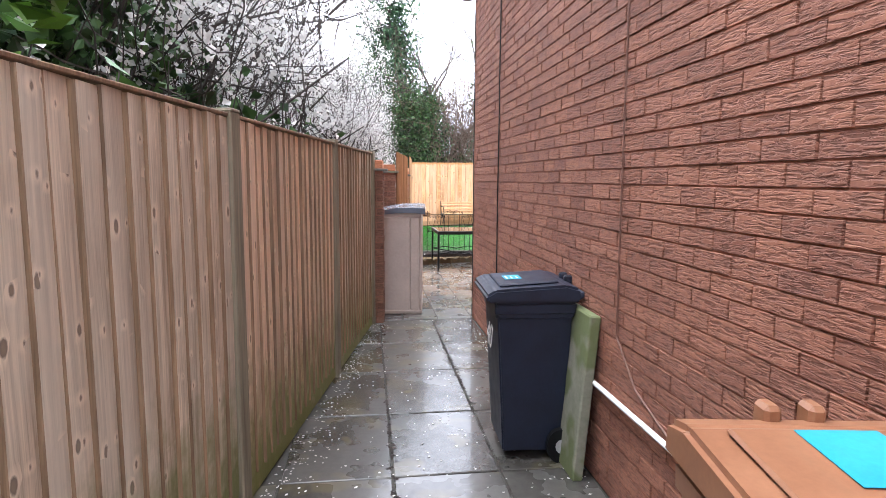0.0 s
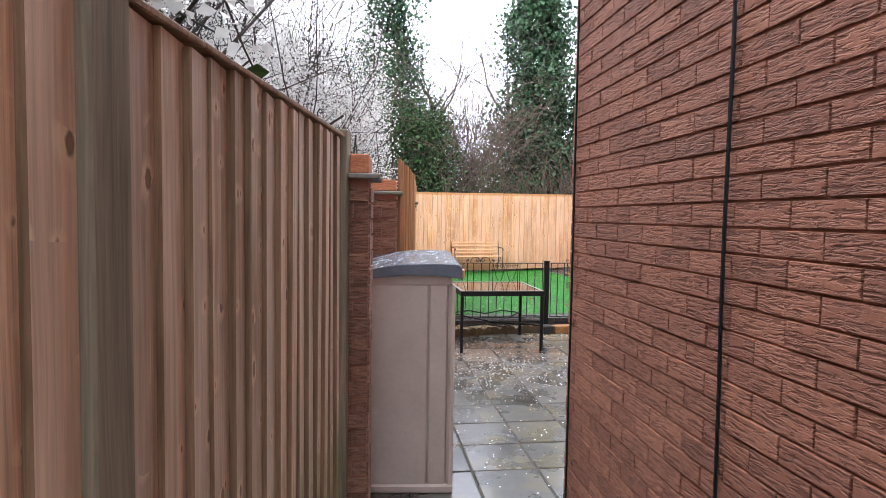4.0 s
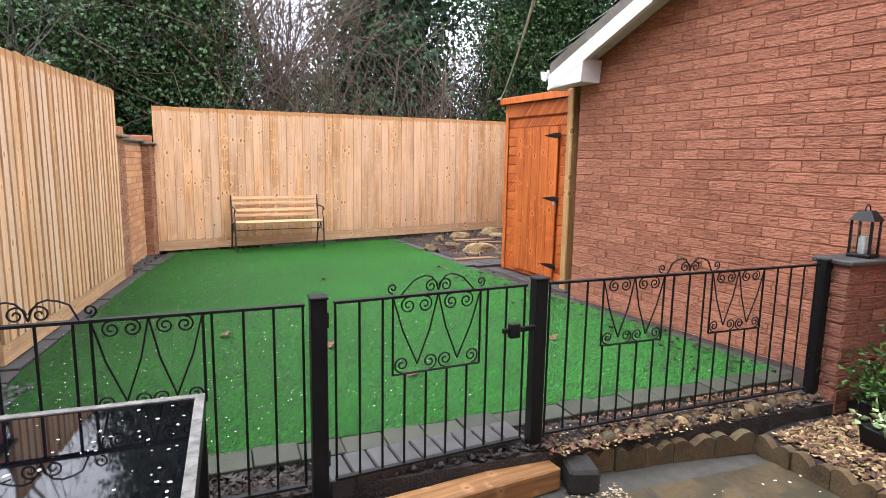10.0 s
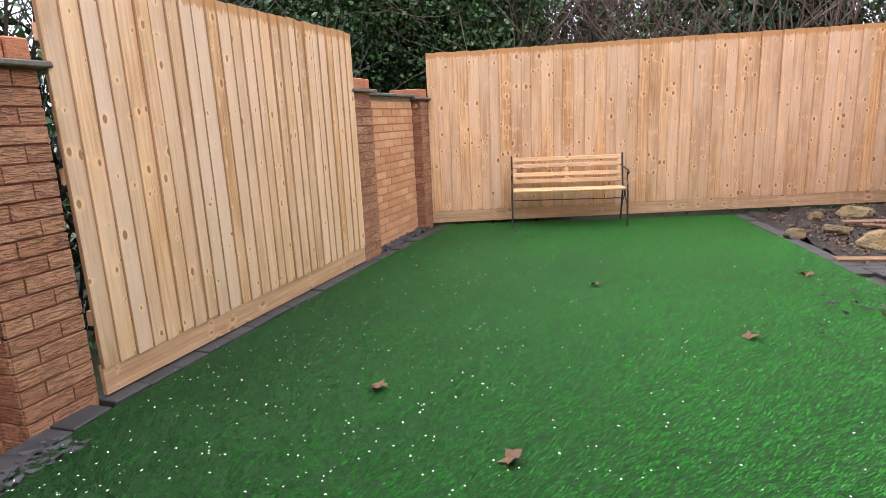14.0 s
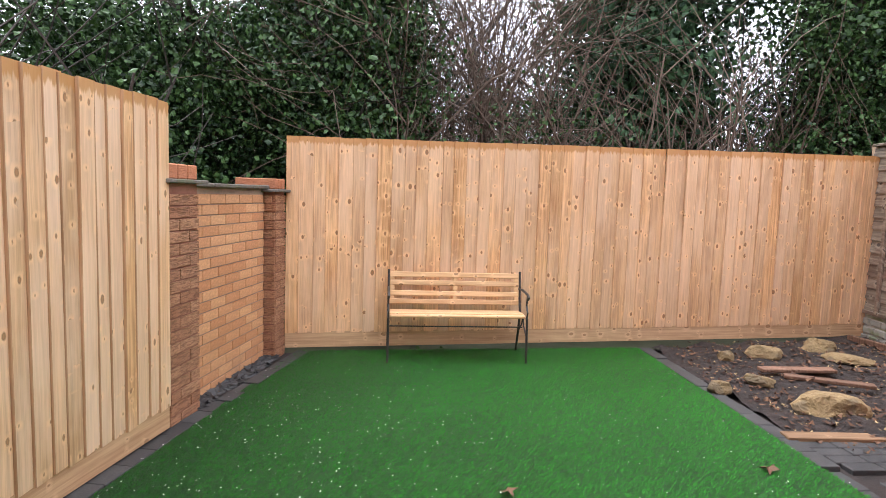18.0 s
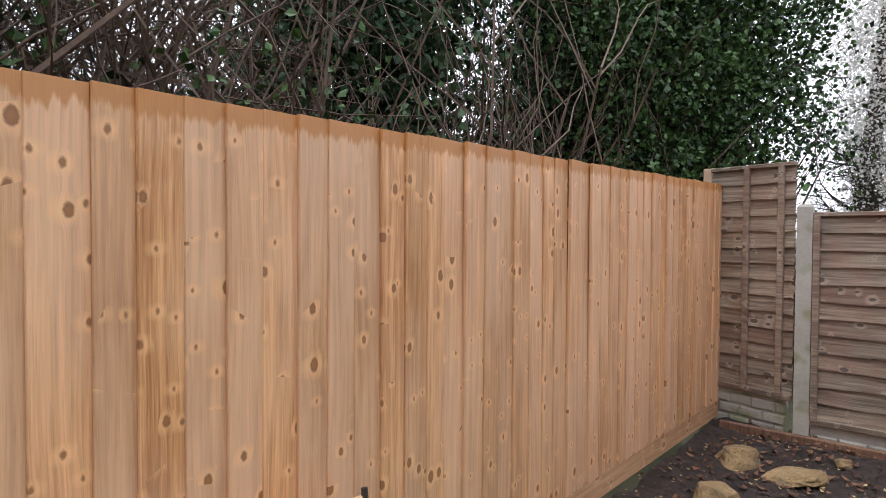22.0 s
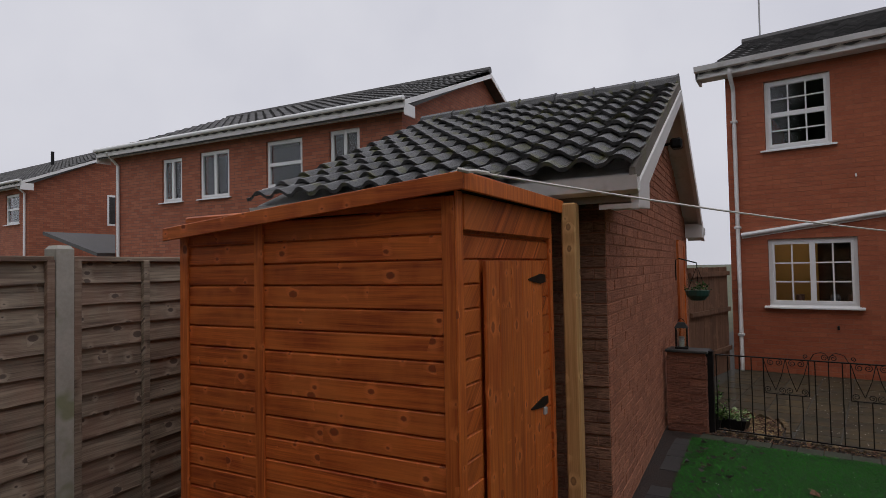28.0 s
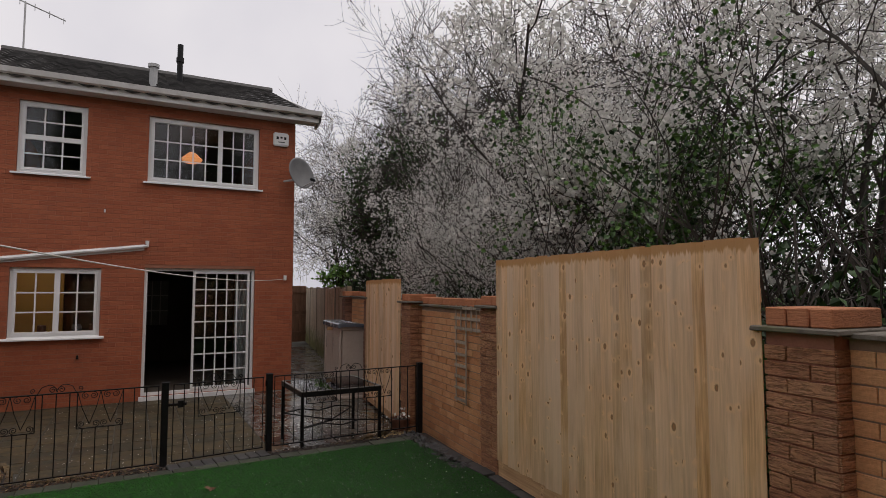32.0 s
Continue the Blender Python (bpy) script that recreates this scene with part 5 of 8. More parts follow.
part("corner_post", Shape().box(-0.012, -0.001, -0.05, 0.012, 0, ZF - 0.04), SHED_UP, shed, bevel=0.003)
part("corner_post", Shape().box(-0.012, 0.02, -SDP + 0.002, -SDP + 0.05, 0, ZF - 0.04), SHED_UP, shed, bevel=0.003)
part("roof", Shape().prism([(-0.05, ZF - 0.03), (SW + 0.06, ZB - 0.07), (SW + 0.06, ZB - 0.03), (-0.05, ZF + 0.02)], -SDP - 0.05, 0.05, "y"), surface("roofing_felt", (0.05, 0.05, 0.05), (0.09, 0.09, 0.085), 0.9, 20), shed)
part("roof_trim", Shape().prism([(-0.07, ZF - 0.045), (SW + 0.07, ZB - 0.085), (SW + 0.07, ZB - 0.015), (-0.07, ZF + 0.03)], 0.05, 0.068, "y"), SHED_WOOD, shed, bevel=0.003)
part("roof_trim", Shape().box(-0.07, -0.051, -SDP - 0.06, 0.049, ZF - 0.045, ZF + 0.03), SHED_UP, shed, bevel=0.003)
part("frieze", Shape().box(-0.018, -0.002, -SDP + 0.05, -0.05, ZF - 0.2, ZF - 0.046), SHED_WOOD, shed, bevel=0.003)
sd = part("door", Shape(), SHED_UP, shed, "plain orange-stained ledged door with black strap hinges")
xd, y0, y1 = -0.006, -1.0, -0.245
for i in range(5):
    a, b = y0 + (y1 - y0) * i / 5, y0 + (y1 - y0) * (i + 1) / 5
    part("plank", Shape().box(xd - 0.018, xd, a + 0.002, b - 0.002, 0.05, 1.70), SHED_UP, sd, bevel=0.003)
for z in (1.60, 0.92, 0.18):
    part("hinge", Shape().prism([(y0 - 0.05, z - 0.02), (y0 + 0.03, z - 0.028), (y0 + 0.22, z - 0.004), (y0 + 0.22, z + 0.004), (y0 + 0.03, z + 0.028), (y0 - 0.05, z + 0.02)], xd - 0.024, xd - 0.0185, "x"), BLACK_METAL, sd, "black iron strap hinge")
part("padlock", Shape().box(xd - 0.035, xd - 0.019, y0 + 0.0, y0 + 0.035, 0.85, 0.89), GREY_PLASTIC, sd, "small pale padlock", bevel=0.004)
pst = thing("timber_post", pose(5.665, 9.285, LAWN - 0.06, 0, 0, 8.7), "pale yellow round-edged timber post beside the shed", "post")
part("shaft", Shape().box(-0.045, 0.045, -0.045, 0.045, 0, 2.08), POST_YELLOW, pst, bevel=0.01)
line = thing("washing_line", pose(5.49, 10.66, 2.215), "white cord washing line from the shed to the house", "washing line")
p0, p1 = Vector((0, 0, 0.0)), Vector((1.54 - 5.49, 1.72 - 10.66, 2.03 - 2.215))
part("cord", Shape().tube([p0.lerp(p1, k / 24) - Vector((0, 0, 0.15 * 4 * (k / 24) * (1 - k / 24))) for k in range(25)], 0.0055, 5), ROPE, line)
part("knot", Shape().tube([(0.0, 0.03, 0.0), (-0.03, 0.0, -0.01), (-0.02, -0.05, 0.0), (-0.05, -0.12, -0.005)], 0.009, 6), ROPE, line)


# ---- railing, gate and pier ----
def spiral(cx, cz, r, start, turns, hand, n=18):
    pts = []
    for k in range(n + 1):
        t = k / n
        a = start + hand * turns * 2 * math.pi * t
        q = r * (1 - 0.82 * t)
        pts.append((cx + q * math.cos(a), 0.0, cz + q * math.sin(a)))
    return pts


def scroll_panel(sh, x0, x1, zt, zb, rr=0.0036):
    w = x1 - x0
    r = w * 0.088
    zig = [(x0, zt), (x0 + 0.27 * w, zb + 0.035), (x0 + 0.5 * w, zt), (x0 + 0.73 * w, zb + 0.035), (x1, zt)]
    for (xa, za), (xb, zz) in zip(zig, zig[1:]):
        up = za > zz
        bend = -0.02 if up else 0.02
        sh.tube([(xa, 0, za), ((xa + xb) / 2 + bend * 0.5, 0, (za + zz) / 2), (xb, 0, zz)], rr, 5)
    for f, hand in ((0.17, 1), (0.35, -1), (0.65, 1), (0.83, -1)):
        sh.tube(spiral(x0 + f * w, zt - r * 1.15, r, math.pi / 2, 1.6, hand), rr, 5)
    for f, hand in ((0.1, -1), (0.41, 1), (0.59, -1), (0.9, 1)):
        sh.tube(spiral(x0 + f * w, zb + r * 1.15, r, -math.pi / 2, 1.6, hand), rr, 5)
    sh.tube([(x0, 0, zb), (x1, 0, zb)], 0.005, 5)


def crest(sh, x0, x1, z, rr=0.0036):
    c, w = (x0 + x1) / 2, x1 - x0
    for k in (-1, 1):
        e = x0 if k < 0 else x1
        sh.tube([(e - k * 0.03, 0, z), (c + k * 0.115, 0, z + 0.058), (c + k * 0.085, 0, z + 0.072), (c + k * 0.055, 0, z + 0.078), (c + k * 0.03, 0, z + 0.07), (c + k * 0.012, 0, z + 0.048), (c, 0, z + 0.012)], rr, 5)
    r = 0.03
    sh.tube(spiral(c - r * 1.1, z + r * 1.1, r, 0, 1.5, 1), rr, 5)
    sh.tube(spiral(c + r * 1.1, z + r * 1.1, r, math.pi, 1.5, -1), rr, 5)
    sh.tube(spiral(x0, z + 0.035, 0.022, -math.pi / 2, 1.3, -1), rr, 5)
    sh.tube(spiral(x1, z + 0.035, 0.022, -math.pi / 2, 1.3, 1), rr, 5)


def rail_bay(name, a, b, panels, crests, label, cat, zt=0.925, zb=0.205, bars=None):
    m, L = along(a, b, 0), dist(a, b)
    root = thing(name, m, label, cat, "iron railing")
    part("top_rail", Shape().box(0, L, -0.012, 0.012, zt - 0.005, zt + 0.005), BLACK_METAL, root)
    part("bottom_rail", Shape().box(0, L, -0.012, 0.012, zb - 0.005, zb + 0.005), BLACK_METAL, root)
    n = bars or round(L / 0.105)
    for i in range(n + 1):
        x = 0.006 + (L - 0.012) * i / n
        top = zt
        for p0_, p1_, d in panels:
            if p0_ + 0.01 < x < p1_ - 0.01:
                top = d
        part("bar", Shape().tube([(x, 0, zb), (x, 0, top)], 0.0052, 6), BLACK_METAL, root)
    for p0_, p1_, d in panels:
        sh = Shape()
        scroll_panel(sh, p0_, p1_, zt, d)
        sh.tube([(p0_, 0, zt), (p0_, 0, d)], 0.0052, 5).tube([(p1_, 0, zt), (p1_, 0, d)], 0.0052, 5)
        part("scroll_panel", sh, BLACK_METAL, root, "curled heart-shaped wrought iron scrolls")
    for c0, c1 in crests:
        sh = Shape()
        crest(sh, c0, c1, zt)
        part("crest", sh, BLACK_METAL, root, "curled crest above the top rail")
    return root


RP = [(0.93, 6.17), (2.718, 6.242), (3.715, 6.352), (5.555, 6.404)]
for p in RP:
    post = thing("railing_post", pose(p[0], p[1], 0, 0, 0, 2), "square black metal railing post with a flat cap", "railing post", "iron railing posts")
    part("shaft", Shape().box(-0.03, 0.03, -0.03, 0.03, 0, 0.945), BLACK_METAL, post, bevel=0.003)
    part("cap", Shape().box(-0.035, 0.035, -0.035, 0.035, 0.945, 0.958), BLACK_METAL, post, bevel=0.004)


def inset(a, b, d0, d1):
    L = dist(a, b)
    return on(a, b, d0), on(a, b, L - d1)


a, b = inset(RP[0], RP[1], 0.05, 0.05)
rail_bay("railing_section", a, b, [(0.32, 0.66, 0.60), (1.0, 1.34, 0.60)], [(0.66, 1.0)], "black wrought iron railing section with scrolled panels beside the table", "railing")
a, b = inset(RP[2], RP[3], 0.05, 0.05)
rail_bay("railing_section", a, b, [(0.30, 0.66, 0.60), (0.97, 1.33, 0.60)], [(0.64, 0.99)], "black wrought iron railing section with scrolled panels beside the brick pier", "railing")
a, b = inset(RP[1], RP[2], 0.06, 0.07)
gate = rail_bay("garden_gate", a, b, [(0.24, 0.64, 0.60)], [(0.24, 0.64)], "closed black wrought iron garden gate with scrolls and a latch", "gate", bars=9)
LG = dist(a, b)
for z in (0.30, 0.86):
    part("hinge", Shape().tube([(-0.03, 0, z - 0.03), (-0.03, 0, z + 0.03)], 0.012, 8), BLACK_METAL, gate)
part("latch", Shape().box(LG - 0.13, LG + 0.04, -0.03, -0.012, 0.72, 0.745).box(LG - 0.1, LG - 0.05, -0.045, -0.012, 0.70, 0.765), BLACK_METAL, gate, "small black iron latch", bevel=0.004)

pr = thing("lantern_pier", pose(5.585, 6.28, 0, 0, 0, 2), "short red brick pier with a dark slab top", "brick pier")
part("core", Shape().box(0.004, 0.366, 0.004, 0.186, 0, 0.93), MORTAR, pr)
for mm, L in ((pose(0, 0, 0), 0.37), (pose(0, 0.19, 0, 0, 0, -90), 0.19), (pose(0.37, 0.19, 0, 0, 0, 180), 0.37)):
    rows_ = brick_rows(L, 0.93, deep=0.006)
    face_bricks(pr, mm, rows_, BRICK_SIDE, BRICK_SIDE)
part("slab", Shape().box(-0.02, 0.375, -0.025, 0.215, 0.932, 0.96), EDGING, pr, "dark stone slab", bevel=0.006)
lan = thing("lantern", pose(5.82, 6.385, 0.96, 0, 0, 12), "black metal lantern with glass sides and a white candle", "lantern")
part("base", Shape().box(-0.062, 0.062, -0.062, 0.062, 0, 0.02), BLACK_METAL, lan, bevel=0.004)
for sx in (-1, 1):
    for sy in (-1, 1):
        part("corner_bar", Shape().box(sx * 0.051 - 0.006, sx * 0.051 + 0.006, sy * 0.051 - 0.006, sy * 0.051 + 0.006, 0.02, 0.21), BLACK_METAL, lan)
part("roof", Shape().add([(-0.067, -0.067, 0.21), (0.067, -0.067, 0.21), (0.067, 0.067, 0.21), (-0.067, 0.067, 0.21), (-0.03, -0.03, 0.265), (0.03, -0.03, 0.265), (0.03, 0.03, 0.265), (-0.03, 0.03, 0.265)], [(3, 2, 1, 0), (0, 1, 5, 4), (1, 2, 6, 5), (2, 3, 7, 6), (3, 0, 4, 7), (4, 5, 6, 7)]), BLACK_METAL, lan)
part("handle", Shape().tube([(0.03 * math.cos(k * math.pi / 8), 0, 0.265 + 0.035 * math.sin(k * math.pi / 8)) for k in range(9)], 0.004, 5), BLACK_METAL, lan)
part("candle", Shape().tube([(0, 0, 0.02), (0, 0, 0.12)], 0.028, 14), WHITE, lan, "white pillar candle")
for sx, ax in ((-1, 0), (1, 0), (-1, 1), (1, 1)):
    sh = Shape().box(-0.045, 0.045, sx * 0.052 - 0.001, sx * 0.052 + 0.001, 0.022, 0.208) if ax else Shape().box(sx * 0.052 - 0.001, sx * 0.052 + 0.001, -0.045, 0.045, 0.022, 0.208)
    part("pane", sh, GLASS, lan)

# ---- step, blocks, beds ----
sl = thing("timber_step", along((2.80, 6.07), (3.78, 6.20), 0), "orange-brown timber sleeper step in front of the gate", "step")
part("beam", Shape().box(0, 0.99, 0, 0.13, 0, 0.105), STEP_WOOD, sl, bevel=0.006)
blk = thing("dark_block", pose(2.70, 6.12, 0, 0, 0, 5), "small dark concrete block at the end of the step", "block", "step blocks")
part("block", Shape().box(-0.07, 0.07, -0.08, 0.08, 0, 0.115), BLACK_STONE, blk, bevel=0.014)
copy_thing(blk, pose(3.88, 6.20, 0, 0, 0, -14))
gs = thing("gate_sill", along((2.76, 6.27), (3.70, 6.37), 0.1), "row of grey stone setts under the gate", "sill")
for i in range(9):
    part("sett", Shape().box(i * 0.105 + 0.003, i * 0.105 + 0.1, 0.0, 0.2, 0, 0.085), EDGING, gs, bevel=0.006)


def edging_stone(sh_len, h):
    """A scalloped concrete edging stone, lying along x."""
    top = []
    n = 12
    for k in range(n + 1):
        t = k / n
        top.append((sh_len * t, h - 0.04 + 0.04 * abs(math.sin(math.pi * (t * 1.5 + 0.25)))))
    return Shape().prism([(0, 0)] + [(sh_len, 0)] + list(reversed(top)), 0, 0.05, "y")


def edging_run(pts, h, label):
    root = thing("edging_stones", pose(0, 0, 0), label, "edging")
    for a, b in zip(pts, pts[1:]):
        L = dist(a, b)
        n = max(1, round(L / 0.2))
        me = edging_stone(L / n - 0.004, h).mesh("edging_stone", BUFF_STONE)
        for i in range(n):
            p = on(a, b, i * L / n)
            part("edging_stone", me, BUFF_STONE, root, m=along(p, b, rnd(-.01, .005)) @ pose(0, rnd(-.006, .006), 0, rnd(-3, 3), 0, rnd(-2, 2)))


edging_run([(3.95, 6.27), (4.45, 6.24), (4.92, 6.19), (4.97, 5.62), (5.09, 5.24), (5.45, 5.12), (6.13, 5.04)], 0.115, "scalloped buff concrete edging stones round the chip bed")
edging_run([(0.80, 5.50), (0.98, 5.56), (1.30, 5.86), (1.95, 6.08), (2.62, 6.16)], 0.115, "scalloped buff concrete edging stones round the corner bed")


def flat_patch(name, outline, z, mat, label, cat):
    return tagged(part(name, Shape().prism(outline, -0.05, z, "z"), mat), label, cat, kind="structure")


flat_patch("chip_bed", [(4.98, 6.22), (5.0, 5.64), (5.12, 5.28), (5.46, 5.16), (6.13, 5.09), (5.93, 6.3), (5.3, 6.29)], 0.075, SOIL, "soil bed under pale wood chips beside the garage", "flower bed")
flat_patch("corner_bed", [(0.84, 5.54), (0.97, 5.6), (1.28, 5.9), (1.94, 6.12), (2.62, 6.2), (2.6, 6.3), (0.93, 6.28)], 0.07, SOIL, "soil bed under pale wood chips in the corner", "flower bed")


def in_poly(x, y, poly):
    c = False
    for (xa, ya), (xb, yb) in zip(poly, poly[1:] + poly[:1]):
        if (ya > y) != (yb > y) and x < (xb - xa) * (y - ya) / (yb - ya) + xa:
            c = not c
    return c


def flakes(name, places, mat, lo, hi, label, cat, lift=0.0, curl=0.25, aspect=0.7):
    """Small flat pieces lying about, as one object."""
    rng = random.Random(len(places))
    sh = Shape()
    for x, y, z in places:
        s_ = rng.uniform(lo, hi)
        a = rng.uniform(0, 6.28)
        dx, dy = math.cos(a) * s_, math.sin(a) * s_
        ex, ey = -dy * aspect, dx * aspect
        t1, t2 = rng.uniform(0, curl) * s_, rng.uniform(0, curl) * s_
        z += lift
        sh.add([(x - dx, y - dy, z + t1), (x + ex, y + ey, z + 0.001), (x + dx, y + dy, z + t2), (x - ex, y - ey, z + 0.001)], [(0, 1, 2, 3)])
    return tagged(part(name, sh, mat), label, cat, kind="stuff")


rng = random.Random(5)
chip_poly = [(5.02, 6.18), (5.04, 5.66), (5.15, 5.32), (5.48, 5.2), (6.11, 5.12), (5.91, 6.26)]
chip2 = [(0.88, 5.6), (0.98, 5.66), (1.28, 5.95), (1.94, 6.16), (2.6, 6.24), (2.58, 6.28), (0.95, 6.26)]
pts = [(rng.uniform(4.9, 6.15), rng.uniform(5.1, 6.3)) for _ in range(11000)]
flakes("wood_chips", [(x, y, 0.077 + rng.uniform(0, .02)) for x, y in pts if in_poly(x, y, chip_poly)], CHIP, 0.006, 0.02, "pale wood chips and leaf litter covering the bed", "wood chips", curl=0.8)
flakes("dead_leaves", [(x, y, 0.085 + rng.uniform(0, .02)) for x, y in pts[:2500] if in_poly(x, y, chip_poly)], DEAD_LEAF, 0.01, 0.024, "brown dead leaves lying on the chips", "leaves", curl=1.0)
pts = [(rng.uniform(0.85, 2.65), rng.uniform(5.5, 6.3)) for _ in range(8000)]
flakes("wood_chips", [(x, y, 0.072 + rng.uniform(0, .02)) for x, y in pts if in_poly(x, y, chip2)], CHIP, 0.006, 0.018, "pale wood chips in the corner bed", "wood chips", curl=0.8)
flakes("wood_chips", [(2.3 + 1.75 * u, 5.93 + 0.14 * u + rng.gauss(0, .10 - .05 * u), 0.004 + rng.uniform(0, .008)) for u in [rng.random() for _ in range(1150)]], PALE_CHIP, 0.004, 0.013, "loose pale chips and petals before the step", "wood chips", curl=0.6)
lz = LAWN - 0.033
flakes("dead_leaves", [(x, rng.uniform(6.29, 6.56) + (x - 4.8) * 0.06, lz + rng.uniform(0, .012)) for x in [rng.uniform(3.75, 5.62) for _ in range(1100)]], DEAD_LEAF, 0.008, 0.026, "brown dead leaves banked along the railing", "leaves", curl=1.0)
flakes("dead_leaves", [(rng.uniform(1.1, 5.62), rng.uniform(6.29, 6.5), lz + 0.004 + rng.uniform(0, .012)) for _ in range(2800)], WET_LEAF, 0.008, 0.024, "dark wet leaves under the railing", "leaves", curl=1.0)
flakes("wood_chips", [(x, rng.uniform(6.24, 6.5) + (x - 4.8) * 0.05, lz + 0.008 + rng.uniform(0, .012)) for x in [rng.uniform(3.8, 5.6) for _ in range(420)]], CHIP, 0.005, 0.014, "pale chips among the leaves along the railing", "wood chips", curl=0.8)
for k in range(26):
    x = 3.98 + 1.62 * k / 25 + rng.uniform(-.03, .03)
    st_ = Shape()
    rr_ = random.Random(200 + k)
    r_ = rr_.uniform(0.022, 0.045)
    vs = []
    for j in range(3):
        for i in range(7):
            q = i * math.pi / 3.5 + rr_.uniform(-.3, .3)
            e = (1.0, 0.85, 0.45)[j] * r_ * rr_.uniform(0.8, 1.15)
            vs.append((e * 1.3 * math.cos(q), e * math.sin(q), (-0.3, 0.35, 0.75)[j] * r_))
    st_.add(vs + [(0, 0, r_ * 0.85)], [(j * 7 + i, j * 7 + (i + 1) % 7, j * 7 + 7 + (i + 1) % 7, j * 7 + 7 + i) for j in range(2) for i in range(7)] + [(14 + i, 14 + (i + 1) % 7, 21) for i in range(7)])
    pb = thing("pebble", pose(x, 6.33 + (x - 4.8) * 0.05 + rng.uniform(-.02, .05), lz + r_ * 0.28, 0, 0, rng.uniform(0, 180)), "small rounded buff stone among the leaves by the railing", "stone", "stones along the railing")
    part("stone", st_, BUFF_STONE if k % 3 else STONE, pb, smooth=True)


be = thing("brick_edging", along((5.935, 6.2), (6.125, 5.07), 0.05), "row of red-brown bricks laid along the garage wall foot", "edging")
for i in range(5):
    part("brick", Shape().box(i * 0.228 + 0.004, i * 0.228 + 0.22, -0.09, -0.012, 0, 0.075), BRICK_CAP, be, bevel=0.006)


# ---- pots and plants ----
def leaf_cloud(sh, centre, n, spread, lo, hi, rng, up=0.3):
    for _ in range(n):
        d = Vector((rng.gauss(0, spread[0]), rng.gauss(0, spread[1]), abs(rng.gauss(0, spread[2]))))
        p = Vector(centre) + d
        s_ = rng.uniform(lo, hi)
        t = Vector((rng.gauss(0, 1), rng.gauss(0, 1), rng.gauss(up, 0.5))).normalized()
        w = t.cross(Vector((rng.gauss(0, 1), rng.gauss(0, 1), rng.gauss(0, 1)))).normalized() * s_ * 0.32
        fold = t.cross(w).normalized() * s_ * 0.1
        sh.add([p, p + t * s_ * 0.45 + w + fold, p + t * s_, p + t * s_ * 0.45 - w + fold], [(0, 1, 2, 3)])


def pot(name, m, r, h, mat, label, plant=None, rim=True):
    root = thing(name, m, label, "plant pot")
    prof = [(0.001, 0.0), (r * 0.7, 0.0), (r * 0.95, h * 0.86), (r * 1.05, h * 0.86), (r * 1.07, h), (r * 0.95, h), (r * 0.9, h * 0.9), (0.001, h * 0.9)]
    part("pot", Shape().lathe(prof, 24), mat, root, smooth=False)
    part("soil", Shape().lathe([(0.001, h * 0.915), (r * 0.9, h * 0.905)], 16), SOIL, root)
    if plant:
        sh = Shape()
        leaf_cloud(sh, (0, 0, h * 0.95), plant[0], (r * plant[3], r * plant[3], plant[1]), plant[2] * 0.6, plant[2], random.Random(3))
        tagged(part("plant", sh, plant[4], root), kind="stuff")
    return root


pot("plant_pot", pose(1.0, 5.76, 0.0), 0.125, 0.23, TERRACOTTA, "brown glazed pot with a withered plant in the corner bed", (26, 0.07, 0.07, 0.5, PETAL))
pot("plant_pot", pose(5.64, 6.07, 0.07), 0.11, 0.17, BLACK_METAL, "black plastic pot with a green shrub beside the pier", (620, 0.13, 0.045, 0.72, SHRUB_LEAF))
pot("tall_plant_pot", pose(5.86, 5.99, 0.075), 0.085, 0.40, BLACK_METAL, "tall black empty pot against the garage wall")
tr = thing("trough_planter", pose(5.55, 5.86, 0.075, 0, 0, -5), "low dark trough planter with trailing pale green leaves", "planter")
part("trough", Shape().prism([(-0.2, 0), (0.2, 0), (0.23, 0.13), (-0.23, 0.13)], -0.09, 0.09, "y"), BLACK_METAL, tr, bevel=0.006)
sh = Shape()
for k in range(9):
    leaf_cloud(sh, (-0.2 + 0.05 * k, 0, 0.13), 26, (0.04, 0.07, 0.035), 0.03, 0.055, random.Random(k))
part("foliage", sh, leaf_mat("variegated_leaf", (0.12, 0.22, 0.06), (0.45, 0.52, 0.3)), tr)
bk = thing("hanging_basket", GM @ pose(3.95, -0.25, 1.36), "dark green hanging basket on a wall bracket", "hanging basket")
part("bowl", Shape().lathe([(0.001, 0.0), (0.08, 0.01), (0.13, 0.07), (0.14, 0.13), (0.12, 0.13), (0.001, 0.12)], 18), GREEN_POT, bk)
sh = Shape()
leaf_cloud(sh, (0, 0, 0.12), 90, (0.06, 0.06, 0.05), 0.03, 0.05, random.Random(8))
tagged(part("plant", sh, IVY, bk), kind="stuff")
part("bracket", Shape().tube([(0, 0.24, 0.25), (0, 0.24, 0.5), (0, 0.2, 0.52), (0, 0, 0.46), (0, 0, 0.42)], 0.008, 6), BLACK_METAL, bk)
for k in range(3):
    part("chain", Shape().tube([(0.12 * math.cos(k * 2.09), 0.12 * math.sin(k * 2.09), 0.13), (0, 0, 0.42)], 0.003, 4), BLACK_METAL, bk)

# ---- table ----
TW, TD, TH = 0.96, 0.94, 0.70
tb = thing("garden_table", pose(1.375, 5.10, 0, 0, 0, 0.5), "square black metal garden table with a wet glass top", "table")
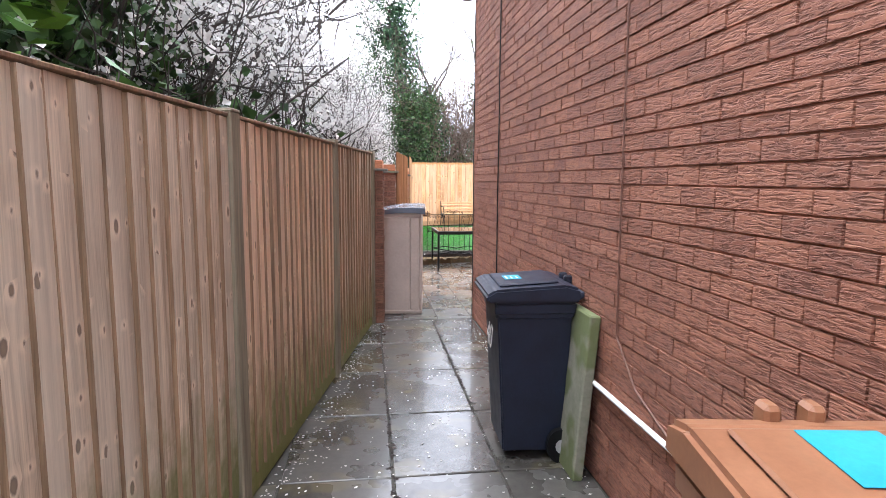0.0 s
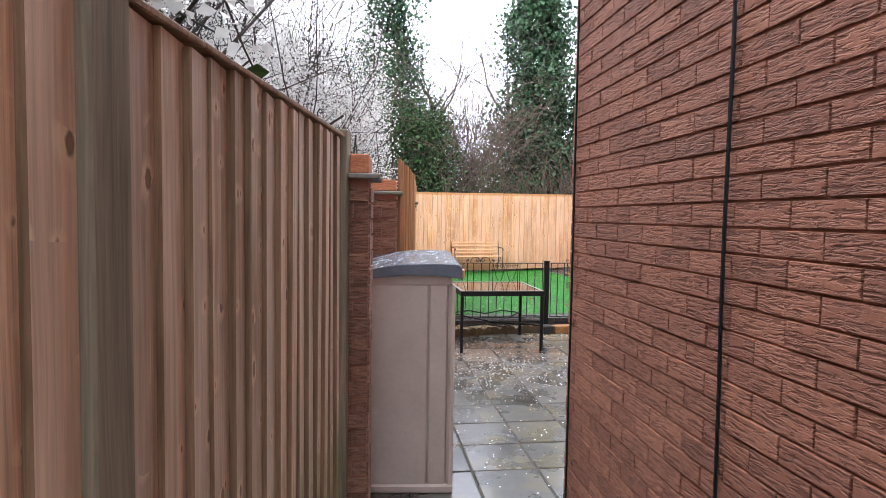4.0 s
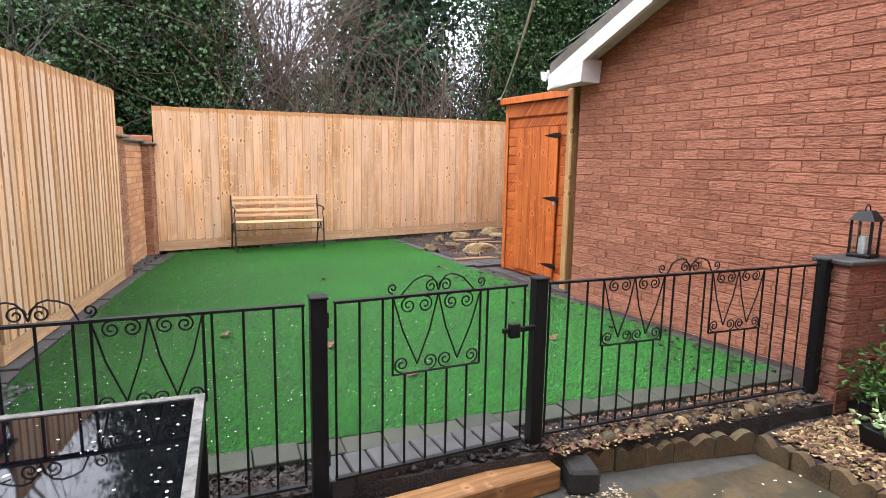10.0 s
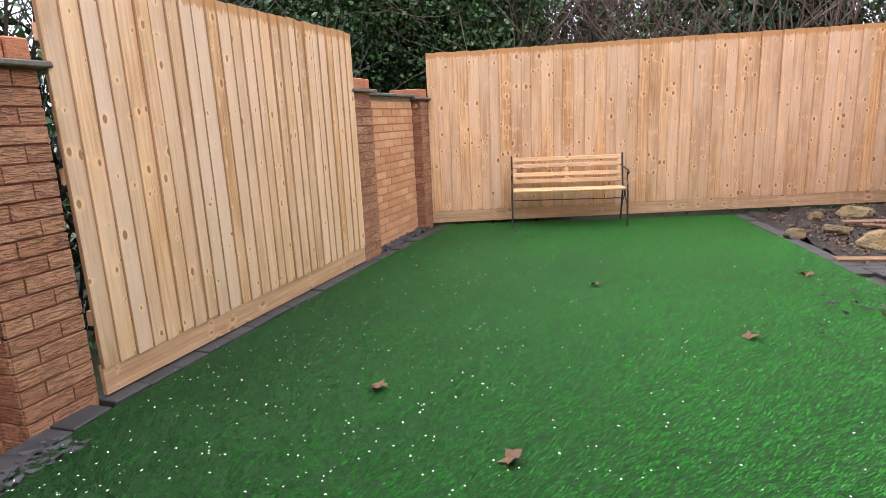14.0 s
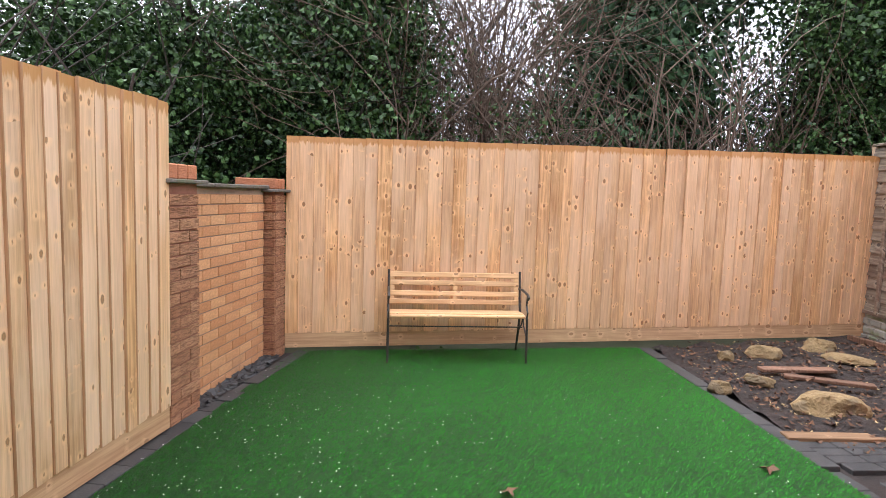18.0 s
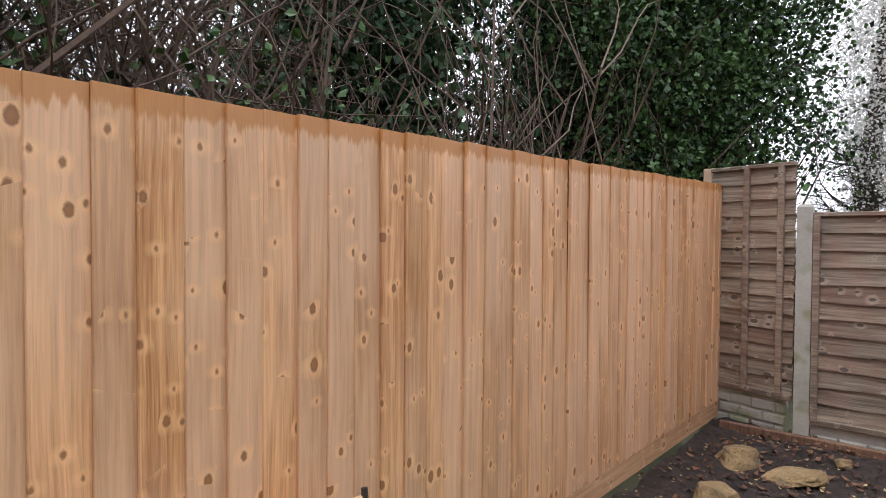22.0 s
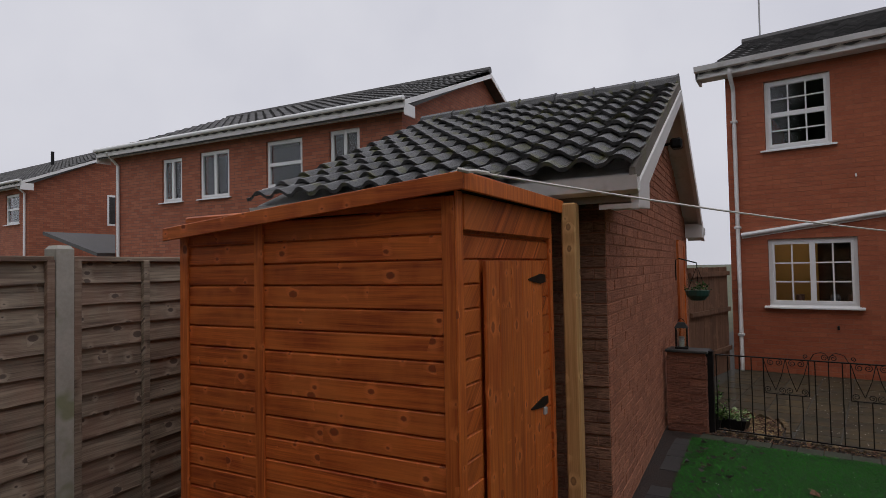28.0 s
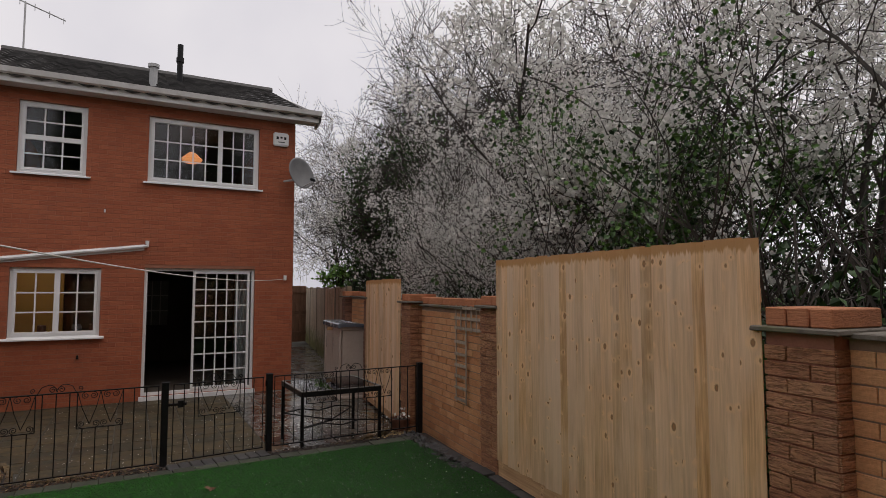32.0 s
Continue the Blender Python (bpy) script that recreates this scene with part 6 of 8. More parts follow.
part("glass_top", Shape().box(0.03, TW - 0.03, 0.03, TD - 0.03, TH - 0.012, TH - 0.004), surface("wet_black_glass", (0.001, 0.001, 0.002), (0.004, 0.004, 0.006), 0.035, 5, 0, rough_var=0.015), tb, "shiny black glass with petals and rain")
part("apron", Shape().box(0, TW, 0, 0.028, TH - 0.06, TH - 0.006).box(0, TW, TD - 0.028, TD, TH - 0.06, TH - 0.006).box(0, 0.028, 0.028, TD - 0.028, TH - 0.06, TH - 0.006).box(TW - 0.028, TW, 0.028, TD - 0.028, TH - 0.06, TH - 0.006), BLACK_METAL, tb)
part("top_rim", Shape().box(0.001, TW - 0.001, 0.001, 0.03, TH - 0.0058, TH).box(0.001, TW - 0.001, TD - 0.03, TD - 0.001, TH - 0.0058, TH).box(0.001, 0.03, 0.03, TD - 0.03, TH - 0.0058, TH).box(TW - 0.03, TW - 0.001, 0.03, TD - 0.03, TH - 0.0058, TH), surface("worn_grey_metal_rim", (0.012, 0.012, 0.012), (0.26, 0.245, 0.22), 0.7, 26, 0.4, 0.002), tb, "worn flaking grey rim")
for x in (0.018, TW - 0.018):
    for y in (0.018, TD - 0.018):
        part("leg", Shape().box(x - 0.017, x + 0.017, y - 0.017, y + 0.017, 0, TH - 0.061), BLACK_METAL, tb, bevel=0.003)
for y in (0.018, TD - 0.018):
    part("side_rail", Shape().tube([(0.03, y, 0.30), (0.26, y, 0.33), (0.48, y, 0.29), (0.7, y, 0.33), (TW - 0.03, y, 0.30)], 0.008, 6), BLACK_METAL, tb)
part("cross_brace", Shape().tube([(0.03, 0.03, 0.30), (TW / 2, TD / 2, 0.25), (TW - 0.03, TD - 0.03, 0.30)], 0.009, 6), BLACK_METAL, tb)
part("cross_brace", Shape().tube([(0.03, TD - 0.03, 0.30), (TW / 2, TD / 2 - 0.01, 0.262), (TW - 0.03, 0.03, 0.30)], 0.009, 6), BLACK_METAL, tb)
part("ring", Shape().tube([(TW / 2 + 0.06 * math.cos(k * math.pi / 8), TD / 2 + 0.06 * math.sin(k * math.pi / 8), 0.262) for k in range(17)], 0.006, 5, False), BLACK_METAL, tb)

# ---- storage box ----
st = thing("storage_box", pose(0.21, 1.90, 0, 0, 0, -5.5), "taupe plastic garden storage box with a wet grey lid", "storage box")
SX, SY, SZ = 0.60, 1.255, 1.195
part("body", Shape().box(0.0, SX - 0.05, 0.03, SY - 0.03, 0.03, SZ - 0.04), TAUPE, st, bevel=0.012)
part("end_panel", Shape().prism([(0.0, 0.03), (0.452, 0.03), (0.452, SZ - 0.04), (0.0, SZ - 0.04)], 0.0, 0.029, "y"), TAUPE, st, bevel=0.008)
part("end_panel", Shape().box(0.458, SX - 0.042, 0.004, 0.029, 0.03, SZ - 0.04), TAUPE, st, bevel=0.008)
part("corner_post", Shape().box(SX - 0.038, SX, -0.004, 0.06, 0.03, SZ - 0.04), TAUPE, st, bevel=0.015)
part("corner_post", Shape().box(SX - 0.038, SX, SY - 0.06, SY, 0.03, SZ - 0.04), TAUPE, st, bevel=0.015)
part("base", Shape().box(-0.01, SX + 0.0, -0.01, SY + 0.01, 0.0, 0.05), TAUPE, st, bevel=0.01)
for y0, y1 in ((0.068, SY / 2 - 0.004), (SY / 2 + 0.004, SY - 0.068)):
    dr = part("door", Shape().box(SX - 0.05, SX - 0.018, y0, y1, 0.06, SZ - 0.012), TAUPE, st, "plain taupe door leaf", bevel=0.008)
    part("door_panel", Shape().box(SX - 0.018, SX - 0.008, y0 + 0.09, y1 - 0.09, 0.16, SZ - 0.14), TAUPE, dr, bevel=0.008)
    part("slot", Shape().box(SX - 0.0178, SX - 0.0165, y0 + 0.03, y0 + 0.06, SZ - 0.42, SZ - 0.2), BLACK_METAL, dr, "dark hand slot")
lid_prof = [(-0.02, SZ - 0.035), (-0.02, SZ - 0.005), (0.1, SZ + 0.03), (0.22, SZ + 0.055), (0.34, SZ + 0.072), (0.345, SZ + 0.068), (0.5, SZ + 0.074), (0.61, SZ + 0.07), (0.632, SZ + 0.055), (0.632, SZ - 0.012), (0.6, SZ), (0.5, SZ + 0.01), (0.345, SZ + 0.012), (0.22, SZ), (0.1, SZ - 0.014)]
part("end_gable", Shape().prism([(0.0, SZ - 0.039), (SX - 0.02, SZ - 0.039), (SX - 0.02, SZ - 0.004), (0.5, SZ + 0.007), (0.345, SZ + 0.009), (0.22, SZ - 0.003), (0.1, SZ - 0.017), (0.0, SZ - 0.033)], 0.002, SY - 0.002, "y"), TAUPE, st)
lid = part("lid", Shape().prism(lid_prof, -0.035, SY + 0.035, "y"), GREY_LID, st, "arched grey plastic lid with raindrops and petals", bevel=0.01, segments=2)
bd = [(0.668 + 0.089 * u, SZ + 0.004 + 0.046 * w) for u, w in ((0.12, 0), (0.88, 0), (1, 0.2), (1, 0.8), (0.88, 1), (0.12, 1), (0, 0.8), (0, 0.2))]
part("badge", Shape().prism(bd, 0.633, 0.637, "x"), WHITE_DIRTY, lid, "pale rounded maker's badge with plain bars", bevel=0.001)
part("badge_bar", Shape().box(0.6375, 0.6385, 0.70, 0.735, SZ + 0.034, SZ + 0.04), GREY_LID, lid)
part("badge_bar", Shape().box(0.6375, 0.6385, 0.692, 0.728, SZ + 0.012, SZ + 0.028), GREY_LID, lid)
part("toggle", Shape().prism([(0.69, SZ - 0.075), (0.72, SZ - 0.075), (0.732, SZ - 0.02), (0.678, SZ - 0.02)], 0.605, 0.70, "x"), SLEEPER, st, "small pale wooden toggle block", bevel=0.006)
part("hasp", Shape().tube([(0.6, 0.61, SZ - 0.06), (0.66, 0.61, SZ - 0.05), (0.665, 0.65, SZ - 0.05), (0.665, 0.66, SZ - 0.02), (0.66, 0.66, SZ + 0.0)], 0.005, 6), DARK_METAL, st, "dark bent wire hasp")

# ---- bins, leaning slab, pipe, cables ----
def wheelie_bin(m, mat, label, sticker=True, number=False):
    """A two-wheeled bin, its front towards -x."""
    root = thing("wheelie_bin", m, label, "wheelie bin")
    w0, w1, d0, d1, h = 0.42, 0.48, 0.44, 0.53, 0.93
    v = []
    for z, w, d, o in ((0.06, w0, d0, 0.02), (0.85, w1 - 0.01, d1 - 0.02, 0.0), (0.86, w1 + 0.03, d1 + 0.02, 0.0), (h, w1 + 0.035, d1 + 0.025, 0.0)):
        v += [(-d / 2 + o, -w / 2, z), (d / 2 + o * 0, -w / 2, z), (d / 2 + o * 0, w / 2, z), (-d / 2 + o, w / 2, z)]
    f = [(3, 2, 1, 0), (12, 13, 14, 15)]
    for r in range(3):
        for k in range(4):
            f.append((r * 4 + k, r * 4 + (k + 1) % 4, r * 4 + 4 + (k + 1) % 4, r * 4 + 4 + k))
    part("body", Shape().add(v, f), mat, root, bevel=0.014, segments=2)
    L = part("lid", Shape().prism([(-0.33, h + 0.003), (-0.34, h + 0.045), (-0.28, h + 0.075), (0.20, h + 0.10), (0.29, h + 0.08), (0.30, h + 0.003)], -0.275, 0.275, "y"), mat, root, "shallow domed bin lid", bevel=0.014, segments=2)
    part("lid_panel", Shape().prism([(-0.24, h + 0.078), (0.17, h + 0.100), (0.16, h + 0.113), (-0.23, h + 0.092)], -0.2, 0.2, "y"), mat, L, bevel=0.006)
    part("handle", Shape().tube([(0.31, -0.2, h + 0.02), (0.345, -0.19, h + 0.03), (0.345, 0.19, h + 0.03), (0.31, 0.2, h + 0.02)], 0.016, 8), mat, root)
    part("hinge", Shape().box(0.25, 0.31, -0.07, -0.03, h + 0.06, h + 0.12), mat, root, bevel=0.01)
    part("hinge", Shape().box(0.25, 0.31, 0.03, 0.07, h + 0.06, h + 0.12), mat, root, bevel=0.01)
    for sy in (-1, 1):
        wh = part("wheel", Shape().tube([(0.2, sy * 0.2, 0.1), (0.2, sy * 0.25, 0.1)], 0.1, 20), BLACK_METAL, root)
        part("hub", Shape().tube([(0.2, sy * 0.25, 0.1), (0.2, sy * 0.256, 0.1)], 0.04, 12), GREY_PLASTIC, wh)
    if sticker and not number:
        part("sticker", Shape().prism([(-0.05, h + 0.1045), (0.15, h + 0.1135), (0.15, h + 0.1145), (-0.05, h + 0.1055)], -0.1, 0.07, "y"), LABEL_BLUE, L, "cyan sticker with dark smudges")
    if sticker and number:
        part("sticker", Shape().prism([(-0.17, h + 0.097), (-0.05, h + 0.103), (-0.05, h + 0.104), (-0.17, h + 0.098)], -0.06, 0.07, "y"), LABEL_BLUE, L, "bright cyan sticker with plain pale bars")
        for k in range(3):
            part("sticker_bar", Shape().prism([(-0.155 + 0.035 * k, h + 0.0985 + 0.0018 * k), (-0.145 + 0.035 * k, h + 0.099 + 0.0018 * k), (-0.145 + 0.035 * k, h + 0.1 + 0.0018 * k), (-0.155 + 0.035 * k, h + 0.0995 + 0.0018 * k)], -0.04, 0.05 - 0.02 * k, "y"), WHITE, L)
    if number:
        cu = bpy.data.curves.new("number", "FONT")
        cu.body, cu.size, cu.extrude, cu.align_x = "40", 0.20, 0.001, "CENTER"
        tmp = new("number", cu)
        me = bpy.data.meshes.new_from_object(tmp.evaluated_get(bpy.context.evaluated_depsgraph_get()))
        bpy.data.objects.remove(tmp)
        me.materials.append(WHITE)
        part("number", me, WHITE, root, "white painted house number 40", pose(-0.263, 0.02, 0.62, 86.5, 0, -90))
    return root


wheelie_bin(pose(1.10, -1.66, 0, 0, 0, -3) @ Matrix.Diagonal((0.82, 1, 1, 1)), NAVY, "black wheelie bin with a cyan sticker and a white number", True, True)
wheelie_bin(pose(1.06, -4.09, 0, 0, 0, 82) @ Matrix.Diagonal((1, 0.97, 1.06, 1)), BROWN_BIN, "brown wheelie bin with a cyan sticker against the brick wall", True, False)
lsb = thing("leaning_slab", pose(1.30, -2.13, 0, 0, 4.5, 0), "pale concrete gravel board with algae leaning on the brick wall", "concrete slab")
part("slab", Shape().box(-0.06, 0.0, 0.0, 0.62, 0.0, 0.90), ALGAE_CONCRETE, lsb, bevel=0.008)
pp = thing("white_pipe", pose(1.345, -2.2, 0.545), "thin white plastic pipe fixed low along the brick wall", "pipe")
part("pipe", Shape().tube([(0, 0.25, -0.002), (0, -1.1, 0.01), (-0.01, -1.16, -0.02)], 0.013, 8), WHITE, pp)
cb = thing("wall_cable", pose(1.363, 0.33, 0), "black cable running down the brick wall", "cable", "wall cables")
part("cable", Shape().tube([(0, 0, 0.02)] + [(rnd(-.001, .001), 0.05 * noise.noise((0, 0, z * 0.9)), z) for z in [0.25 * k for k in range(1, 20)]], 0.006, 6), BLACK_METAL, cb)
cb = thing("wall_cable", pose(1.362, 1.585, 0), "black cable down the corner of the house", "cable", "wall cables")
part("cable", Shape().tube([(0, 0, 0.02)] + [(rnd(-.001, .001), 0.02 * noise.noise((3, 0, z * 0.9)), z) for z in [0.25 * k for k in range(1, 20)]], 0.0055, 6), BLACK_METAL, cb)
cb = thing("wall_cable", pose(1.363, -2.3, 0), "thin brown cable looping down the brick wall", "cable", "wall cables")
part("cable", Shape().tube([(0, 0, 3.9), (0, -0.02, 1.4), (0, -0.03, 0.85), (0, -0.25, 0.66), (0, -0.6, 0.56)], 0.005, 5), TERRACOTTA, cb)

# ---- bench ----
bn = thing("garden_bench", pose(2.43, 12.35, LAWN, 0, 0, 8), "slatted pale wooden bench with dark cast iron ends", "bench")
BW = 1.19
for i, (y, z) in enumerate(((0.04, 0.40), (0.115, 0.405), (0.19, 0.40), (0.265, 0.395))):
    part("seat_slat", Shape().box(0.0, BW, y - 0.03, y + 0.03, z - 0.011, z + 0.011), BENCH_WOOD, bn, bevel=0.005)
for i, (y, z) in enumerate(((0.313, 0.476), (0.326, 0.55), (0.342, 0.644), (0.355, 0.718))):
    part("back_slat", Shape().box(0.0, BW, -0.01, 0.01, -0.023, 0.023), BENCH_WOOD, bn, m=pose(0, y, z, -10, 0, 0), bevel=0.005)
for x in (0.0, BW / 2 - 0.02, BW - 0.045):
    part("back_stile", Shape().box(0, 0.042, 0.0, 0.016, -0.13, 0.13), BENCH_WOOD, bn, m=pose(x, 0.3275, 0.597, -10, 0, 0), bevel=0.004)
for x in (-0.012, BW + 0.012):
    e = Shape()
    e.tube([(x, -0.02, 0.0), (x, 0.0, 0.2), (x, 0.01, 0.385), (x, 0.14, 0.39), (x, 0.29, 0.385), (x, 0.318, 0.48), (x, 0.362, 0.76)], 0.011, 6)
    e.tube([(x, 0.40, 0.0), (x, 0.33, 0.2), (x, 0.29, 0.385)], 0.011, 6)
    e.tube([(x, 0.36, 0.6), (x, 0.2, 0.61), (x, 0.02, 0.60), (x, -0.02, 0.58), (x, 0.0, 0.56), (x, 0.03, 0.575)], 0.011, 6)
    e.tube([(x, 0.03, 0.595), (x, 0.05, 0.5), (x, 0.0, 0.44), (x, 0.02, 0.39)], 0.008, 6)
    e.tube([(x, 0.0, 0.22), (x, 0.12, 0.3), (x, 0.16, 0.385), (x, 0.2, 0.3), (x, 0.34, 0.2)], 0.007, 6)
    part("iron_end", e, DARK_METAL, bn, "dark scrolled cast iron bench end")
part("tie_rod", Shape().tube([(0, 0.12, 0.29), (BW, 0.12, 0.29)], 0.006, 6), DARK_METAL, bn)

# ---- trellis ----
tl = thing("trellis", along(W0, B0, 0) @ pose(0, 0.13, 0), "pale weathered L-shaped wooden trellis on the brick wall", "trellis")
x0, x1 = 1.42, 2.2
def lath(root, a, b, w=0.022, t=0.008, y=0.0):
    horizontal = abs(a[0] - b[0]) > abs(a[1] - b[1])
    if horizontal:
        part("lath", Shape().box(min(a[0], b[0]), max(a[0], b[0]), y - t, y, a[1] - w / 2, a[1] + w / 2), TRELLIS_WOOD, root)
    else:
        part("lath", Shape().box(a[0] - w / 2, a[0] + w / 2, y - t, y, min(a[1], b[1]), max(a[1], b[1])), TRELLIS_WOOD, root)


for z in (1.42, 1.53, 1.64):
    lath(tl, (x0, z), (x1, z), 0.03, y=-0.009)
for k in range(7):
    x = x0 + 0.02 + (x1 - x0 - 0.04) * k / 6
    lath(tl, (x, 0.62 if k < 3 and k != 1 else 1.39), (x, 1.67), 0.022)
for z in (0.66, 0.78, 0.90, 1.02, 1.14, 1.27):
    lath(tl, (x0, z), (x0 + 0.3, z), 0.03, y=-0.009)
tl2 = thing("narrow_trellis", along(W0, B0, 0) @ pose(2.255, 0.145, 0, 0, 0, -90), "narrow pale weathered trellis strip on the pier", "trellis")
for x in (0.01, 0.07, 0.125):
    lath(tl2, (x, 0.6), (x, 1.68), 0.022)
for k in range(9):
    lath(tl2, (-0.005, 0.66 + 0.12 * k), (0.14, 0.66 + 0.12 * k), 0.03, y=-0.009)


# ---- stones and timber in the soil bed ----
def rock(x, y, z, sx, sy, sz, yaw, seed, mat=STONE):
    bm = bmesh.new()
    bmesh.ops.create_icosphere(bm, subdivisions=3, radius=1)
    for v in bm.verts:
        n = noise.noise(v.co * 1.3 + Vector((seed * 7.1, 0, 0))) * 0.35 + noise.noise(v.co * 3.1 + Vector((0, seed * 3.3, 0))) * 0.12
        v.co *= 1 + n
        for ax, cut in zip((Vector((0.3, 0.2, 0.93)), Vector((0.8, -0.5, 0.33)), Vector((-0.6, -0.74, 0.3)), Vector((-0.5, 0.8, 0.33))), (0.62, 0.8, 0.78, 0.8)):
            ax = ax.normalized()
            cut *= 1 + 0.2 * noise.noise((seed * 2.7, ax.x * 5, ax.y * 5))
            v.co -= ax * max(0.0, v.co.dot(ax) - cut) * 0.85
        v.co += Vector((noise.noise(v.co * 7), noise.noise(v.co * 7 + Vector((9, 0, 0))), noise.noise(v.co * 7 + Vector((0, 9, 0))))) * 0.09
        v.co = Vector((v.co.x * sx, v.co.y * sy, max(v.co.z, -0.6) * sz))
    me = bpy.data.meshes.new("stone")
    bm.to_mesh(me)
    bm.free()
    me.materials.append(mat)
    ob = new("garden_stone", me)
    ob.matrix_basis = pose(x, y, z, 0, 0, yaw)
    tagged(ob, "rough buff sandstone lump half sunk in the soil", "stone", "stones in the soil bed")


for i, (x, y, sx, sy, sz, w) in enumerate([(5.71, 11.60, .25, .15, .13, 4), (5.06, 11.95, .11, .085, .075, 35), (5.47, 12.16, .115, .075, .055, -15), (5.52, 12.88, .09, .07, .075, 80), (5.95, 13.02, .19, .12, .09, 8), (6.56, 13.2, .19, .13, .13, 20), (6.62, 12.86, .2, .13, .05, -35), (7.05, 12.75, .07, .055, .04, 15), (6.85, 12.05, .11, .08, .06, 50), (6.35, 11.55, .06, .045, .035, 80)]):
    rock(x, y, LAWN + 0.035 + 0.06 * max(0, (x - 5.4) / 2), sx, sy, sz, w, i + 1)


def plank(name, a, b, z, w, h, mat, label, roll=0):
    root = thing(name, along(a, b, z), label, "plank")
    part("plank", Shape().box(0, dist(a, b), -w / 2, w / 2, 0, h), mat, root, m=pose(0, 0, 0, roll, 0, 0), bevel=0.005)


plank("old_rail", (7.10, 13.62), (7.63, 11.48), 0.10, 0.05, 0.215, DARK_FENCE, "dark timber board on edge along the foot of the fence")
plank("yellow_batten", (7.39, 12.42), (7.615, 11.54), 0.316, 0.065, 0.03, SLEEPER, "pale yellow timber batten lying at the foot of the fence")
plank("old_plank", (5.6, 12.42), (6.25, 12.48), 0.225, 0.1, 0.03, DARK_FENCE, "weathered grey plank lying on the soil")
plank("old_plank", (5.7, 12.24), (6.3, 12.04), 0.23, 0.08, 0.03, DARK_FENCE, "weathered grey plank lying on the soil")
plank("edge_board", (5.10, 11.10), (6.15, 11.17), 0.15, 0.1, 0.05, DARK_BOARD, "wet brown timber board between the soil and the paving")
flat_patch("shed_paving", [(5.12, 11.06), (5.5, 8.5), (5.78, 6.55), (5.95, 6.55), (5.62, 8.6), (5.70, 9.2), (5.75, 9.4), (5.56, 10.62), (7.4, 10.9), (7.4, 11.2)], LAWN - 0.045, JOINT, "dark wet joints of the block paving round the shed", "paving")
blk_ = thing("block_paving", pose(5.19, 10.70, LAWN - 0.035, 0, 0, 7), "dark wet ribbed block paving beside the shed", "paving")
for i in range(6):
    for k in range(4):
        part("paver", Shape().box(0.002, 0.208, 0.002, 0.094, -0.02, 0.03), EDGING, blk_, m=pose(i * 0.212 + 0.02 * (3 - k), k * 0.097 - 0.03, rnd(-.002, .002), rnd(-.5, .5), rnd(-.5, .5), 0), bevel=0.005)
strip = thing("block_paving", along((5.34, 10.60), (5.58, 9.15), LAWN - 0.035), "dark wet block paving before the shed door", "paving")
for i in range(7):
    part("paver", Shape().box(0.002, 0.206, 0.0, 0.16, -0.02, 0.012), EDGING, strip, m=pose(i * 0.21, 0, rnd(-.003, .003), rnd(-.6, .6), 0, 0), bevel=0.005)

rng = random.Random(21)
bed = [(rng.uniform(5.1, 7.6), rng.uniform(10.9, 13.5)) for _ in range(2600)]
bed = [(x, y) for x, y in bed if x > 5.3 - (y - 10.7) * 0.12 and y < 12.75 + (x - 2) * 0.19 and x < 7.85 - (y - 11) * 0.2]
def bed_z(x, y):
    u = (x - 5.1) / 2.5
    w = (y - 10.7) / 2.6
    return LAWN + 0.012 + 0.10 * u * w + 0.06 * noise.noise((x * 3.1, y * 3.1, 0.4)) + 0.03 * noise.noise((x * 11, y * 11, 2.0))


flakes("soil_litter", [(x, y, bed_z(x, y)) for x, y in bed[:1300]], DEAD_LEAF, 0.008, 0.03, "dead leaves and bark scraps on the bare soil", "leaf litter", curl=1.2)
flakes("soil_chips", [(x, y, bed_z(x, y)) for x, y in bed[1300:2000]], CHIP, 0.005, 0.018, "pale chips and small stones on the bare soil", "chips", curl=1.0)

# dark slate chippings along the wall foot, leaves and petals
rng = random.Random(11)
def foot(y):
    return 0.90 + (y - 5.83) * 0.082


flakes("slate_chippings", [(foot(y) + 0.2 + rng.uniform(-.1, .08), y, LAWN - 0.03 + rng.uniform(0, .03)) for y in [rng.uniform(6.3, 7.8) for _ in range(900)]], EDGING, 0.015, 0.04, "dark slate chippings at the foot of the trellis wall", "chippings", curl=0.9)
flakes("slate_chippings", [(1.27 + (y - 11.1) * 0.07 + rng.uniform(-.03, .1), y, LAWN - 0.03 + rng.uniform(0, .03)) for y in [rng.uniform(11.1, 12.4) for _ in range(900)]], EDGING, 0.015, 0.04, "dark slate chippings at the foot of the brick wall", "chippings", curl=0.9)
pet = [(rng.uniform(-0.6, 1.35), rng.uniform(-5.5, 1.6), 0.006) for _ in range(700)] + [(-0.45 + (y + 2.2) * 0.172 + abs(rng.gauss(0, .12)) + 0.05, y, 0.006) for y in [rng.uniform(-5.5, 1.4) for _ in range(700)]]
pet += [(rng.uniform(0.9, 5.0), rng.uniform(1.7, 6.0), 0.006) for _ in range(900)] + [(rng.gauss(1.6, .4), rng.gauss(4.6, .55), 0.006) for _ in range(1100)] + [(1.33 - abs(rng.gauss(0, .05)), rng.uniform(-5, 1.6), 0.006) for _ in range(260)]
flakes("fallen_petals", [p for p in pet if not (p[0] > 1.36 and p[1] < 1.7)], PETAL, 0.004, 0.011, "white blossom petals scattered on the wet paving", "petals")
lp = [(rng.uniform(1.2, 5.3), rng.uniform(6.7, 12.8)) for _ in range(900)] + [(1.3 + abs(rng.gauss(0, 1.3)), rng.uniform(6.7, 11.5)) for _ in range(700)]
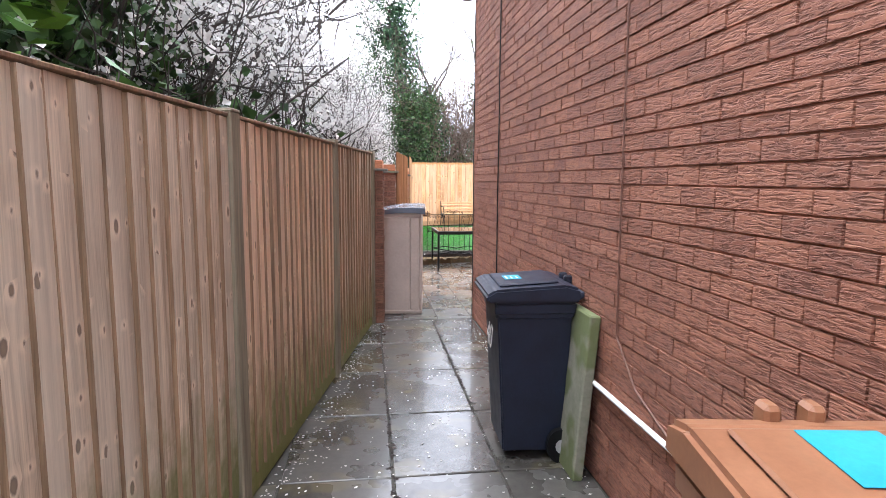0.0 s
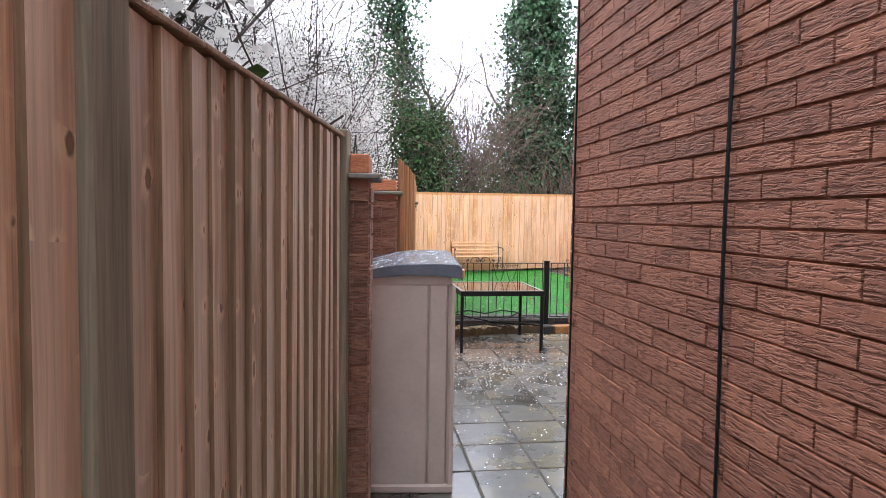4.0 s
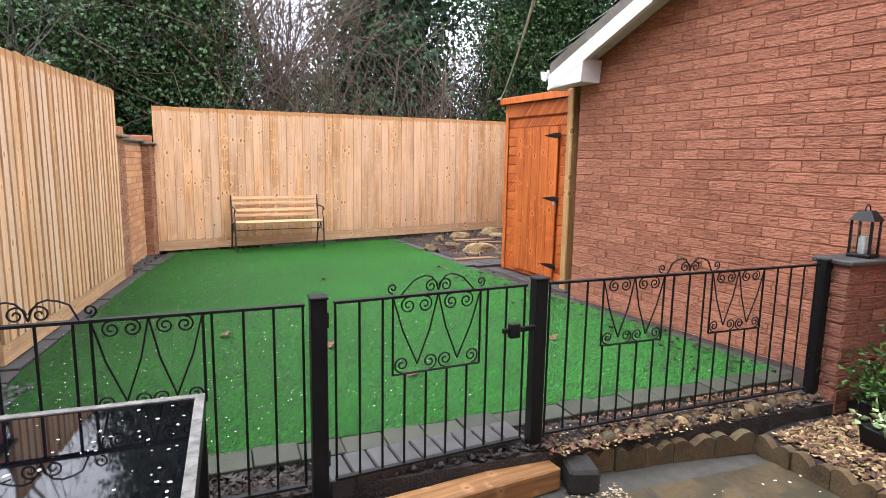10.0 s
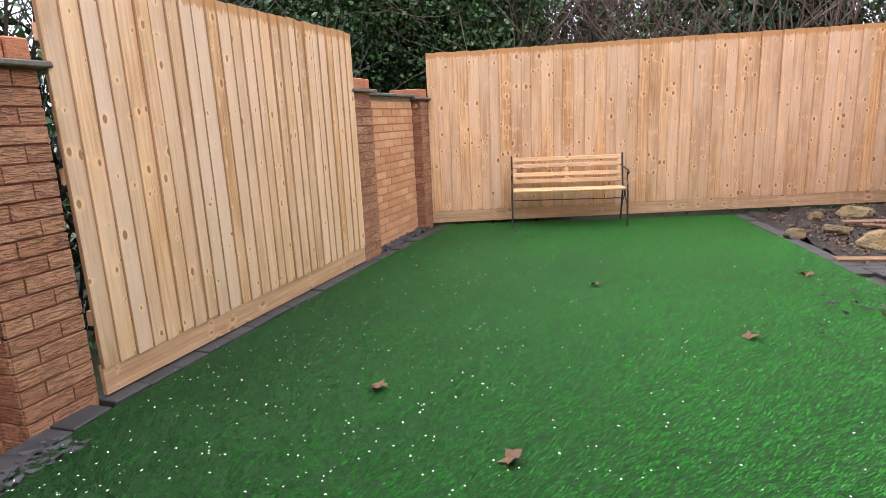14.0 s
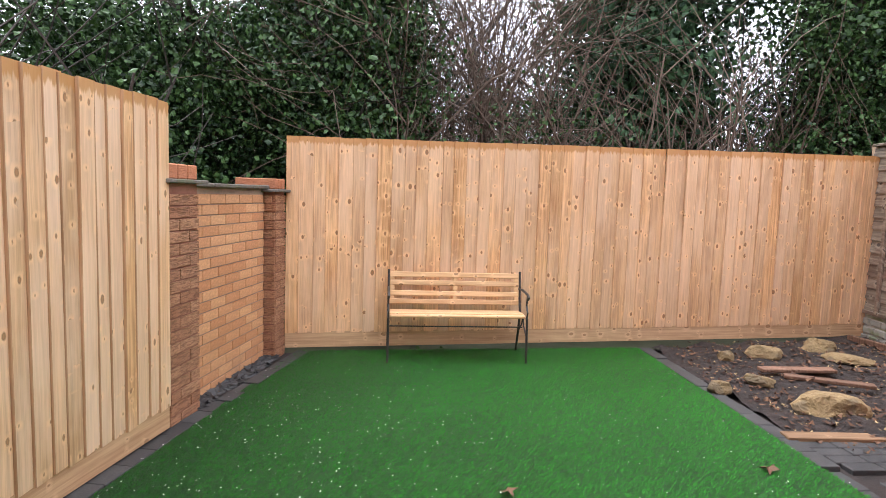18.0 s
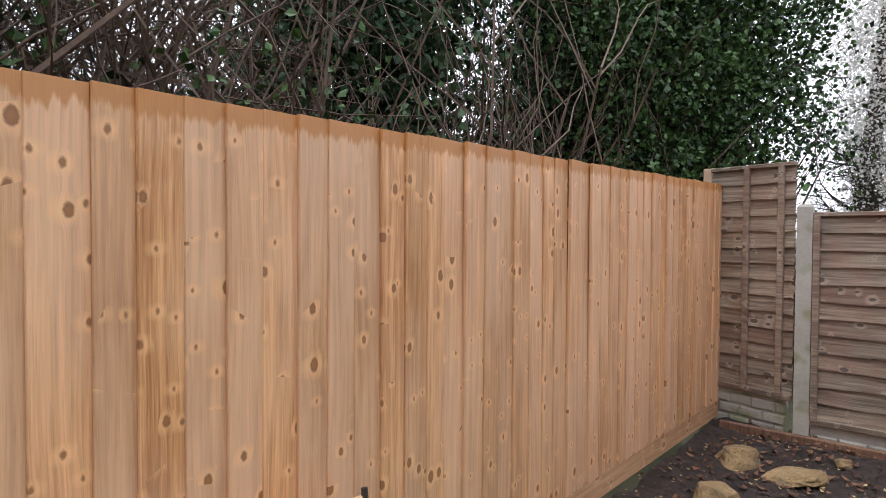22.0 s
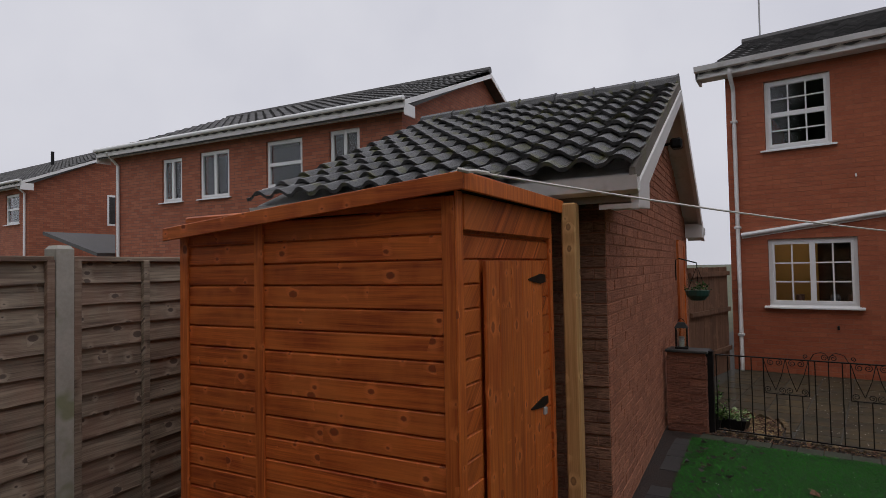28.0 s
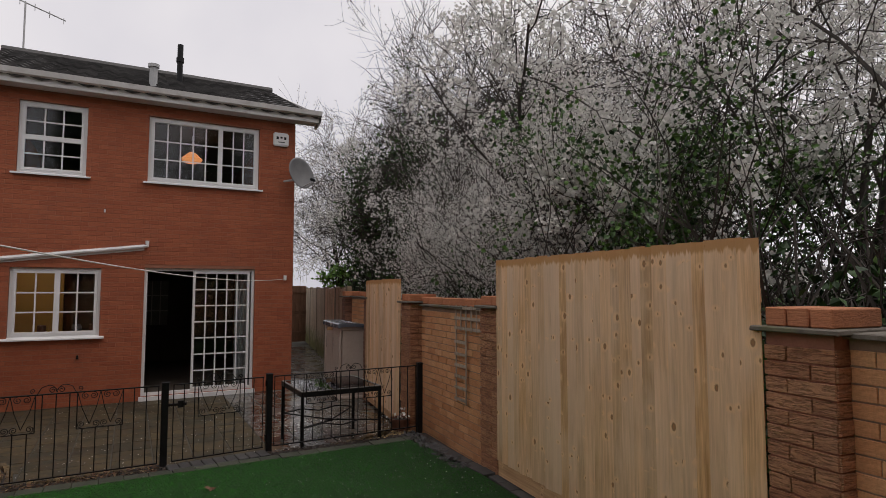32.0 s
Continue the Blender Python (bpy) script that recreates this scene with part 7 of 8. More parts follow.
flakes("lawn_petals", [(x, y, LAWN + 0.02) for x, y in lp if in_poly(x, y, lawn_edge)], PETAL, 0.003, 0.0065, "white blossom petals scattered on the lawn", "petals", curl=0.8)
flakes("table_petals", [(1.375 + rng.uniform(.04, .92), 5.1 + rng.uniform(.04, .9), TH + 0.002) for _ in range(120)], PETAL, 0.003, 0.0085, "white blossom petals on the table top", "petals")


def lid_z(x):
    p = [q for q in lid_prof[1:9]]
    for (xa, za), (xb, zb) in zip(p, p[1:]):
        if xa <= x <= xb:
            return za + (zb - za) * (x - xa) / (xb - xa)
    return SZ


flakes("lid_petals", [tuple(Matrix(st.matrix_basis) @ Vector((x, y, lid_z(x) + 0.002))) for x, y in [(rng.uniform(0.0, .6), rng.uniform(0, SY)) for _ in range(260)]], PETAL, 0.004, 0.010, "white blossom petals on the grey lid", "petals")
for i, (x, y) in enumerate([(2.34, 8.41), (3.02, 7.95), (4.1, 9.3), (3.4, 7.3), (4.6, 7.7), (4.75, 10.6), (3.3, 10.2)]):
    lf = thing("dead_leaf", pose(x, y, LAWN + 0.022, 0, 0, 50 * i), "curled brown dead leaf on the lawn", "leaf", "dead leaves on the lawn")
    sh = Shape()
    pts = []
    for k in range(10):
        a = k * math.pi / 5
        r = 0.055 if k % 2 == 0 else 0.026
        pts.append((r * math.cos(a), r * math.sin(a), 0.016 * math.sin(a * 1.5 + i)))
    sh.add([(0, 0, 0.004)] + pts, [(0, k + 1, (k + 1) % 10 + 1) for k in range(10)])
    part("blade", sh, DEAD_LEAF, lf)
flakes("dead_leaves", [(5.42 - (y - 8.4) * 0.13 - abs(rng.gauss(0, .32)), y, LAWN + 0.022) for y in [rng.uniform(6.75, 10.2) for _ in range(150)]], WET_LEAF, 0.014, 0.036, "dark dead leaves along the lawn edge by the garage", "leaves", curl=1.0)
flakes("joint_moss", [(rng.choice((0.30, 0.89)) + rng.gauss(0, .012), rng.uniform(-4.5, 1.5), 0.002) for _ in range(500)], SOIL, 0.008, 0.02, "moss and dirt in the paving joints", "moss")

# ---- slabs ----
def slab_grid(root, xs, ys, mat, keep, thick=0.035, tilt=0.25, gap=0.006):
    shared = {}
    for xa, xb in zip(xs, xs[1:]):
        for ya, yb in zip(ys, ys[1:]):
            if not keep((xa + xb) / 2, (ya + yb) / 2):
                continue
            w, d = round(xb - xa, 2), round(yb - ya, 2)
            if (w, d) not in shared:
                shared[w, d] = Shape().box(-w / 2 + gap, w / 2 - gap, -d / 2 + gap, d / 2 - gap, -thick, 0.0).mesh("slab", mat, 0.005)
            part("slab", shared[w, d], mat, root, m=pose((xa + xb) / 2, (ya + yb) / 2, rnd(0.0, 0.004), rnd(-tilt, tilt), rnd(-tilt, tilt), 0))


def left_edge(y):
    return -0.445 + (y + 2.21) * 0.176


slab_grid(paving, [-1.5, -0.9, -0.30, 0.30, 0.89, 1.37], [-6.47, -5.57, -4.67, -3.77, -2.87, -1.97, -1.12, -0.22, 0.62, 1.55], SLAB, lambda x, y: x > left_edge(y) - 0.25)
px_ = [0.165 + 0.4 * k for k in range(16)]
py_ = [1.56] + [1.7 + 0.4 * k for k in range(12)]
slab_grid(paving, px_, py_, SLAB, lambda x, y: x > 0.12 + (y - 1.5) * 0.16 and x < 2.6 and y < 6.2)
slab_grid(paving, px_, py_, SLAB_BUFF, lambda x, y: x >= 2.6 and y < 6.2 and not in_poly(x, y, chip_poly))

# ---- blades of the artificial turf ----
g = np.random.default_rng(4)
cand = np.column_stack([g.uniform(1.15, 5.7, 400000), g.uniform(6.55, 13.3, 400000)])
xs_, ys_ = cand[:, 0], cand[:, 1]
inside = np.zeros(len(cand), bool)
for (xa, ya), (xb, yb) in zip(lawn_edge, lawn_edge[1:] + lawn_edge[:1]):
    if ya != yb:
        inside ^= ((ya > ys_) != (yb > ys_)) & (xs_ < (xb - xa) * (ys_ - ya) / (yb - ya) + xa)
cand = cand[inside]
cand = cand[np.abs(cand[:, 1] - 8.02 - 0.03 * cand[:, 0]) > 0.006]      # the seam between two rolls of turf
n = len(cand)
la = g.normal(0.05, 0.4, n)
ang_ = la + np.pi / 2 + g.normal(0, 0.3, n)
lean = g.uniform(0.4, 1.0, n) * 0.022
hgt = g.uniform(0.007, 0.015, n)
wv = np.column_stack([np.cos(ang_), np.sin(ang_)]) * 0.002
v = np.zeros((n, 3, 3))
v[:, 0, :2], v[:, 1, :2] = cand - wv, cand + wv
v[:, 2, :2] = cand + np.column_stack([np.cos(la), np.sin(la)]) * lean[:, None]
v[:, :2, 2], v[:, 2, 2] = LAWN - 0.001, LAWN + hgt
me = bpy.data.meshes.new("turf_blades")
me.from_pydata(v.reshape(-1, 3).tolist(), [], np.arange(3 * n).reshape(-1, 3).tolist())
me.materials.append(grass_mat)
tagged(part("turf_blades", me, grass_mat), "short bright green artificial grass blades", "grass", kind="stuff")

# ---- neighbouring houses ----
FAR_BRICK = brick_mat("distant_red_brick", (0.27, 0.075, 0.038), (0.38, 0.125, 0.065), rustic=0.5, island=False, soot=0.3)
fb_nt = FAR_BRICK.node_tree
fb = fb_nt.nodes["Principled BSDF"]
bt = fb_nt.nodes.new("ShaderNodeTexBrick")
bt.offset = 0.5
for key, val in (("Scale", 1.0), ("Mortar Size", 0.006), ("Brick Width", 0.225), ("Row Height", 0.075), ("Mortar Smooth", 0.2)):
    bt.inputs[key].default_value = val
bt.inputs["Color1"].default_value, bt.inputs["Color2"].default_value, bt.inputs["Mortar"].default_value = (0.39, 0.13, 0.068, 1), (0.28, 0.08, 0.04, 1), (0.17, 0.085, 0.06, 1)
fc = fb_nt.nodes.new("ShaderNodeTexCoord")
fs = fb_nt.nodes.new("ShaderNodeSeparateXYZ")
fcb = fb_nt.nodes.new("ShaderNodeCombineXYZ")
fb_nt.links.new(fc.outputs["Object"], fs.inputs[0])
fb_nt.links.new(math_node(fb_nt, "ADD", fs.outputs["X"], fs.outputs["Y"]), fcb.inputs["X"])
fb_nt.links.new(fs.outputs["Z"], fcb.inputs["Y"])
fb_nt.links.new(fcb.outputs[0], bt.inputs["Vector"])
fb_nt.links.new(bt.outputs["Color"], fb.inputs["Base Color"])


def far_house(a, b, wins, label, gable_win=False, depth=8.4, eave=5.05, pipes=(0.15,), rise=2.0):
    """A house whose rear face runs from a to b, seen over the fences."""
    yaw = math.degrees(math.atan2(b[1] - a[1], b[0] - a[0]))
    L = dist(a, b)
    m = pose(b[0], b[1], 0, 0, 0, yaw + 180)
    root = thing("neighbour_house", m, label, "house", "neighbouring houses")
    holes = [(L - w[1], L - w[0], w[2], w[3]) for w in wins]
    holed_wall(root, "rear_wall", L, eave, 0.25, holes, FAR_BRICK, pose(0, 0, 0))
    part("side_wall", Shape().box(L - 0.25, L - 0.001, 0.251, depth, 0, eave).prism([(0.0, eave), (depth, eave), (depth / 2, eave + rise)], L - 0.25, L - 0.001, "x"), FAR_BRICK, root)
    part("side_wall", Shape().box(0.001, 0.25, 0.251, depth, 0, eave).prism([(0.0, eave), (depth, eave), (depth / 2, eave + rise)], 0.001, 0.25, "x"), FAR_BRICK, root)
    part("front_wall", Shape().box(0.25, L - 0.25, depth - 0.2, depth, 0, eave), FAR_BRICK, root)
    # One dark sheet stands in for the shade behind all the windows.
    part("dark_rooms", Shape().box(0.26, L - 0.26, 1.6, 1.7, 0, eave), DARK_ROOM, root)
    an = math.degrees(math.atan2(rise, depth / 2))
    o_ = 0.35
    tiled_slope(root, L + 0.5, depth / 2 + o_, (depth / 2 + o_) * math.tan(radians(an)), pose(-0.25, -o_, eave + 0.17 - o_ * math.tan(radians(an)), an, 0, 0), ROOF_FAR, far=True)
    part("roof_deck", Shape().prism([(-o_ + 0.04, eave - 0.05), (depth / 2, eave + rise + 0.1), (depth + o_, eave - 0.05), (depth + o_, eave - 0.12), (depth / 2, eave + rise + 0.03), (-o_ + 0.04, eave - 0.12)], -0.25, L + 0.25, "x"), ROOF_FAR, root)
    part("ridge", Shape().tube([(-0.25, depth / 2, eave + rise + 0.2), (L + 0.25, depth / 2, eave + rise + 0.2)], 0.1, 8), ROOF_FAR, root)
    part("fascia", Shape().box(-0.28, L + 0.28, -o_ - 0.01, -o_ + 0.02, eave - 0.08, eave + 0.14), WHITE_DIRTY, root)
    part("soffit", Shape().box(-0.25, L + 0.25, -o_ + 0.021, -0.002, eave - 0.06, eave - 0.04), WHITE_DIRTY, root)
    part("gutter", Shape().tube([(-0.28, -o_ - 0.06, eave + 0.1), (L + 0.28, -o_ - 0.06, eave + 0.1)], 0.05, 8), WHITE, root)
    for xg in (-0.28, L + 0.255):
        part("verge_board", Shape().prism([(-o_, eave - 0.03), (depth / 2, eave + rise - 0.02), (depth / 2, eave + rise + 0.09), (-o_, eave + 0.07)], xg, xg + 0.025, "x"), WHITE, root)
        part("verge_board", Shape().prism([(depth + o_, eave - 0.03), (depth / 2, eave + rise - 0.02), (depth / 2, eave + rise + 0.09), (depth + o_, eave + 0.07)], xg, xg + 0.025, "x"), WHITE, root)
        part("box_end", Shape().box(xg, xg + 0.025, -o_ - 0.01, 0.05, eave - 0.22, eave + 0.02), WHITE, root)
    for p in pipes:
        part("downpipe", Shape().tube([(p, -o_ - 0.05, eave), (p, -0.06, eave - 0.3), (p, -0.06, 0)], 0.04, 8), WHITE, root)
    for (w0, w1, z0, z1), h in zip(wins, holes):
        window(root, pose(0, 0, 0), h[0], h[1], z0, z1, [(0, 0.5, 1, 1, 0, 1), (0.5, 1, 1, 1, 0, 1)] if w1 - w0 < 1.05 else [(0, 1, 1, 1, 0.5, 1), (0, 1, 1, 1, 0, 0.5)])
    if gable_win:
        w = part("side_window", Shape().box(L, L + 0.03, 2.75, 3.35, 3.72, 4.95), WHITE, root, bevel=0.01)
        part("pane", Shape().box(L + 0.031, L + 0.034, 2.82, 3.28, 3.8, 4.87), surface("dark_leaded_pane", (0.03, 0.03, 0.03), (0.06, 0.06, 0.06), 0.15, 8, 0), w)
    return root


far_house((11.85, 3.69), (20.9, 5.3), [(1.05, 1.85, 3.75, 4.83), (2.6, 3.68, 3.72, 4.80), (4.86, 5.88, 3.63, 4.79), (6.52, 7.28, 3.63, 4.75)], "red brick neighbouring house with white windows and a dark tiled roof", pipes=(0.2,), rise=1.8)
far_house((28.4, 5.0), (44.5, 6.5), [(0.7, 1.8, 3.7, 4.8), (3.0, 4.2, 3.7, 4.8), (7.0, 8.2, 3.7, 4.8), (10.5, 11.7, 3.7, 4.8)], "red brick neighbouring house further along the row", True, pipes=(16.0, 5.5))
far_house((48.8, 6.6), (66, 8.3), [(1.0, 2.2, 3.7, 4.8), (4.0, 5.2, 3.7, 4.8), (8.0, 9.2, 3.7, 4.8), (12.0, 13.2, 3.7, 4.8)], "distant red brick house at the end of the row", True)
far_house((96, 13.9), (112, 15.1), [(1.0, 2.2, 3.5, 4.6), (4.0, 5.2, 3.5, 4.6)], "distant red brick house closing the row", pipes=(0.3,), eave=4.9, rise=1.4)
for x, y, z in ((33.5, 2.5, 6.2), (44, 3.0, 6.2), (52, 4.5, 6.4)):
    ch = thing("vent_pipe", pose(x, y, z), "thin dark vent pipe on a neighbouring roof", "vent pipe", "roof vents")
    part("pipe", Shape().tube([(0, 0, -0.5), (0, 0, 1.1)], 0.07, 8), BLACK_METAL, ch)
lt = thing("lean_to_roof", pose(21.3, 5.6, 0, 0, 0, 10), "small dark lean-to roof below the gable window", "lean-to")
part("roof", Shape().prism([(0, 2.3), (2.6, 3.0), (2.6, 3.1), (0, 2.4)], -3, 0, "y"), ROOF_FAR, lt)
part("wall", Shape().box(0.1, 2.5, -2.9, -0.1, 0, 2.29), FAR_BRICK, lt)


# ---- trees and hedges ----
def leaves_mesh(name, centres, sizes, mat, rng, droop=0.2, aspect=0.45):
    """Many small four-sided leaves, each folded along its rib, as one mesh."""
    c = np.asarray(centres, float)
    n = len(c)
    d = rng.normal(size=(n, 3))
    d[:, 2] -= droop
    d /= np.linalg.norm(d, axis=1)[:, None]
    w = np.cross(d, rng.normal(size=(n, 3)))
    w /= np.linalg.norm(w, axis=1)[:, None]
    k = np.cross(d, w)
    s_ = np.asarray(sizes, float)[:, None]
    v = np.stack([c - d * s_ * 0.5, c + w * s_ * aspect + k * s_ * 0.12, c + d * s_ * 0.5, c - w * s_ * aspect + k * s_ * 0.12], 1)
    me = bpy.data.meshes.new(name)
    me.from_pydata(v.reshape(-1, 3).tolist(), [], np.arange(4 * n).reshape(-1, 4).tolist())
    me.materials.append(mat)
    return me


GARDEN = [(-1.45, -9), (-1.25, -6.1), (-0.52, -2.2), (0.12, 1.45), (0.1, 1.7), (0.2, 3.3), (0.5, 3.5), (0.78, 5.45), (0.6, 5.6), (0.75, 8.0), (1.0, 8.15), (1.24, 10.8), (1.05, 11), (1.2, 12.7), (7.4, 13.95), (7.75, 13.3), (8.4, 10.5), (9.2, 7.0), (8.3, 2.0), (8.3, -9)]


def clear_of_garden(x, y):
    return not in_poly(x, y, GARDEN) and not (7 < x < 11.5 and 11 < y < 14.1)


def outside(c, m):
    """Those rows of c, in the frame m, that lie beyond the garden's fences."""
    x, y = c[:, 0] + m.translation.x, c[:, 1] + m.translation.y
    hit = np.zeros(len(c), bool)
    for (xa, ya), (xb, yb) in zip(GARDEN, GARDEN[1:] + GARDEN[:1]):
        if ya != yb:
            hit ^= ((ya > y) != (yb > y)) & (x < (xb - xa) * (y - ya) / (yb - ya) + xa)
    return c[~hit]


ORIGIN = [Vector((0, 0, 0))]


def grow(sh, p, d, length, radius, level, rng, tips, kids, bend=0.25, minr=0.004, lift=0.1):
    """One branch and its children, as tapered tubes; tips collects points along the thin ones."""
    pts, q = [Vector(p)], Vector(d).normalized()
    seg = 4
    for k in range(seg):
        q = (q + Vector((rng.gauss(0, bend), rng.gauss(0, bend), rng.gauss(lift, bend))) * 0.5).normalized()
        pts.append(pts[-1] + q * length / seg)
    if not all(clear_of_garden(w.x + ORIGIN[0].x, w.y + ORIGIN[0].y) for w in pts):
        return
    r1 = max(radius * 0.45, minr * 0.6)
    sh.tube(pts, [radius + (r1 - radius) * k / seg for k in range(seg + 1)], 6 if radius > 0.05 else (4 if radius > 0.012 else 3), False)
    if level == 0:
        tips.extend(pts[1:])
        return
    for _ in range(kids[level - 1]):
        t = rng.uniform(0.3, 1.0)
        i = min(int(t * seg), seg - 1)
        base = pts[i].lerp(pts[i + 1], t * seg - i)
        axis = (pts[i + 1] - pts[i]).normalized()
        side = axis.cross(Vector((rng.gauss(0, 1), rng.gauss(0, 1), rng.gauss(0, 1)))).normalized()
        nd = (axis * rng.uniform(0.4, 0.9) + side * rng.uniform(0.5, 1.0)).normalized()
        grow(sh, base, nd, length * rng.uniform(0.45, 0.7), max(radius * 0.42, minr), level - 1, rng, tips, kids, bend, minr, lift)
    if level <= 1:
        tips.extend(pts[2:])


def tree(name, m, height, kids, levels, seed, leaf, label, per_tip=6, size=(0.03, 0.06), spread=0.12, bark=TWIG, stems=1, lean=0.2, radius=0.12, bend=0.25, lift=0.1, cat="tree", minr=0.004, bare=0.0):
    rng = random.Random(seed)
    nr = np.random.default_rng(seed)
    root = thing(name, m, label, cat)
    ORIGIN[0] = m.translation
    sh, tips = Shape(), []
    for s_ in range(stems):
        a = rng.uniform(0, 6.28)
        d = Vector((math.cos(a) * lean, math.sin(a) * lean, 1))
        grow(sh, (rng.uniform(-.2, .2) * (stems > 1), rng.uniform(-.2, .2) * (stems > 1), -0.1), d, height * rng.uniform(0.55, 0.7), radius, levels, rng, tips, kids, bend, minr, lift)
    part("trunk", sh, bark, root, "trunk and branches")
    if leaf is not None:
        t = np.array([tuple(p) for p in tips if bare <= 0 or noise.noise((p.x * 0.9, p.y * 0.9, p.z * 0.9 + seed)) * 0.9 + 0.5 > bare * (0.55 + 0.75 * p.z / height)])
        c = outside(np.repeat(t, per_tip, 0) + nr.normal(scale=spread, size=(len(t) * per_tip, 3)), m)
        part("crown", leaves_mesh("crown", c, nr.uniform(size[0], size[1], len(c)), leaf, nr), leaf, root, "loose open crown")
    return root


def ivy_column(name, m, height, rad, seed, leaf, label, clumps=120, per=110, size=(0.07, 0.13), bare=0, top=0.55):
    """A trunk clothed in ivy: clumps of leaves set round it, uneven and with gaps, and bare limbs above."""
    rng = random.Random(seed)
    nr = np.random.default_rng(seed)
    root = thing(name, m, label, "tree")
    ORIGIN[0] = m.translation
    sh, tips = Shape(), []
    sh.tube([(0, 0, -0.2), (rng.gauss(0, .1), rng.gauss(0, .1), height * 0.4), (rng.gauss(0, .2), rng.gauss(0, .2), height * 0.95)], [0.2, 0.15, 0.05], 7, False)
    for _ in range(16):
        z = rng.uniform(0.25, 0.95) * height
        a = rng.uniform(0, 6.28)
        grow(sh, (0, 0, z), (math.cos(a), math.sin(a), rng.uniform(0.2, 0.9)), rad * rng.uniform(0.5, 0.95), 0.04, 2, rng, tips, [5, 4], 0.25, 0.006)
    part("trunk", sh, BARK, root, "trunk and limbs")
    cs = []
    for _ in range(clumps):
        z = rng.uniform(0.02, 1.0)
        a = rng.uniform(0, 6.28)
        r = rad * (1 - (1 - top) * z) * rng.uniform(0.35, 1.05) * (1 + 0.3 * noise.noise((math.cos(a) * 1.5, math.sin(a) * 1.5 + seed, z * 4)))
        s_ = rng.uniform(0.16, 0.34)
        cs.append(np.array([math.cos(a) * r, math.sin(a) * r, z * height]) + nr.normal(scale=(s_, s_, s_ * 1.15), size=(per, 3)))
    zc = nr.uniform(0.03, 0.93, clumps * 22)
    ac, rc = nr.uniform(0, 6.28, clumps * 22), rad * 0.62 * np.sqrt(nr.uniform(0, 1, clumps * 22)) * (1 - (1 - top) * zc)
    cs.append(np.column_stack([np.cos(ac) * rc, np.sin(ac) * rc, zc * height]))
    c = outside(np.concatenate(cs), m)
    big = np.where(np.arange(len(c)) < len(c) - clumps * 18, 1.0, 1.5)
    part("crown", leaves_mesh("crown", c, nr.uniform(size[0], size[1], len(c)) * big, leaf, nr, 0.5), leaf, root, "uneven clumps of leaves")
    return root


def hedge(name, pts, height, width, seed, leaf, label, n=9000, size=(0.06, 0.11), twigs=120, bark=TWIG):
    """A rough hedge along a line, clumped, with twigs sticking out of it."""
    rng = random.Random(seed)
    nr = np.random.default_rng(seed)
    root = thing(name, pose(pts[0][0], pts[0][1], 0), label, "hedge")
    o = Vector((pts[0][0], pts[0][1], 0))
    seg = [(Vector((*a, 0)) - o, Vector((*b, 0)) - o) for a, b in zip(pts, pts[1:])]
    cs = []
    k = max(20, n // 90)
    for _ in range(k):
        a, b = rng.choice(seg)
        p = a.lerp(b, rng.random())
        z = height * rng.uniform(0.1, 1.0) * (0.8 + 0.35 * noise.noise((p.x * 0.7, p.y * 0.7, seed)))
        s_ = rng.uniform(0.14, 0.34)
        cs.append(np.array([p.x + rng.gauss(0, width / 2), p.y + rng.gauss(0, width / 2), z]) + nr.normal(scale=s_, size=(90, 3)))
    ORIGIN[0] = o
    c = outside(np.concatenate(cs), pose(o.x, o.y, 0))
    c = c[c[:, 2] > 0.05]
    sh = Shape()
    for _ in range(twigs):
        a, b = rng.choice(seg)
        p = a.lerp(b, rng.random()) + Vector((rng.gauss(0, width / 3), rng.gauss(0, width / 3), 0))
        t = []
        grow(sh, p, (rng.gauss(0, .4), rng.gauss(0, .4), 1), height * rng.uniform(0.6, 1.25), 0.02, 1, rng, t, [6], 0.3)
    tagged(part("brush", sh, bark, root, "bare brown shoots"), kind="stuff")
    tagged(part("foliage", leaves_mesh("foliage", c, nr.uniform(size[0], size[1], len(c)), leaf, nr, 0.4), leaf, root, "dense dark foliage"), kind="stuff")
    return root


def thicket(name, m, w, h, seed, mat, label, n=260):
    rng = random.Random(seed)
    root = thing(name, m, label, "thicket")
    ORIGIN[0] = m.translation
    for k in range(5):
        sh = Shape()
        for _ in range(n // 5):
            grow(sh, (w * (rng.uniform(0, 0.4) + 0.4 * k - 1), rng.gauss(0, 0.5), rng.uniform(0, h * 0.45)), (rng.gauss(0, .5), rng.gauss(0, .5), 1), h * rng.uniform(0.35, 0.7), 0.016, 2, rng, [], [4, 3], 0.4, 0.005, 0.0)
        tagged(part("clump", sh, mat, root, "tangled bare shoots"), kind="stuff")
    return root


# blossom trees beyond the boundary wall
def blossom(x, y, z, h, seed, per=8, bare=0.6, kids=(5, 5, 6, 6), size=(0.034, 0.075), spread=0.05):
    return tree("blossom_tree", pose(x, y, z), h, list(kids), 4, seed, BLOSSOM, "leafless cherry plum tree thick with white blossom", per, size, spread, TWIG, 3, 0.3, 0.075, minr=0.0065, bare=bare)


thin_, full_ = (4, 4, 5, 5), (5, 5, 6, 6)
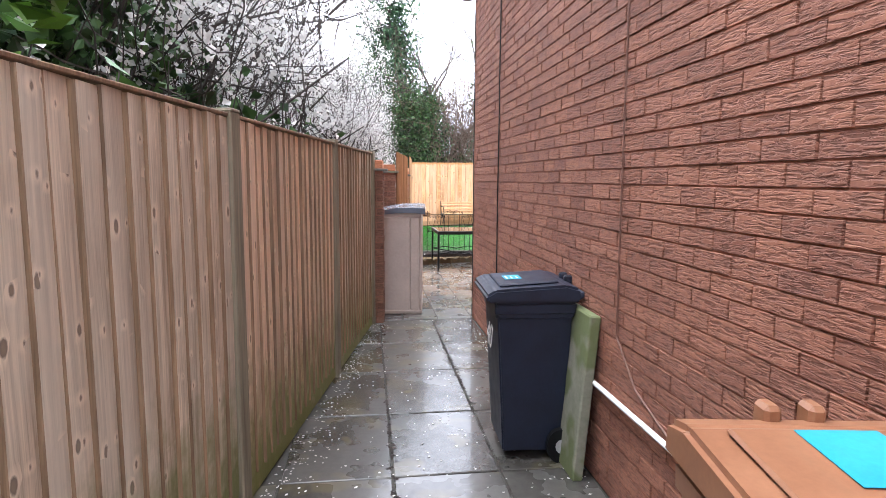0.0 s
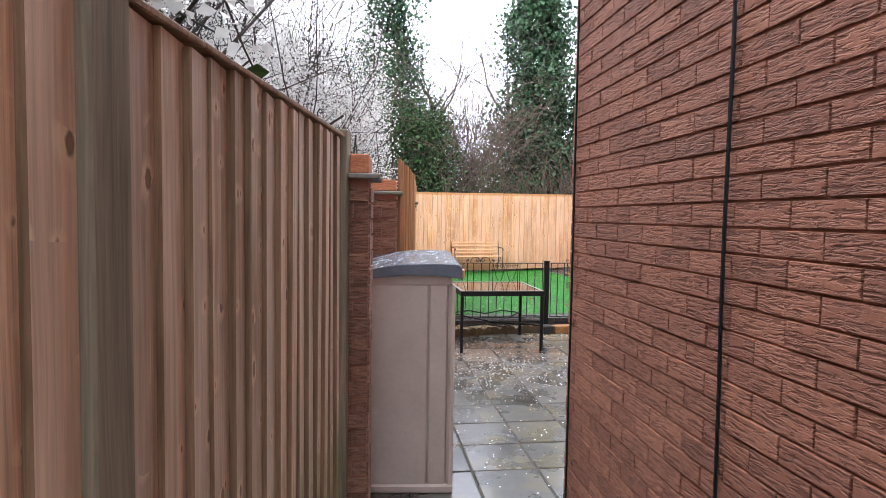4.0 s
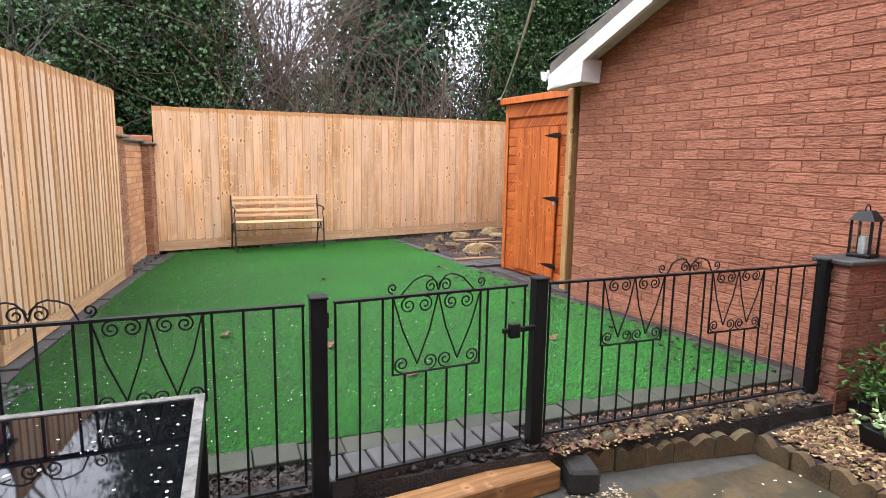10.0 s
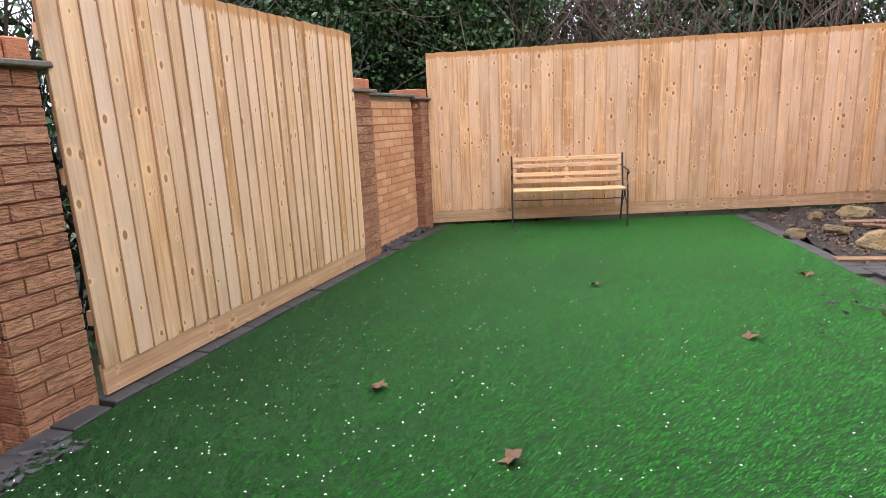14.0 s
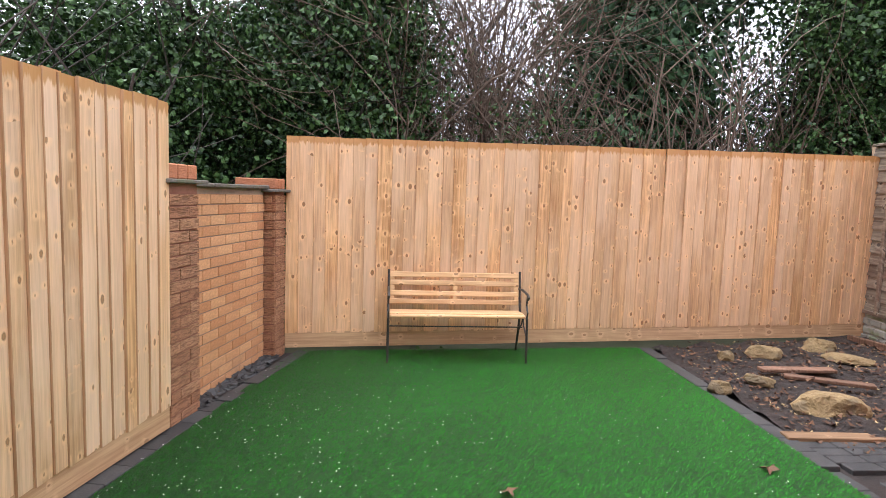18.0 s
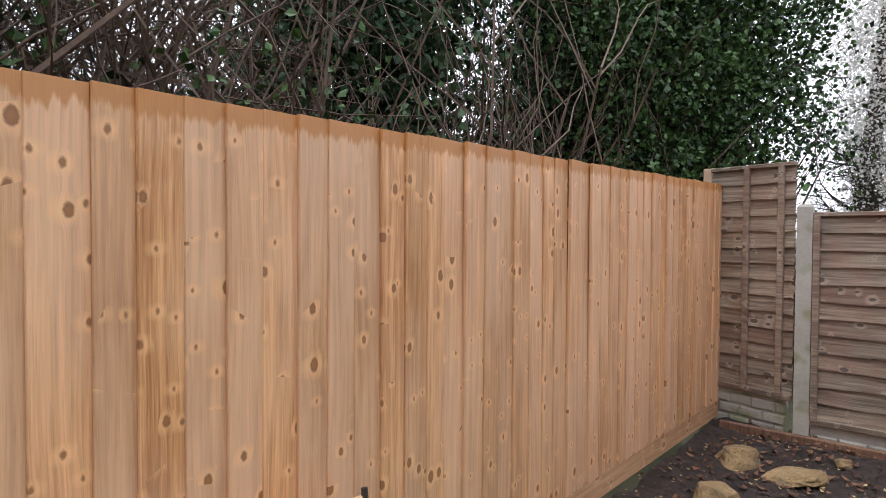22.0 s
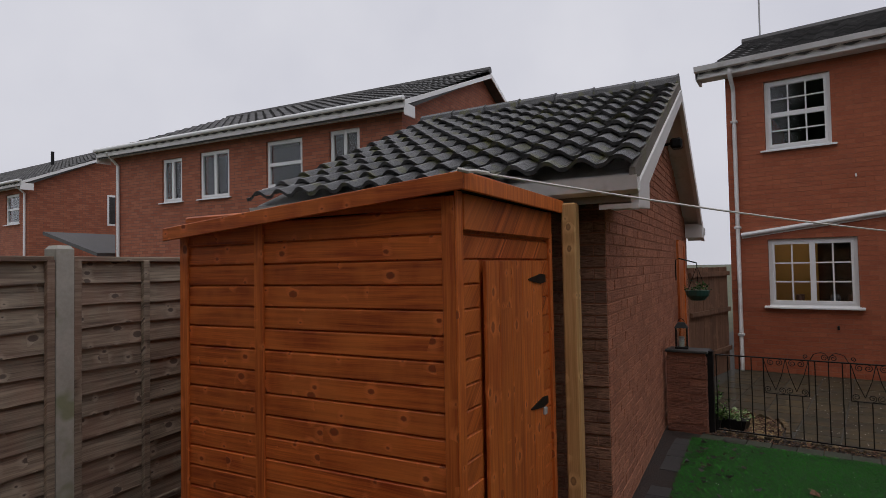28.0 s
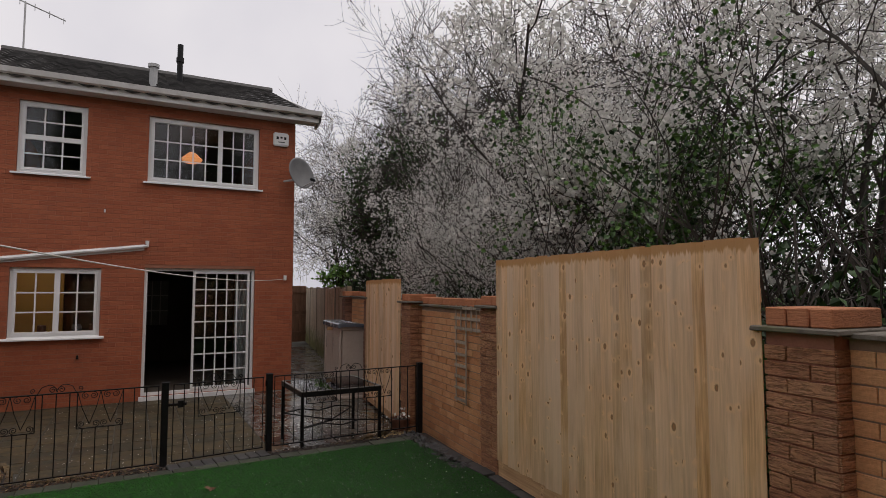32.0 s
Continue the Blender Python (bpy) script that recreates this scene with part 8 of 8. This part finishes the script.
for k, (x, y, h, per, bare_, kids_) in enumerate(((-2.3, 5.2, 7.4, 8, 0.35, thin_), (-3.3, 8.9, 8.2, 5, 0.3, thin_), (-3.7, 1.0, 7.6, 5, 0.5, thin_), (-5.2, 4.6, 9.0, 2, 0.6, full_), (-4.6, -4.2, 8.4, 4, 0.6, full_), (-4.2, -8.5, 8.5, 4, 0.6, full_), (-7.5, 12.5, 8.0, 4, 0.4, thin_), (-5.0, -12.5, 9.5, 3, 0.6, full_), (-7.5, -7.5, 10.0, 3, 0.6, full_), (-6.2, -1.0, 9.0, 2, 0.65, full_), (-1.6, 7.4, 5.0, 6, 0.3, thin_))):
    blossom(x, y, -0.1, h, 60 + k, per, bare_, kids_)
tree("blossom_tree", pose(-0.95, 4.5, 0), 4.3, [5, 6, 6], 3, 77, BLOSSOM, "low spreading shrub thick with white blossom behind the wall", 34, (0.013, 0.027), 0.07, TWIG, 5, 0.45, 0.05, minr=0.005, bare=0.25)
tree("blossom_tree", pose(-1.3, 6.3, 0), 4.0, [5, 6, 6], 3, 78, BLOSSOM, "low spreading shrub thick with white blossom behind the pier", 26, (0.014, 0.03), 0.07, TWIG, 4, 0.45, 0.05, minr=0.005, bare=0.3)
tree("bare_tree", pose(-5.6, -0.6, 0), 8.6, [6, 6, 6, 6], 4, 93, IVY, "dense dark-twigged tree with scattered ivy among the blossom", 1, (0.05, 0.09), 0.08, TWIG, 3, 0.35, 0.09, minr=0.009, bare=0.55)
# dark evergreens beside the passage
hedge("laurel_hedge", [(-1.75, -4.2), (-1.35, -1.0), (-0.85, 1.6)], 2.1, 0.6, 21, IVY, "dark evergreen hedge behind the passage fence", 9000, (0.08, 0.14), 60)
ivy_column("ivy_clad_tree", pose(-2.3, -0.4, 0), 5.4, 1.1, 31, IVY, "dark ivy-clad tree behind the passage fence", 100, 110, (0.07, 0.12))
ivy_column("ivy_clad_tree", pose(-2.4, -3.4, 0), 5.6, 1.2, 32, IVY, "dark ivy-clad tree beyond the passage fence", 100, 110, (0.07, 0.12))
ivy_column("ivy_clad_tree", pose(-3.4, 2.4, 0), 5.0, 1.0, 36, IVY, "dark ivy-clad tree behind the brick wall", 80, 100, (0.07, 0.12))
lr = thing("laurel_shrub", pose(-1.05, -3.35, 1.9), "bright glossy laurel leaves hanging over the fence", "shrub")
rr = random.Random(4)
sh = Shape()
for k in range(26):
    leaf_cloud(sh, (rr.uniform(-.4, .28), rr.uniform(-.9, 1.0), rr.uniform(0.0, .55)), 12, (0.09, 0.12, 0.06), 0.10, 0.17, rr, -0.1)
tagged(part("foliage", sh, BRIGHT, lr, "large glossy green foliage"), kind="stuff")
sh = Shape()
for k in range(14):
    sh.tube([(rr.uniform(-.5, -.1), rr.uniform(-.8, .9), -1.9), (rr.uniform(-.3, .1), rr.uniform(-.8, .9), 0.4)], 0.012, 4, False)
tagged(part("brush", sh, BARK, lr), kind="stuff")
hedge("dark_hedge", [(-0.9, 3.4), (-0.5, 6.0), (-0.1, 9.0), (0.2, 12.4)], 2.25, 0.7, 22, IVY, "dark ivy hedge behind the garden wall", 17000, (0.05, 0.085), 130)
hedge("dark_hedge", [(-3.2, -0.5), (-2.9, 5.5)], 3.9, 1.2, 23, IVY, "dark shrubs under the blossom trees", 15000, (0.06, 0.11), 190)
hedge("dark_hedge", [(-2.8, 6.0), (-2.2, 13.0)], 2.6, 1.0, 26, IVY, "low dark shrubs under the nearer blossom trees", 7000, (0.06, 0.11), 110)
tree("holly_tree", pose(-1.6, 7.7, 0), 4.2, [5, 5, 5], 3, 15, SHRUB_LEAF, "dark green shrub among the blossom trees", 7, (0.04, 0.07), 0.14, BARK, 3, 0.4, 0.06)
# behind the back fence
ivy_column("ivy_clad_tree", pose(0.9, 15.6, 0), 8.6, 1.05, 33, CONIFER, "tall narrow ivy-clad tree behind the corner", 150, 110, (0.07, 0.12), top=0.75)
ivy_column("ivy_clad_tree", pose(5.7, 17.0, 0), 9.2, 1.55, 34, CONIFER, "broad ivy-clad tree behind the back fence", 190, 120, (0.08, 0.14), top=0.7)
ivy_column("ivy_clad_tree", pose(9.9, 17.4, 0), 7.4, 1.75, 35, IVY, "dense dark evergreen tree behind the back fence", 220, 210, (0.055, 0.095), top=0.45)
ivy_column("ivy_clad_tree", pose(8.2, 15.6, 0), 6.2, 1.3, 37, IVY, "dark evergreen overhanging the fence corner", 190, 220, (0.045, 0.08), top=0.8)
ivy_column("ivy_clad_tree", pose(9.9, 15.3, 0), 6.6, 1.3, 38, IVY, "dark evergreen beyond the fence corner", 190, 220, (0.045, 0.08), top=0.8)
ivy_column("blossom_tree", pose(12.5, 14.35, 0), 5.7, 0.8, 44, BLOSSOM, "narrow blossom tree behind the lap fence", 190, 90, (0.026, 0.048), top=0.75)
ivy_column("ivy_clad_tree", pose(-0.7, 14.3, 0), 3.5, 1.6, 39, IVY, "dark laurel tree behind the brick wall", 260, 190, (0.045, 0.08), top=0.85)
ivy_column("ivy_clad_tree", pose(1.6, 14.6, 0), 4.4, 1.05, 40, IVY, "dark laurel tree behind the fence end", 190, 190, (0.045, 0.08), top=0.8)
hedge("dark_hedge", [(1.6, 14.4), (5.0, 15.0), (9.0, 15.6), (11.3, 16.2)], 2.9, 0.9, 24, IVY, "mixed dark hedge behind the back fence", 12000, (0.035, 0.065), 220, RUST_TWIG)
hedge("far_shrubs", [(-4, 19.5), (3, 20), (12, 20.5)], 4.8, 1.6, 25, CONIFER, "grey-green shrubs beyond the hedge", 12000, (0.10, 0.17), 140)
thicket("bramble_thicket", pose(2.9, 15.6, 0), 1.3, 5.6, 41, RUST_TWIG, "tall tangle of reddish brown bare stems", 150)
thicket("bramble_thicket", pose(0.0, 17.2, 0), 2.0, 5.2, 42, RUST_TWIG, "tangle of brown bare stems beside the ivy tree", 150)
thicket("bramble_thicket", pose(7.8, 17.6, 0), 1.2, 5.0, 43, TWIG, "tangle of bare stems between the evergreens", 110)
for i, (x, y, h) in enumerate(((3.6, 21, 9), (7.9, 20.5, 10), (-2, 19, 9))):
    if i == 0:
        bare = tree("bare_tree", pose(x, y, 0), h, [5, 5, 5, 5], 4, 51, None, "tall bare winter tree", bark=TWIG, stems=2, lean=0.2, radius=0.12, bend=0.22)
    else:
        copy_thing(bare, pose(x, y, 0, 0, 0, 70 * i))
# monkey puzzle
mp = thing("monkey_puzzle_tree", pose(13.65, 14.02, 0), "dark bare monkey puzzle tree with curved scaly arms", "tree")
rr = random.Random(9)
sh = Shape().tube([(0, 0, 0), (0.03, 0, 2.6), (0, 0, 4.55)], [0.08, 0.06, 0.035], 8, False)
part("trunk", sh, BARK, mp)
for k in range(46):
    z = 2.3 + 2.0 * k / 46
    a = k * 2.4
    L = 1.1 * (1 - (z - 2.3) / 3.2)
    d = Vector((math.cos(a), math.sin(a), 0))
    sh = Shape().tube([Vector((0, 0, z)), Vector((0, 0, z + 0.02)) + d * L * 0.5, Vector((0, 0, z + 0.1)) + d * L * 0.85, Vector((0, 0, z + 0.24)) + d * L], [0.026, 0.036, 0.038, 0.026], 6)
    for j in range(2):
        e = Vector((math.cos(a + (j - .5) * 1.2), math.sin(a + (j - .5) * 1.2), 0.15))
        sh.tube([Vector((0, 0, z + 0.05)) + d * L * 0.55, Vector((0, 0, z + 0.1)) + d * L * 0.55 + e * L * 0.3, Vector((0, 0, z + 0.2)) + d * L * 0.55 + e * L * 0.42], [0.026, 0.034, 0.026], 5)
    part("arm", sh, BARK, mp)

# ---- bricks of the walls ----
for make_bricks in LATE:
    make_bricks()
